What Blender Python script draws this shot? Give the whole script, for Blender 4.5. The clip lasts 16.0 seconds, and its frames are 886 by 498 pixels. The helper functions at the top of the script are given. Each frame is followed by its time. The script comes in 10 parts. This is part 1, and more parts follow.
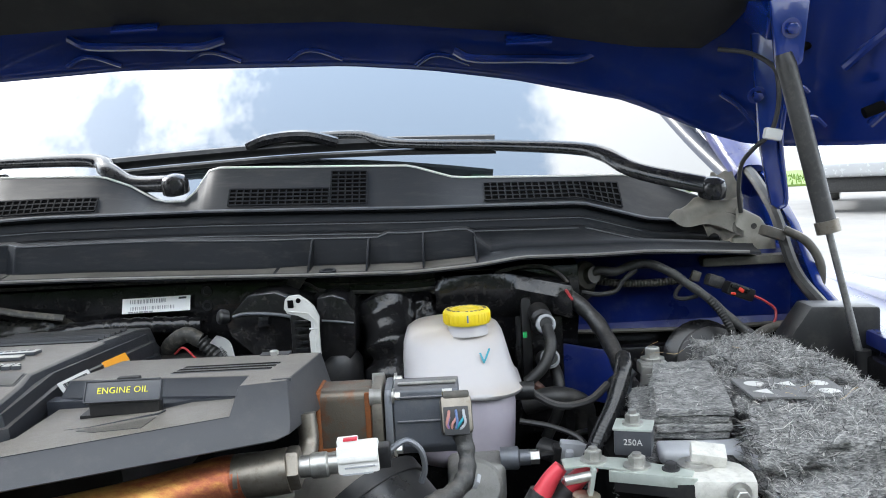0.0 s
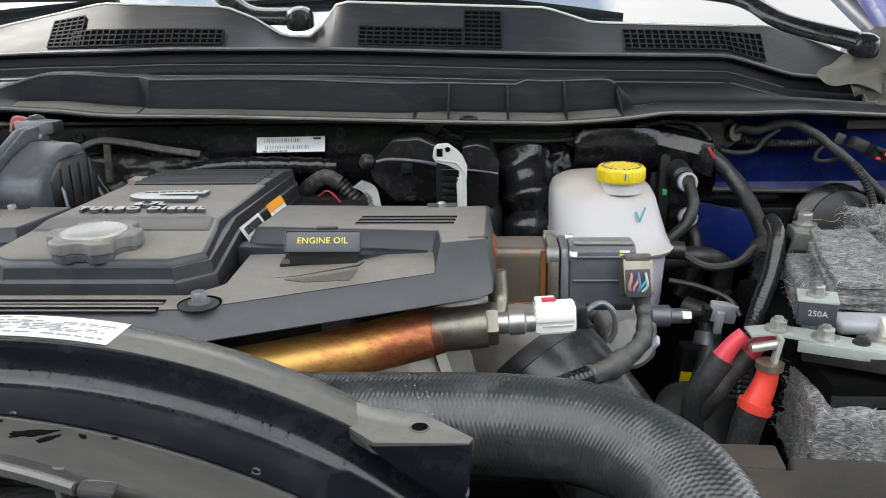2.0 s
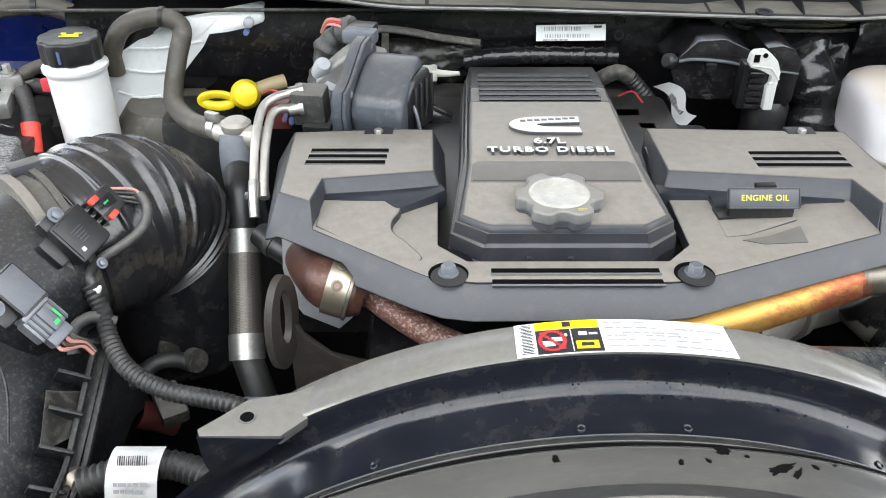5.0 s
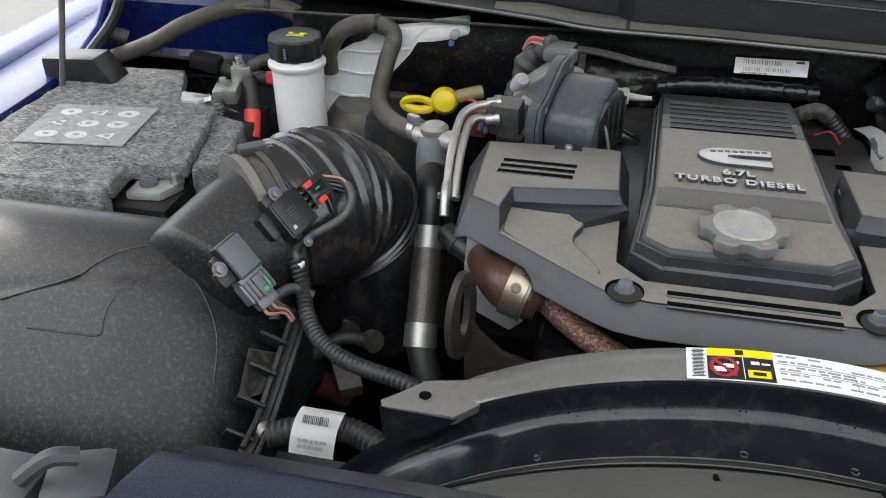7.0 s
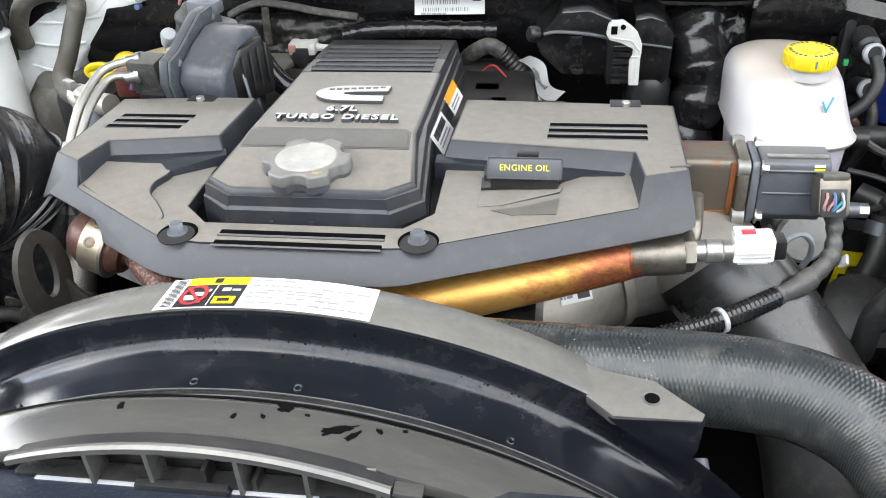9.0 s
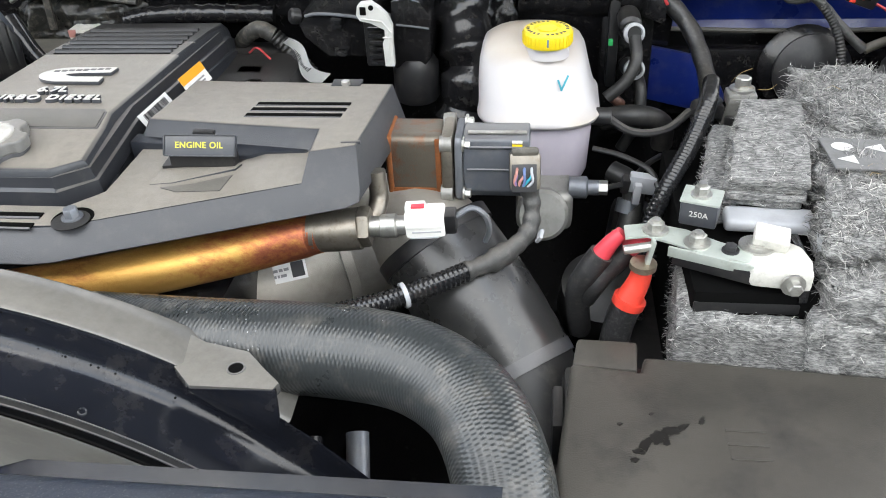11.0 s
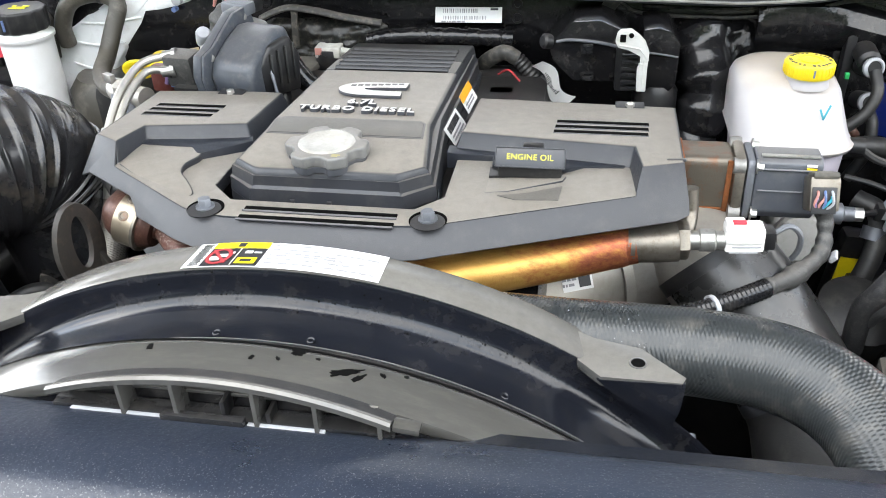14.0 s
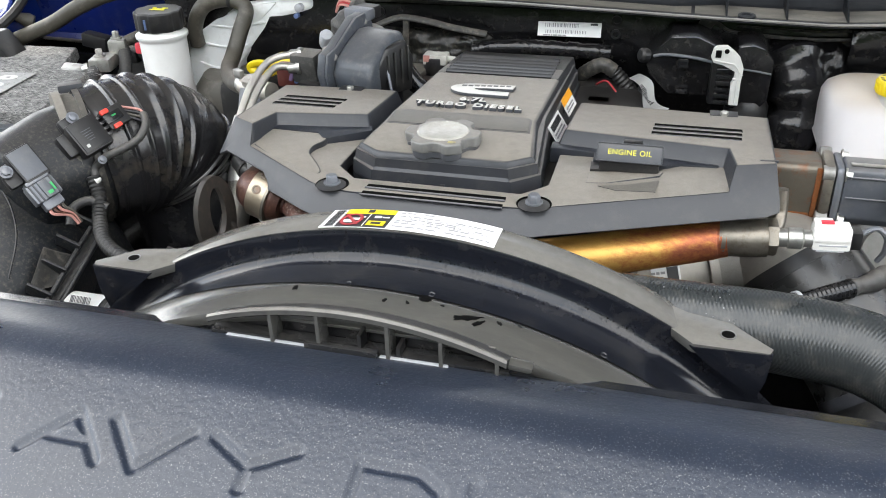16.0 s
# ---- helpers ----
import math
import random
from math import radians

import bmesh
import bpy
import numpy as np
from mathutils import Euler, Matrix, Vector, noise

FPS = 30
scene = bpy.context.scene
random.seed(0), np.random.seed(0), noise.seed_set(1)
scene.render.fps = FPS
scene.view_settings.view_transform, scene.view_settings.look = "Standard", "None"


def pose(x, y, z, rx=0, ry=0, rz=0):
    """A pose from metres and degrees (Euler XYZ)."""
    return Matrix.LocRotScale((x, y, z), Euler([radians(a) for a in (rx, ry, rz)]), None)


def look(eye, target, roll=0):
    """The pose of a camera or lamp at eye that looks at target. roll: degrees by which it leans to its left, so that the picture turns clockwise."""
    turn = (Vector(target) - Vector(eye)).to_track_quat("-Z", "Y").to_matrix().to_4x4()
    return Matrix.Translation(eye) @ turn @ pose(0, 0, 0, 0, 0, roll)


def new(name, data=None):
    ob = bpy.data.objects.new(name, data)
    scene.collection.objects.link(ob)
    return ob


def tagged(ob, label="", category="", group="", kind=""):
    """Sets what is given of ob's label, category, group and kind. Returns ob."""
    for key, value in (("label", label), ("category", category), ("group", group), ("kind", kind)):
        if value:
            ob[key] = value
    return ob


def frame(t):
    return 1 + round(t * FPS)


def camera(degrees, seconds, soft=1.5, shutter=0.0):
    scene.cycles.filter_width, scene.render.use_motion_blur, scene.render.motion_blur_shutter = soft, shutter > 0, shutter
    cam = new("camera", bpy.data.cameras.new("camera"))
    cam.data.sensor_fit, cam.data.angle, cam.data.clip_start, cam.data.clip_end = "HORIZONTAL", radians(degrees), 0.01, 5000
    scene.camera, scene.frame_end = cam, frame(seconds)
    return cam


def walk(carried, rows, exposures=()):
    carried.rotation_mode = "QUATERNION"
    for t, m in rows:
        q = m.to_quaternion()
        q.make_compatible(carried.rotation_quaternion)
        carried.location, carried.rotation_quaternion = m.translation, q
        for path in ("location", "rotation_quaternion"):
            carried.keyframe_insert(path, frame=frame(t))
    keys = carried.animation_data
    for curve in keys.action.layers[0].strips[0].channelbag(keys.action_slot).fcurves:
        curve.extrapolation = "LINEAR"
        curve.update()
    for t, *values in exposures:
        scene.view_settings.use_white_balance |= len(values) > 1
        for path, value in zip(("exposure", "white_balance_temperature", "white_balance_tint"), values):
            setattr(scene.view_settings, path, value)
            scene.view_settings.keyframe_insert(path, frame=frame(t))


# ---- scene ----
cam = camera(56.0, 16.0, soft=1.0)
METRES, EYE, TILT, LEAN, TURN = 1.8, 1.4, -6.0, 3.0, 0.0
ROWS = [
    (0.0, 0.0, 0.0, 0.0, -0.0, 0.0, -0.0),
    (0.5, 0.0166, 0.0082, -0.0031, 0.75, -1.49, -0.27),
    (1.0, 0.0116, 0.0077, 0.0014, 2.0, -2.92, -0.91),
    (1.5, -0.0201, 0.0036, 0.002, 2.61, -7.2, -2.59),
    (2.0, -0.0862, 0.006, 0.0123, 1.96, -11.64, -2.36),
    (2.5, -0.1598, 0.016, 0.0363, -0.27, -17.61, -0.22),
    (3.0, -0.2139, 0.0161, 0.0543, -2.4, -20.66, -0.76),
    (3.5, -0.2491, 0.0104, 0.0711, -4.05, -23.0, -2.08),
    (4.0, -0.278, 0.0107, 0.0832, -4.24, -24.7, -2.32),
    (4.5, -0.3085, 0.0057, 0.0944, -3.49, -26.21, -2.45),
    (5.0, -0.3376, 0.0091, 0.0997, -0.62, -27.55, -3.08),
    (7.5, -0.3209, -0.0088, 0.1025, 10.68, -26.76, -3.77),
    (8.0, -0.2639, -0.0001, 0.1024, 9.53, -27.32, -2.98),
    (8.5, -0.2054, 0.0106, 0.0984, 8.82, -27.7, -1.25),
    (9.0, -0.1498, 0.0167, 0.0911, 7.4, -28.14, -1.23),
    (9.5, -0.1003, 0.0156, 0.0835, 7.51, -28.79, -1.86),
    (10.0, -0.0662, 0.0216, 0.0791, 7.44, -28.74, -1.78),
    (12.5, -0.0136, 0.0436, 0.0862, 4.09, -27.27, -1.02),
    (13.0, -0.0591, 0.0255, 0.0868, 6.18, -26.7, -2.0),
    (13.5, -0.1084, 0.0018, 0.0858, 7.36, -26.57, -2.51),
    (14.0, -0.1381, -0.0171, 0.0838, 9.47, -26.46, -2.12),
    (14.5, -0.1535, -0.0326, 0.0813, 11.85, -26.31, -1.59),
    (15.0, -0.1633, -0.0509, 0.0796, 13.65, -25.82, -1.12),
    (15.5, -0.1639, -0.0608, 0.0753, 14.27, -25.35, -1.82),
    (16.0, -0.1489, -0.0686, 0.0757, 14.98, -24.7, -3.15),
]
BASE = pose(0, 0, EYE, TILT, LEAN, TURN)
PATH = [(t, BASE @ pose(METRES * x, METRES * y, METRES * z, 90 + pitch, roll, yaw)) for t, x, y, z, yaw, pitch, roll in ROWS]
PATH += [
    (5.2, look((-0.614, 0.033, 1.612), (-0.670, 1.692, 0.496), -0.2)),
    (6.25, look((-0.655, 0.008, 1.626), (-0.990, 1.650, 0.530), 0.0)),
    (7.3, look((-0.589, -0.010, 1.628), (-0.953, 1.640, 0.558), 0.1)),
    (10.2, look((-0.100, 0.054, 1.554), (-0.350, 1.675, 0.409), -2.4)),
    (11.25, look((0.035, 0.076, 1.546), (-0.190, 1.730, 0.440), -3.4)),
    (12.3, look((0.024, 0.093, 1.544), (-0.160, 1.769, 0.469), -4.0)),
]
LIGHTEN = [(0.0, 1.25, 6150, 9), (0.5, 0.92, 6150, 9), (1.0, 0.80, 6200, 9), (1.5, 0.84, 6400, 10), (2.0, 1.22, 6500, 10), (2.5, 1.69, 6500, 10), (3.0, 1.86, 6500, 10), (5.2, 1.83, 6500, 10), (6.5, 1.0, 6500, 10), (7.3, 0.80, 6500, 10), (8.0, 1.27, 6500, 10), (9.0, 1.86, 6500, 10),
           (12.5, 1.69, 6600, 10), (14.0, 1.94, 6500, 10), (15.0, 1.62, 6550, 10), (16.0, 1.54, 6600, 10)]
walk(cam, sorted(PATH, key=lambda row: row[0]), LIGHTEN)

# ---- light ----
world = bpy.data.worlds.new("sky")
scene.world = world
world.use_nodes = True
wn, wl = world.node_tree.nodes, world.node_tree.links
wn.clear()
w_out = wn.new("ShaderNodeOutputWorld")
w_bg = wn.new("ShaderNodeBackground")
w_bg.inputs["Strength"].default_value = 0.15
w_sky = wn.new("ShaderNodeTexSky")
w_sky.sky_type = "NISHITA"
w_sky.sun_disc = False
w_sky.sun_elevation, w_sky.sun_rotation = radians(43), radians(-54)
w_coord = wn.new("ShaderNodeTexCoord")
w_noise = wn.new("ShaderNodeTexNoise")
w_noise.inputs["Scale"].default_value = 4.6
w_noise.inputs["Detail"].default_value = 9.0
w_noise.inputs["Roughness"].default_value = 0.62
w_ramp = wn.new("ShaderNodeValToRGB")
w_ramp.color_ramp.elements[0].position, w_ramp.color_ramp.elements[1].position = 0.40, 0.53
w_mix = wn.new("ShaderNodeMix")
w_mix.data_type = "RGBA"
w_dot = wn.new("ShaderNodeVectorMath")
w_dot.operation = "DOT_PRODUCT"
w_dot.inputs[1].default_value = Vector((-0.56, 0.47, 0.68)).normalized()
w_glow = wn.new("ShaderNodeMapRange")
w_glow.inputs["From Min"].default_value, w_glow.inputs["From Max"].default_value = 0.55, 1.0
w_glow.inputs["To Min"].default_value, w_glow.inputs["To Max"].default_value = 12.0, 21.0
w_cloud = wn.new("ShaderNodeVectorMath")
w_cloud.operation = "SCALE"
w_cloud.inputs[0].default_value = (1.0, 1.0, 0.985)
wl.new(w_coord.outputs["Generated"], w_dot.inputs[0])
wl.new(w_dot.outputs["Value"], w_glow.inputs["Value"])
wl.new(w_glow.outputs["Result"], w_cloud.inputs["Scale"])
wl.new(w_cloud.outputs["Vector"], w_mix.inputs[7])
wl.new(w_coord.outputs["Generated"], w_noise.inputs["Vector"])
# a bank of bright cloud above the cab and open sky beside it
w_bank = wn.new("ShaderNodeVectorMath")
w_bank.operation = "DOT_PRODUCT"
w_bank.inputs[1].default_value = Vector((0.40, 0.49, 0.76)).normalized()
w_bulk = wn.new("ShaderNodeMapRange")
w_bulk.inputs["From Min"].default_value, w_bulk.inputs["From Max"].default_value = 0.950, 0.998
w_bulk.inputs["To Min"].default_value, w_bulk.inputs["To Max"].default_value = 0.0, 0.32
w_gap = wn.new("ShaderNodeVectorMath")
w_gap.operation = "DOT_PRODUCT"
w_gap.inputs[1].default_value = Vector((0.04, 0.54, 0.83)).normalized()
w_hole = wn.new("ShaderNodeMapRange")
w_hole.inputs["From Min"].default_value, w_hole.inputs["From Max"].default_value = 0.955, 0.998
w_hole.inputs["To Min"].default_value, w_hole.inputs["To Max"].default_value = 0.0, -0.26
w_sum = wn.new("ShaderNodeMath")
w_sum.operation = "ADD"
w_all = wn.new("ShaderNodeMath")
w_all.operation = "ADD"
wl.new(w_coord.outputs["Generated"], w_bank.inputs[0])
wl.new(w_coord.outputs["Generated"], w_gap.inputs[0])
wl.new(w_bank.outputs["Value"], w_bulk.inputs["Value"])
wl.new(w_gap.outputs["Value"], w_hole.inputs["Value"])
wl.new(w_bulk.outputs["Result"], w_sum.inputs[0])
wl.new(w_hole.outputs["Result"], w_sum.inputs[1])
wl.new(w_sum.outputs["Value"], w_all.inputs[0])
wl.new(w_noise.outputs["Fac"], w_all.inputs[1])
wl.new(w_all.outputs["Value"], w_ramp.inputs["Fac"])
w_veil = wn.new("ShaderNodeMix")
w_veil.data_type = "RGBA"
w_veil.inputs[0].default_value = 0.6
w_veil.inputs[7].default_value = (9.0, 11.0, 13.5, 1)
wl.new(w_ramp.outputs["Color"], w_mix.inputs[0])
wl.new(w_sky.outputs["Color"], w_veil.inputs[6])
wl.new(w_veil.outputs[2], w_mix.inputs[6])
wl.new(w_mix.outputs[2], w_bg.inputs["Color"])
wl.new(w_bg.outputs["Background"], w_out.inputs["Surface"])
sun_data = bpy.data.lights.new("sun", "SUN")
sun_data.energy, sun_data.angle, sun_data.color = 1.6, radians(6), (1.0, 0.95, 0.88)
sun = new("sun", sun_data)
sun.matrix_world = look((-6.4, 5.0, 7.8), (-0.4, 0.6, 1.0))

# ---- materials ----
def ramp_node(nt, stops):
    r = nt.nodes.new("ShaderNodeValToRGB")
    cr = r.color_ramp
    while len(cr.elements) < len(stops):
        cr.elements.new(0.5)
    for e, (p, c) in zip(cr.elements, stops):
        e.position, e.color = p, (*c, 1)
    return r


def noise_node(nt, scale, detail=5.0, rough=0.55, stretch=None, uv=False):
    n = nt.nodes.new("ShaderNodeTexNoise")
    n.inputs["Scale"].default_value, n.inputs["Detail"].default_value, n.inputs["Roughness"].default_value = scale, detail, rough
    c = nt.nodes.new("ShaderNodeTexCoord")
    out = c.outputs["UV" if uv else "Object"]
    if stretch:
        m = nt.nodes.new("ShaderNodeMapping")
        m.inputs["Scale"].default_value = stretch
        nt.links.new(out, m.inputs["Vector"])
        out = m.outputs["Vector"]
    nt.links.new(out, n.inputs["Vector"])
    return n


def mat(name, base, rough=0.5, metal=0.0, dirt=None, dirt_amount=0.35, grain=400.0, bump=0.15, patch=14.0, vary=0.18, stretch=None, coat=0.0, sss=0.0, spec=0.5, trans=0.0, dust=0.0, dust_tone=(0.27, 0.245, 0.215), dust_from=0.55):
    """A surface with fine grain, patchy dirt and uneven gloss, all in metres."""
    m = bpy.data.materials.new(name)
    m.use_nodes = True
    nt = m.node_tree
    p = nt.nodes["Principled BSDF"]
    p.inputs["Metallic"].default_value = metal
    p.inputs["Specular IOR Level"].default_value = spec
    p.inputs["Coat Weight"].default_value = coat
    p.inputs["Transmission Weight"].default_value = trans
    if sss:
        p.inputs["Subsurface Weight"].default_value = sss
        p.inputs["Subsurface Radius"].default_value = (0.02, 0.02, 0.02)
    big = noise_node(nt, patch, 6.0, 0.6, stretch)
    fine = noise_node(nt, grain, 3.0, 0.6)
    lo, hi = [c * (1 - vary) for c in base], [min(1, c * (1 + vary)) for c in base]
    tone = ramp_node(nt, [(0.3, lo), (0.7, hi)])
    nt.links.new(big.outputs["Fac"], tone.inputs["Fac"])
    col = tone.outputs["Color"]
    if dirt:
        spots = noise_node(nt, patch * 3.1, 8.0, 0.7, stretch)
        mask = ramp_node(nt, [(0.5, (0, 0, 0)), (0.72, (dirt_amount,) * 3)])
        nt.links.new(spots.outputs["Fac"], mask.inputs["Fac"])
        mx = nt.nodes.new("ShaderNodeMix")
        mx.data_type = "RGBA"
        mx.inputs[7].default_value = (*dirt, 1)
        nt.links.new(mask.outputs["Color"], mx.inputs[0])
        nt.links.new(col, mx.inputs[6])
        col = mx.outputs[2]
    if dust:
        # settled dust on what faces up, which also stands in for lit tops
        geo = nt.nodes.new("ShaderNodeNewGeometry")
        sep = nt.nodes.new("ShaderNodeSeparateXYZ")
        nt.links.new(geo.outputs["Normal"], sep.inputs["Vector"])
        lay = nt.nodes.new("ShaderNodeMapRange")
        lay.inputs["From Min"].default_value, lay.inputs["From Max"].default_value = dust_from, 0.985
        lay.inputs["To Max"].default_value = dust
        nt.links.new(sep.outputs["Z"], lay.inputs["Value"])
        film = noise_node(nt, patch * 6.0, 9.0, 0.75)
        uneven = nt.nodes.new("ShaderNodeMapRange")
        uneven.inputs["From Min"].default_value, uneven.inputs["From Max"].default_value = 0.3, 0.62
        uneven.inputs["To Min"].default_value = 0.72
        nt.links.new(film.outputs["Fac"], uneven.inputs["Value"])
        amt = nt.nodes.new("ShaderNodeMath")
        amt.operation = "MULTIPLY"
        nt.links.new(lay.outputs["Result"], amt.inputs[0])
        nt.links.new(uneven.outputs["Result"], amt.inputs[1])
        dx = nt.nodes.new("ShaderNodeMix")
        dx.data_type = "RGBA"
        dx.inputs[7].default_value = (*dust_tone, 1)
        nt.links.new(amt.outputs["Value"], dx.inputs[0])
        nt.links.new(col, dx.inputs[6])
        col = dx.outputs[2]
    nt.links.new(col, p.inputs["Base Color"])
    gl = nt.nodes.new("ShaderNodeMapRange")
    gl.inputs["To Min"].default_value, gl.inputs["To Max"].default_value = max(0.02, rough - 0.12), min(1.0, rough + 0.12)
    nt.links.new(big.outputs["Fac"], gl.inputs["Value"])
    nt.links.new(gl.outputs["Result"], p.inputs["Roughness"])
    if bump:
        b = nt.nodes.new("ShaderNodeBump")
        b.inputs["Strength"].default_value, b.inputs["Distance"].default_value = bump, 0.0006
        nt.links.new(fine.outputs["Fac"], b.inputs["Height"])
        nt.links.new(b.outputs["Normal"], p.inputs["Normal"])
    return m


DUST = (0.30, 0.27, 0.23)
M = {}
# base darkened for the shaded block walls; the dust keeps the tops light
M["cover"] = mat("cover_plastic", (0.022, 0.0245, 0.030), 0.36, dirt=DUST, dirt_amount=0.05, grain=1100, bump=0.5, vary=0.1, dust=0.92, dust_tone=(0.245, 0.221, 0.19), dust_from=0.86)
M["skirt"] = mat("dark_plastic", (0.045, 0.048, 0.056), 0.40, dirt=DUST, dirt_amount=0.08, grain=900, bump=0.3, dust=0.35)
M["black"] = mat("black_plastic", (0.010, 0.010, 0.011), 0.40, dirt=DUST, dirt_amount=0.07, bump=0.2, dust=0.06)
M["gloss"] = mat("glossy_black_plastic", (0.012, 0.0125, 0.014), 0.17, dirt=DUST, dirt_amount=0.08, bump=0.06, dust=0.05)
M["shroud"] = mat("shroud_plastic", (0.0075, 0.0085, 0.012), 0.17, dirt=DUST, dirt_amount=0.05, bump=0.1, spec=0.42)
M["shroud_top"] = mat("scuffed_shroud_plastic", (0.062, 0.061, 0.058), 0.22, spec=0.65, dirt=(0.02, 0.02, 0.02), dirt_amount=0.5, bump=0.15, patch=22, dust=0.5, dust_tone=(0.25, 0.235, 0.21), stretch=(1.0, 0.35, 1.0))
M["seal_top"] = mat("wet_dark_plastic", (0.052, 0.051, 0.047), 0.20, spec=0.75, dirt=(0.08, 0.076, 0.066), dirt_amount=0.5, bump=0.12, patch=18, dust=0.06, dust_tone=(0.22, 0.21, 0.19), stretch=(0.5, 2.0, 1.0))
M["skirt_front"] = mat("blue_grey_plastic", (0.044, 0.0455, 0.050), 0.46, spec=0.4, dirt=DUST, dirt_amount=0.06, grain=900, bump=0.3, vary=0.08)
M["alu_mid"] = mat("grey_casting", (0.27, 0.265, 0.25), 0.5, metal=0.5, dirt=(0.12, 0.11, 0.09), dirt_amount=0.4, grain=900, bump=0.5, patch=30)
M["tar"] = mat("shiny_crumpled_mat", (0.008, 0.008, 0.009), 0.2, dirt=DUST, dirt_amount=0.08, grain=110, bump=1.0, patch=30)
# base and pale patches raised to paint the boot's grey sheen
M["boot_black"] = mat("glossy_black_boot", (0.020, 0.020, 0.020), 0.28, dirt=(0.12, 0.115, 0.10), dirt_amount=0.2, bump=0.08, patch=18, spec=0.6)
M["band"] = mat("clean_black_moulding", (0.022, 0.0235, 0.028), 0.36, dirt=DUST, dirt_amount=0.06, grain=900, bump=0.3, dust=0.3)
M["cover_mid"] = mat("half_toned_cover_plastic", (0.026, 0.028, 0.032), 0.36, dirt=DUST, dirt_amount=0.05, grain=1100, bump=0.5, dust=0.5, dust_tone=(0.24, 0.22, 0.19), dust_from=0.86)
M["old_print"] = mat("faded_yellow_print", (0.36, 0.31, 0.12), 0.5, bump=0)
M["damp"] = mat("damp_dirt", (0.012, 0.011, 0.010), 0.35, bump=0.2)
M["cowl"] = mat("weathered_cowl_plastic", (0.0105, 0.0120, 0.0150), 0.48, dirt=DUST, dirt_amount=0.05, bump=0.3, stretch=(0.4, 2, 2), dust=0.02, spec=0.12)
M["cowl_edge"] = mat("scuffed_lit_cowl_edge", (0.10, 0.105, 0.112), 0.5, dirt=DUST, dirt_amount=0.2, bump=0.1)
M["seal"] = mat("dusty_rubber_seal", (0.03, 0.029, 0.028), 0.6, dirt=DUST, dirt_amount=0.35, bump=0.3)
M["fire"] = mat("black_painted_steel", (0.006, 0.006, 0.007), 0.22, dirt=DUST, dirt_amount=0.07, patch=40, bump=0.15)
M["rubber"] = mat("black_rubber", (0.018, 0.018, 0.018), 0.5, dirt=DUST, dirt_amount=0.12, bump=0.25)
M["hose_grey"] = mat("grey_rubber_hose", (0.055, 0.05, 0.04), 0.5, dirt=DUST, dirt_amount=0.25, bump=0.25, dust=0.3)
M["tape"] = mat("cloth_tape", (0.020, 0.020, 0.021), 0.55, dirt=DUST, dirt_amount=0.14, grain=700, bump=0.7, dust=0.25, patch=60)
M["blue"] = mat("blue_car_paint", (0.003, 0.017, 0.135), 0.22, dirt=DUST, dirt_amount=0.02, bump=0.0, coat=0.6, vary=0.1)
M["blue_dirty"] = mat("dusty_blue_paint", (0.005, 0.014, 0.11), 0.3, dirt=DUST, dirt_amount=0.10, bump=0.05, coat=0.2)
M["white_tank"] = mat("translucent_white_plastic", (0.45, 0.435, 0.44), 0.35, dirt=(0.55, 0.5, 0.42), dirt_amount=0.15, bump=0.05, sss=0.35, vary=0.03, dust=0.7, dust_tone=(0.44, 0.37, 0.28))
M["milky"] = mat("milky_plastic", (0.78, 0.80, 0.80), 0.4, dirt=(0.4, 0.36, 0.3), dirt_amount=0.3, bump=0.05, sss=0.3, vary=0.05)
M["filled_tank"] = mat("filled_white_tank", (0.34, 0.315, 0.36), 0.35, dirt=(0.5, 0.44, 0.45), dirt_amount=0.2, bump=0.05, sss=0.3, vary=0.04)
M["yellow"] = mat("yellow_plastic", (0.72, 0.55, 0.012), 0.4, dirt=(0.4, 0.28, 0.03), dirt_amount=0.2, bump=0.05)
M["yellow_ink"] = mat("yellow_ink", (0.75, 0.7, 0.03), 0.5, bump=0)
M["red"] = mat("red_rubber", (0.65, 0.05, 0.03), 0.45, dirt=(0.15, 0.03, 0.02), dirt_amount=0.3, bump=0.1)
M["pink"] = mat("red_heat_shrink", (0.6, 0.05, 0.07), 0.4, dirt=(0.2, 0.05, 0.04), dirt_amount=0.2, bump=0.1)
M["steel"] = mat("zinc_steel", (0.46, 0.455, 0.43), 0.4, metal=0.85, dirt=(0.2, 0.17, 0.13), dirt_amount=0.4, bump=0.1, patch=60)
M["alu"] = mat("cast_aluminium", (0.43, 0.405, 0.36), 0.48, metal=0.6, dirt=(0.2, 0.175, 0.14), dirt_amount=0.3, grain=900, bump=0.5)
M["alu_dark"] = mat("dull_grey_casting", (0.16, 0.17, 0.19), 0.45, metal=0.5, dirt=(0.3, 0.28, 0.25), dirt_amount=0.3, grain=900, bump=0.5)
M["bronze"] = mat("heat_stained_casting", (0.15, 0.13, 0.105), 0.45, metal=0.6, dirt=(0.22, 0.07, 0.02), dirt_amount=0.9, grain=600, bump=0.5, patch=17)
M["rust"] = mat("rusty_pipe", (0.075, 0.034, 0.025), 0.42, metal=0.3, dirt=(0.22, 0.13, 0.09), dirt_amount=0.6, bump=0.6, patch=60)
M["rust_flake"] = mat("flaking_rust", (0.085, 0.030, 0.020), 0.55, metal=0.2, dirt=(0.42, 0.36, 0.31), dirt_amount=0.85, grain=300, bump=0.9, patch=95, vary=0.4)
M["bright_steel"] = mat("bright_galvanised_steel", (0.62, 0.63, 0.64), 0.38, metal=0.6, dirt=(0.3, 0.28, 0.25), dirt_amount=0.3, bump=0.1)
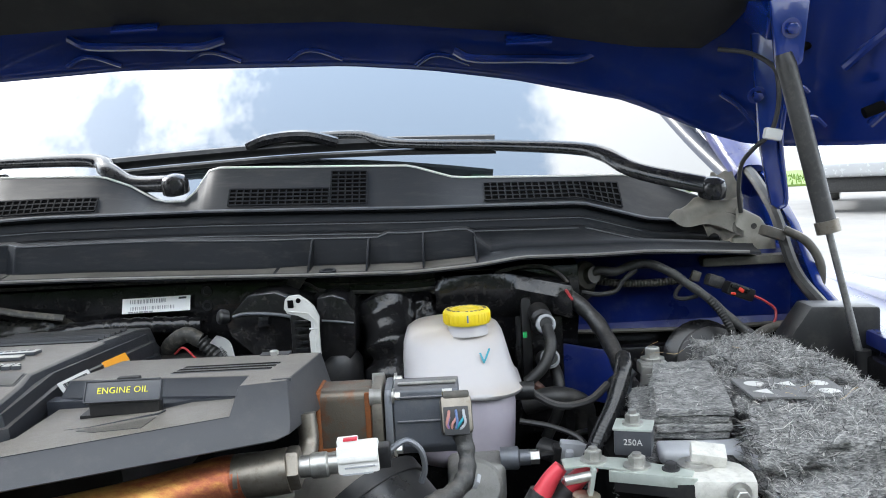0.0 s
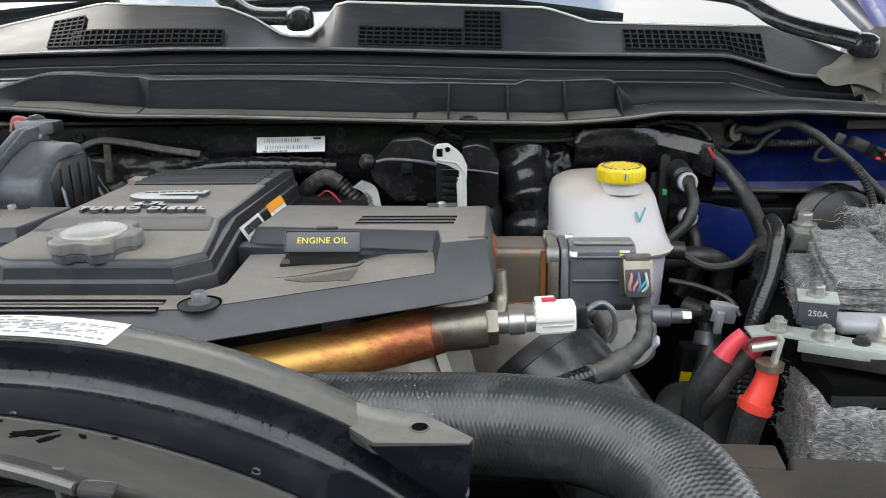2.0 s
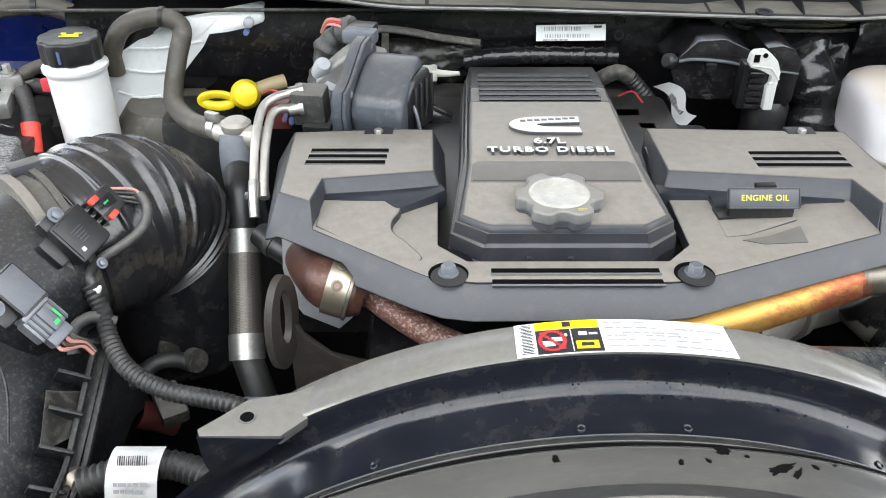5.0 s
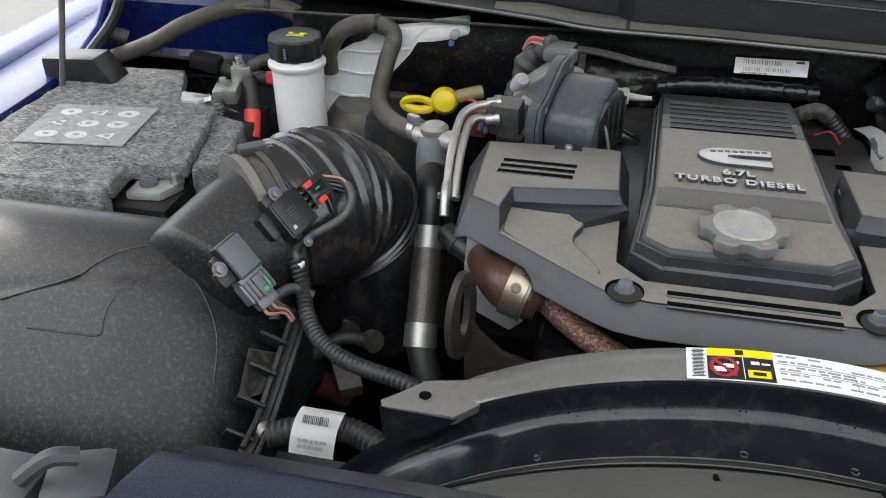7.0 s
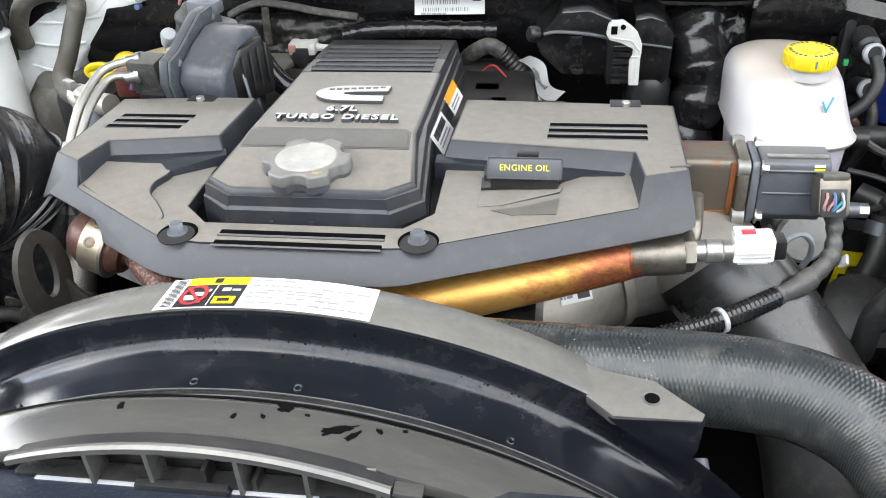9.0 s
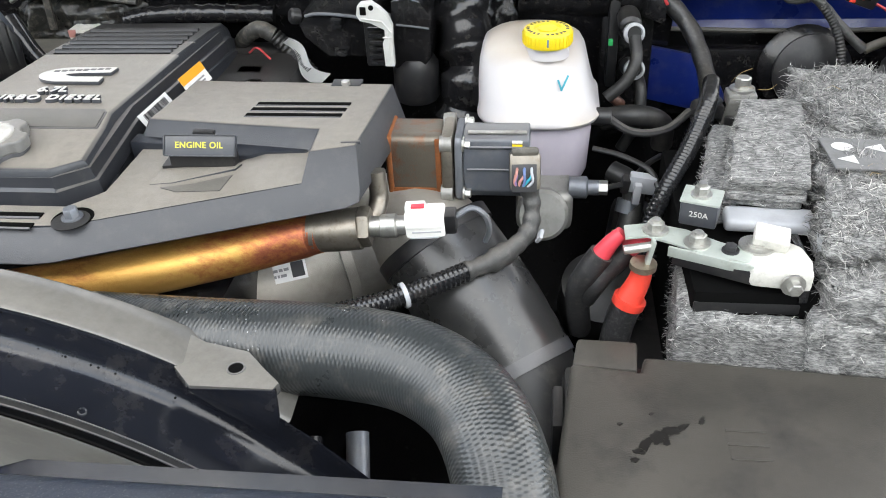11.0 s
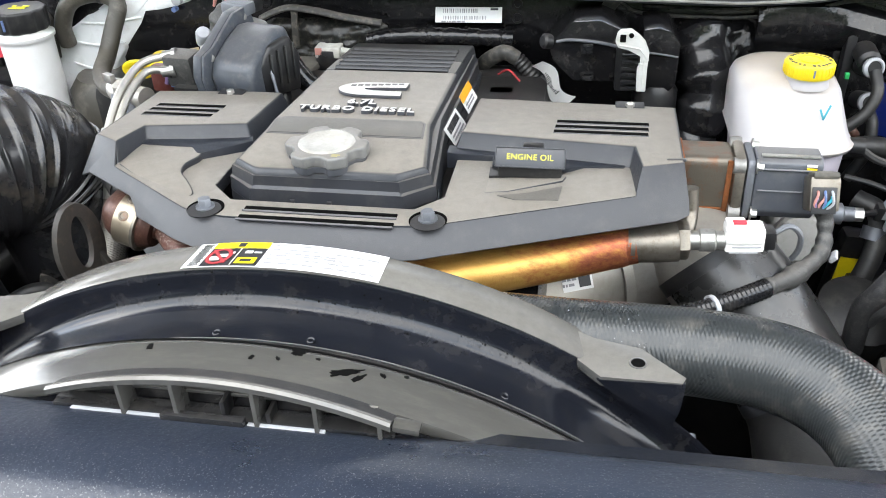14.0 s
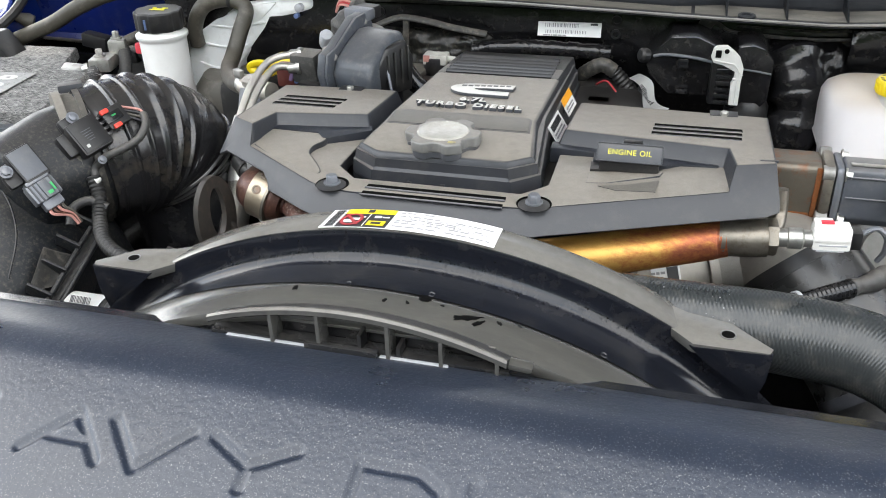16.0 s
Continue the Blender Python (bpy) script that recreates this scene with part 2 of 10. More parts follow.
M["clampst"] = mat("heat_tinted_steel_clamp", (0.40, 0.34, 0.26), 0.38, metal=0.9, dirt=(0.12, 0.07, 0.04), dirt_amount=0.75, bump=0.1)
M["silver"] = mat("shiny_black_rubber", (0.014, 0.014, 0.016), 0.24, spec=0.28, metal=0.0, dirt=(0.05, 0.048, 0.042), dirt_amount=0.5, bump=0.1)
M["busbar"] = mat("tinned_brass", (0.46, 0.50, 0.46), 0.42, metal=0.45, dirt=(0.26, 0.26, 0.22), dirt_amount=0.55, bump=0.15)
M["white"] = mat("white_plastic", (0.78, 0.77, 0.74), 0.4, dirt=(0.4, 0.37, 0.32), dirt_amount=0.2, bump=0.05, vary=0.04)
M["paper"] = mat("white_label", (0.76, 0.76, 0.745), 0.3, bump=0, vary=0.03)
M["ink"] = mat("black_ink", (0.02, 0.02, 0.022), 0.5, bump=0)
M["greyink"] = mat("grey_ink", (0.25, 0.25, 0.26), 0.5, bump=0)
M["lblyellow"] = mat("yellow_label", (0.85, 0.68, 0.01), 0.4, bump=0, vary=0.03)
M["lblorange"] = mat("orange_label", (0.85, 0.36, 0.02), 0.4, bump=0, vary=0.03)
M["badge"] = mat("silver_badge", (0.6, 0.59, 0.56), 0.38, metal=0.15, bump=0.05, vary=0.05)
M["grey_lid"] = mat("dusty_grey_lid", (0.0533, 0.0490, 0.0421), 0.46, dirt=(0.020, 0.019, 0.018), dirt_amount=0.9, grain=700, bump=0.6, patch=5.5, vary=0.35)
M["grey_white"] = mat("grey_white_plastic", (0.36, 0.37, 0.39), 0.4, dirt=(0.2, 0.19, 0.18), dirt_amount=0.3, bump=0.05)
M["cover_rear"] = mat("rear_toned_cover_plastic", (0.015, 0.016, 0.019), 0.36, spec=0.35, dirt=DUST, dirt_amount=0.05, grain=1100, bump=0.5, dust=0.13, dust_tone=(0.24, 0.22, 0.19))
M["teal"] = mat("teal_pen", (0.02, 0.25, 0.32), 0.5, bump=0)
M["film"] = mat("dusty_clear_film", (0.03, 0.03, 0.028), 0.22, dirt=(0.2, 0.18, 0.14), dirt_amount=0.45, grain=120, bump=1.0, patch=30)
M["eye_rust"] = mat("rusty_black_iron", (0.022, 0.019, 0.016), 0.6, dirt=(0.06, 0.04, 0.03), dirt_amount=0.7, bump=0.5, patch=40)
M["icon"] = mat("white_print", (0.52, 0.52, 0.5), 0.6, bump=0)
M["wire_pink"] = mat("pink_wire", (0.42, 0.2, 0.17), 0.45, bump=0)
M["wire_red"] = mat("red_wire", (0.36, 0.035, 0.04), 0.45, bump=0)
M["wire_blue"] = mat("blue_wire", (0.10, 0.15, 0.30), 0.45, bump=0)
M["wire_violet"] = mat("violet_wire", (0.19, 0.13, 0.26), 0.45, bump=0)
M["green"] = mat("green_plastic", (0.03, 0.36, 0.10), 0.4, bump=0)
M["foil"] = mat("crumpled_foil", (0.2, 0.2, 0.2), 0.3, metal=0.9, grain=60, bump=1.0, patch=40, vary=0.4)
M["asphalt"] = mat("pale_asphalt", (0.16, 0.155, 0.148), 0.85, dirt=(0.10, 0.10, 0.098), dirt_amount=0.4, grain=150, bump=0.4, patch=0.8)
M["grass"] = mat("grass", (0.10, 0.16, 0.03), 0.9, dirt=(0.2, 0.22, 0.05), dirt_amount=0.5, grain=40, bump=0.6, patch=1.5)
M["carpaint"] = mat("silver_car_paint", (0.45, 0.46, 0.47), 0.25, metal=0.3, bump=0, coat=0.5, vary=0.03)
M["leaf"] = mat("dark_foliage", (0.05, 0.09, 0.03), 0.8, bump=0, patch=3, vary=0.4)


def glass_mat():
    m = mat("windscreen_glass", (0.02, 0.025, 0.028), 0.03, bump=0, vary=0.05, spec=0.45)
    gloss = m.node_tree.nodes["Principled BSDF"].inputs["Roughness"]
    m.node_tree.links.remove(gloss.links[0])
    gloss.default_value = 0.015
    m.node_tree.nodes["Principled BSDF"].inputs["IOR"].default_value = 2.3
    return m


M["glass"] = glass_mat()
# its dust also lightens the crown, in place of sky light on top
M["blown"] = mat("dusty_blown_plastic", (0.010, 0.0115, 0.0145), 0.36, dirt=(0.2, 0.18, 0.13), dirt_amount=0.28, grain=500, bump=0.3, patch=75, dust=0.11, spec=0.28)
M["flap"] = mat("dusty_grey_rubber", (0.10, 0.094, 0.08), 0.6, dirt=(0.22, 0.2, 0.16), dirt_amount=0.6, bump=0.4, patch=30, dust=0.6)
M["print_mid"] = mat("grey_printed_cloth", (0.30, 0.30, 0.295), 0.8, dirt=(0.3, 0.3, 0.3), dirt_amount=0.4, bump=0.6, patch=80)
M["steel_dull"] = mat("dull_steel", (0.2, 0.2, 0.195), 0.4, metal=0.7, dirt=(0.06, 0.055, 0.05), dirt_amount=0.6, bump=0.2, patch=60)
M["flap_dark"] = mat("dusty_black_flange", (0.025, 0.024, 0.022), 0.55, dirt=(0.17, 0.15, 0.12), dirt_amount=0.7, bump=0.4, patch=35, dust=0.3)
M["bellows"] = mat("dusty_glossy_rubber", (0.016, 0.016, 0.0175), 0.24, dirt=(0.15, 0.125, 0.092), dirt_amount=0.42, bump=0.10, patch=6, spec=0.65, dust=0.10)
# near-black shade for slots, gaps, holes and grille openings; also dark specks
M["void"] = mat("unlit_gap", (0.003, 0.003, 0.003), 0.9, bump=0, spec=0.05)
M["sleeve"] = mat("browned_steel", (0.21, 0.19, 0.16), 0.4, metal=0.8, dirt=(0.10, 0.075, 0.05), dirt_amount=0.6, bump=0.2, patch=50)
M["cast_white"] = mat("dull_white_lead", (0.52, 0.51, 0.47), 0.45, dirt=(0.26, 0.25, 0.22), dirt_amount=0.5, bump=0.3, patch=60)
M["mat_black"] = mat("black_fibre_mat", (0.016, 0.016, 0.015), 0.75, dirt=(0.05, 0.048, 0.042), dirt_amount=0.35, bump=0.25, patch=7)
M["pale_cap"] = mat("pale_dusty_rubber", (0.27, 0.255, 0.22), 0.42, dirt=(0.14, 0.13, 0.11), dirt_amount=0.4, bump=0.2, patch=22)
M["actuator"] = mat("dark_blue_grey_housing", (0.050, 0.057, 0.070), 0.36, dirt=DUST, dirt_amount=0.2, grain=800, bump=0.3, patch=30, dust=0.2)
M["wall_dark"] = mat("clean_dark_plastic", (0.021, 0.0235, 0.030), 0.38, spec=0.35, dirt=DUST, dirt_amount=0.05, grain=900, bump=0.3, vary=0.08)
M["strut"] = mat("dusty_black_tube", (0.03, 0.03, 0.03), 0.42, dirt=DUST, dirt_amount=0.12, bump=0.1, patch=50)
M["bottle"] = mat("clean_white_bottle", (0.8, 0.8, 0.79), 0.35, dirt=(0.5, 0.46, 0.4), dirt_amount=0.12, bump=0.05, sss=0.35, vary=0.03)
M["print_worn"] = mat("worn_printed_cloth", (0.13, 0.13, 0.13), 0.7, dirt=(0.2, 0.2, 0.2), dirt_amount=0.4, bump=0.6, patch=80)
M["rust_run"] = mat("orange_rust", (0.22, 0.07, 0.018), 0.8, dirt=(0.10, 0.05, 0.02), dirt_amount=0.8, bump=0.8, patch=80, grain=600)
M["skirt_dark"] = mat("blue_grey_housing", (0.085, 0.092, 0.107), 0.36, dirt=DUST, dirt_amount=0.15, grain=800, bump=0.3, dust=0.3)
M["loom"] = mat("wrinkled_tape", (0.016, 0.016, 0.017), 0.34, dirt=(0.12, 0.115, 0.11), dirt_amount=0.5, grain=350, bump=1.0, patch=70, dust=0.2)


def copper_mat():
    """Heat-tinted pipe: gold in the middle, copper red and violet towards the hot end, with fine streaks."""
    m = mat("heat_tinted_copper_pipe", (0.5, 0.3, 0.1), 0.46, metal=0.8, bump=0.5, patch=40, grain=500)
    nt = m.node_tree
    p = nt.nodes["Principled BSDF"]
    c = nt.nodes.new("ShaderNodeTexCoord")
    sep = nt.nodes.new("ShaderNodeSeparateXYZ")
    nt.links.new(c.outputs["UV"], sep.inputs["Vector"])
    streak = noise_node(nt, 34, 9, 0.8, (0.55, 1.5, 1.0))
    add = nt.nodes.new("ShaderNodeMath")
    add.operation = "MULTIPLY_ADD"
    add.inputs[1].default_value = 0.52
    nt.links.new(streak.outputs["Fac"], add.inputs[0])
    nt.links.new(sep.outputs["X"], add.inputs[2])
    r = ramp_node(nt, [(0.20, (0.16, 0.07, 0.05)), (0.27, (0.38, 0.12, 0.06)), (0.32, (0.50, 0.22, 0.07)), (0.38, (0.62, 0.36, 0.10)), (0.47, (0.56, 0.31, 0.08)), (0.54, (0.40, 0.17, 0.05)), (0.61, (0.24, 0.10, 0.05))])
    nt.links.new(add.outputs["Value"], r.inputs["Fac"])
    nt.links.new(r.outputs["Color"], p.inputs["Base Color"])
    return m


M["copper"] = copper_mat()


def braid_mat(name, base, along, around, dist=0.0012, rough=0.42, metal=0.0, plain=False):
    """Woven sheath: a crossed wave relief laid along and round the tube (UV: metres along, turn round)."""
    m = mat(name, base, rough, metal, dirt=DUST, dirt_amount=0.2, bump=0)
    nt = m.node_tree
    p = nt.nodes["Principled BSDF"]
    c = nt.nodes.new("ShaderNodeTexCoord")
    outs = []
    for sx, sy in (((along, 0), (0, around)) if plain else ((along, around), (along, -around))):
        mp = nt.nodes.new("ShaderNodeMapping")
        mp.inputs["Scale"].default_value = (sx, sy, 1)
        nt.links.new(c.outputs["UV"], mp.inputs["Vector"])
        sep = nt.nodes.new("ShaderNodeSeparateXYZ")
        nt.links.new(mp.outputs["Vector"], sep.inputs["Vector"])
        ad = nt.nodes.new("ShaderNodeMath")
        ad.operation = "ADD"
        nt.links.new(sep.outputs["X"], ad.inputs[0])
        nt.links.new(sep.outputs["Y"], ad.inputs[1])
        si = nt.nodes.new("ShaderNodeMath")
        si.operation = "SINE"
        nt.links.new(ad.outputs["Value"], si.inputs[0])
        outs.append(si.outputs["Value"])
    mu = nt.nodes.new("ShaderNodeMath")
    mu.operation = "MULTIPLY" if plain else "MAXIMUM"
    nt.links.new(outs[0], mu.inputs[0])
    nt.links.new(outs[1], mu.inputs[1])
    b = nt.nodes.new("ShaderNodeBump")
    b.inputs["Strength"].default_value, b.inputs["Distance"].default_value = 0.42, dist
    nt.links.new(mu.outputs["Value"], b.inputs["Height"])
    nt.links.new(b.outputs["Normal"], p.inputs["Normal"])
    return m


M["braid"] = braid_mat("woven_rubber_hose", (0.026, 0.029, 0.030), 2 * math.pi * 300, 2 * math.pi * 22, 0.00055, 0.29, 0.0, True)
M["ssbraid"] = braid_mat("braided_steel", (0.5, 0.48, 0.44), 2 * math.pi * 320, 2 * math.pi * 5, 0.0005, 0.35, 0.8)
M["mesh_pipe"] = braid_mat("steel_mesh_sleeve", (0.2, 0.185, 0.165), 2 * math.pi * 330, 2 * math.pi * 14, 0.0007, 0.4, 0.8)


def felt_mat():
    m = mat("grey_felt", (0.2, 0.2, 0.2), 0.95, bump=0, spec=0.1)
    nt = m.node_tree
    p = nt.nodes["Principled BSDF"]
    f1 = noise_node(nt, 420, 7, 0.75, (0.32, 1.3, 1.5))
    f2 = noise_node(nt, 75, 6, 0.7)
    ad = nt.nodes.new("ShaderNodeMath")
    ad.operation = "MULTIPLY_ADD"
    ad.inputs[1].default_value = 0.45
    nt.links.new(f2.outputs["Fac"], ad.inputs[0])
    nt.links.new(f1.outputs["Fac"], ad.inputs[2])
    r = ramp_node(nt, [(0.54, (0.045, 0.045, 0.046)), (0.70, (0.17, 0.17, 0.168)), (0.88, (0.42, 0.415, 0.40))])
    nt.links.new(ad.outputs["Value"], r.inputs["Fac"])
    nt.links.new(r.outputs["Color"], p.inputs["Base Color"])
    b = nt.nodes.new("ShaderNodeBump")
    b.inputs["Strength"].default_value, b.inputs["Distance"].default_value = 0.9, 0.002
    nt.links.new(f1.outputs["Fac"], b.inputs["Height"])
    nt.links.new(b.outputs["Normal"], p.inputs["Normal"])
    return m


def fibre_mat():
    m = mat("felt_fibres", (0.36, 0.355, 0.345), 0.9, bump=0, spec=0.1)
    nt = m.node_tree
    geo = nt.nodes.new("ShaderNodeNewGeometry")
    r = ramp_node(nt, [(0.0, (0.035, 0.035, 0.037)), (0.45, (0.19, 0.188, 0.184)), (0.8, (0.40, 0.395, 0.38)), (1.0, (0.62, 0.61, 0.58))])
    nt.links.new(geo.outputs["Random Per Island"], r.inputs["Fac"])
    nt.links.new(r.outputs["Color"], nt.nodes["Principled BSDF"].inputs["Base Color"])
    return m


def panel_mat():
    """Leathery moulded plastic with soft pebbles and a scatter of pale specks."""
    m = mat("textured_grille_panel", (0.0155, 0.0205, 0.0325), 0.31, bump=0, vary=0.16, patch=9)
    nt = m.node_tree
    p = nt.nodes["Principled BSDF"]
    col = p.inputs["Base Color"].links[0].from_socket
    peb = noise_node(nt, 210, 3, 0.55)
    grit = noise_node(nt, 820, 2, 0.6)
    mask = ramp_node(nt, [(0.60, (0, 0, 0)), (0.68, (0.42, 0.42, 0.42))])
    nt.links.new(grit.outputs["Fac"], mask.inputs["Fac"])
    mx = nt.nodes.new("ShaderNodeMix")
    mx.data_type = "RGBA"
    mx.inputs[7].default_value = (0.23, 0.23, 0.225, 1)
    nt.links.new(mask.outputs["Color"], mx.inputs[0])
    nt.links.new(col, mx.inputs[6])
    nt.links.new(mx.outputs[2], p.inputs["Base Color"])
    b = nt.nodes.new("ShaderNodeBump")
    b.inputs["Strength"].default_value, b.inputs["Distance"].default_value = 0.28, 0.0012
    nt.links.new(peb.outputs["Fac"], b.inputs["Height"])
    nt.links.new(b.outputs["Normal"], p.inputs["Normal"])
    return m


M["front"] = panel_mat()
M["felt"] = felt_mat()
M["old_tape"] = mat("dusty_grey_cloth_tape", (0.040, 0.040, 0.039), 0.5, dirt=(0.14, 0.135, 0.125), dirt_amount=0.5, grain=420, bump=1.0, patch=45, dust=0.3)
M["straw_plastic"] = mat("yellowed_plastic", (0.30, 0.24, 0.13), 0.45, dirt=DUST, dirt_amount=0.2, bump=0.1)
M["maroon"] = mat("dull_maroon_plastic", (0.085, 0.020, 0.016), 0.4, dirt=DUST, dirt_amount=0.15, bump=0.1)
M["cowl_dust"] = mat("dusty_cowl_floor", (0.105, 0.098, 0.084), 0.75, dirt=(0.19, 0.175, 0.145), dirt_amount=0.6, bump=0.4, patch=25, vary=0.3, stretch=(0.3, 1.0, 1.0))
M["worn"] = mat("worn_glare_pale_plastic", (0.38, 0.365, 0.33), 0.24, spec=0.9, dirt=(0.22, 0.21, 0.19), dirt_amount=0.5, patch=40, bump=0.1)
M["cap_grey"] = mat("dusty_grey_cap", (0.13, 0.130, 0.126), 0.34, dirt=DUST, dirt_amount=0.3, bump=0.25, patch=40, dust=0.5)
M["fibre"] = fibre_mat()
M["straw"] = mat("dry_straw", (0.4, 0.28, 0.12), 0.8, bump=0)


# ---- geometry helpers ----
def finish(name, bm, material, sharp=38):
    bmesh.ops.recalc_face_normals(bm, faces=bm.faces)
    me = bpy.data.meshes.new(name)
    bm.to_mesh(me)
    bm.free()
    me.materials.append(material)
    me.polygons.foreach_set("use_smooth", [True] * len(me.polygons))
    me.set_sharp_from_angle(angle=radians(sharp))
    return me


def thing(name, at, label, category, group="", kind=""):
    return_ob = new(name)
    return_ob.empty_display_size = 0.05
    return_ob.location = at
    return tagged(return_ob, label, category, group, kind)


def part(name, bm, material, parent, label="", sharp=38, kind=""):
    """One mesh under a thing or a part; bm is given in world metres."""
    top = parent
    while top.parent:
        top = top.parent
    bmesh.ops.translate(bm, vec=-top.location, verts=bm.verts)
    ob = new(name, finish(name, bm, M[material] if isinstance(material, str) else material, sharp))
    ob.parent = parent
    return tagged(ob, label, kind=kind)


def single(name, bm, material, label, category, group="", kind="", sharp=38):
    """A thing of one mesh, with its origin at its lowest middle."""
    cs = [v.co for v in bm.verts]
    lo = Vector([min(c[i] for c in cs) for i in range(3)])
    hi = Vector([max(c[i] for c in cs) for i in range(3)])
    at = Vector(((lo.x + hi.x) / 2, (lo.y + hi.y) / 2, lo.z))
    bmesh.ops.translate(bm, vec=-at, verts=bm.verts)
    ob = new(name, finish(name, bm, M[material] if isinstance(material, str) else material, sharp))
    ob.location = at
    return tagged(ob, label, category, group, kind)


def join(*bms):
    out = bmesh.new()
    for b in bms:
        me = bpy.data.meshes.new("join")
        b.to_mesh(me)
        b.free()
        out.from_mesh(me)
        bpy.data.meshes.remove(me)
    return out


def moved(bm, m):
    bmesh.ops.transform(bm, matrix=m, verts=bm.verts)
    return bm


def bevel(bm, w, seg=2, angle=30):
    if w:
        es = [e for e in bm.edges if len(e.link_faces) == 2 and e.calc_face_angle(0) > radians(angle)]
        bmesh.ops.bevel(bm, geom=es, offset=w, segments=seg, profile=0.6, affect="EDGES", clamp_overlap=True)
    return bm


def box(c, size, b=0.002, rot=(0, 0, 0), seg=2):
    bm = bmesh.new()
    bmesh.ops.create_cube(bm, size=1)
    bmesh.ops.scale(bm, vec=size, verts=bm.verts)
    bevel(bm, min(b, min(size) * 0.45), seg)
    return moved(bm, pose(*c, *rot))


def prism(poly, z0, z1, b=0.002, seg=2):
    """An upright prism on a polygon of (x, y)."""
    bm = bmesh.new()
    vs = [bm.verts.new((x, y, z0)) for x, y in poly]
    f = bm.faces.new(vs)
    r = bmesh.ops.extrude_face_region(bm, geom=[f])
    for v in r["geom"]:
        if isinstance(v, bmesh.types.BMVert):
            v.co.z = z1
    bmesh.ops.recalc_face_normals(bm, faces=bm.faces)
    return bevel(bm, b, seg)


def plate_xz(poly, y0, y1, b=0.002, seg=2):
    """A prism on a polygon of (x, z), from y0 to y1."""
    return moved(prism([(x, -z) for x, z in poly], y0, y1, b, seg), pose(0, 0, 0, 0, 0, 0) @ Matrix(((1, 0, 0, 0), (0, 0, 1, 0), (0, -1, 0, 0), (0, 0, 0, 1))))


def plate_yz(poly, x0, x1, b=0.002, seg=2):
    """A prism on a polygon of (y, z), from x0 to x1."""
    return moved(prism(poly, x0, x1, b, seg), Matrix(((0, 0, 1, 0), (1, 0, 0, 0), (0, 1, 0, 0), (0, 0, 0, 1))))


def curve(points, n=8):
    """A smooth line through the points (Catmull-Rom)."""
    ps = [Vector(p) for p in points]
    ps = [ps[0] * 2 - ps[1]] + ps + [ps[-1] * 2 - ps[-2]]
    out = []
    for i in range(1, len(ps) - 2):
        a, b, c, d = ps[i - 1:i + 3]
        for k in range(n):
            t = k / n
            out.append(0.5 * ((2 * b) + (c - a) * t + (2 * a - 5 * b + 4 * c - d) * t * t + (3 * b - a - 3 * c + d) * t ** 3))
    out.append(ps[-2])
    return out


def resample(line, step):
    out, left = [line[0]], step
    for a, b in zip(line, line[1:]):
        d = (b - a).length
        s = 0.0
        while d - s >= left and d > 1e-9:
            s += left
            out.append(a.lerp(b, s / d))
            left = step
        left -= d - s
    return out


def tube(points, r, seg=14, n=8, radius=None, step=None, caps=True, flat=1.0):
    """A pipe along a smooth line. radius(s): a factor on r at s metres. UV: metres along, turn round."""
    line = curve(points, n) if n else [Vector(p) for p in points]
    if step:
        line = resample(line, step)
    bm = bmesh.new()
    uv = bm.loops.layers.uv.new("UVMap")
    tan = [(line[min(i + 1, len(line) - 1)] - line[max(i - 1, 0)]).normalized() for i in range(len(line))]
    side = tan[0].orthogonal().normalized()
    rings, dist, s = [], [], 0.0
    for i, (p, t) in enumerate(zip(line, tan)):
        side = (side - t * side.dot(t)).normalized()
        up = t.cross(side)
        if i:
            s += (p - line[i - 1]).length
        k = r * (radius(s) if radius else 1.0)
        dist.append(s)
        rings.append([bm.verts.new(p + side * (k * math.cos(a)) + up * (k * flat * math.sin(a))) for a in (2 * math.pi * j / seg for j in range(seg))])
    for i in range(len(rings) - 1):
        for j in range(seg):
            f = bm.faces.new((rings[i][j], rings[i][(j + 1) % seg], rings[i + 1][(j + 1) % seg], rings[i + 1][j]))
            for lp, (u, v) in zip(f.loops, ((dist[i], j / seg), (dist[i], (j + 1) / seg), (dist[i + 1], (j + 1) / seg), (dist[i + 1], j / seg))):
                lp[uv].uv = (u, v)
    if caps:
        bm.faces.new(rings[0][::-1])
        bm.faces.new(rings[-1])
    return bm


def ribs(pitch, depth, duty=0.5):
    return lambda s: 1.0 - depth * (0.5 - 0.5 * math.tanh(4 * (math.sin(2 * math.pi * s / pitch) + (duty - 0.5))))


def conduit(points, r, pitch=0.005, depth=0.14):
    return tube(points, r, 10, 8, ribs(pitch, depth), pitch / 4)


def lathe(profile, at, way=(0, 0, 1), seg=24, closed=True):
    """A turned body: (radius, height) pairs along the axis way from at."""
    bm = bmesh.new()
    rings = []
    for r, h in profile:
        rings.append([bm.verts.new((r * math.cos(a), r * math.sin(a), h)) for a in (2 * math.pi * j / seg for j in range(seg))])
    for a, b in zip(rings, rings[1:]):
        for j in range(seg):
            bm.faces.new((a[j], a[(j + 1) % seg], b[(j + 1) % seg], b[j]))
    if closed:
        bm.faces.new(rings[0][::-1])
        bm.faces.new(rings[-1])
    q = Vector(way).normalized().to_track_quat("Z", "Y").to_matrix().to_4x4()
    return moved(bm, Matrix.Translation(at) @ q)


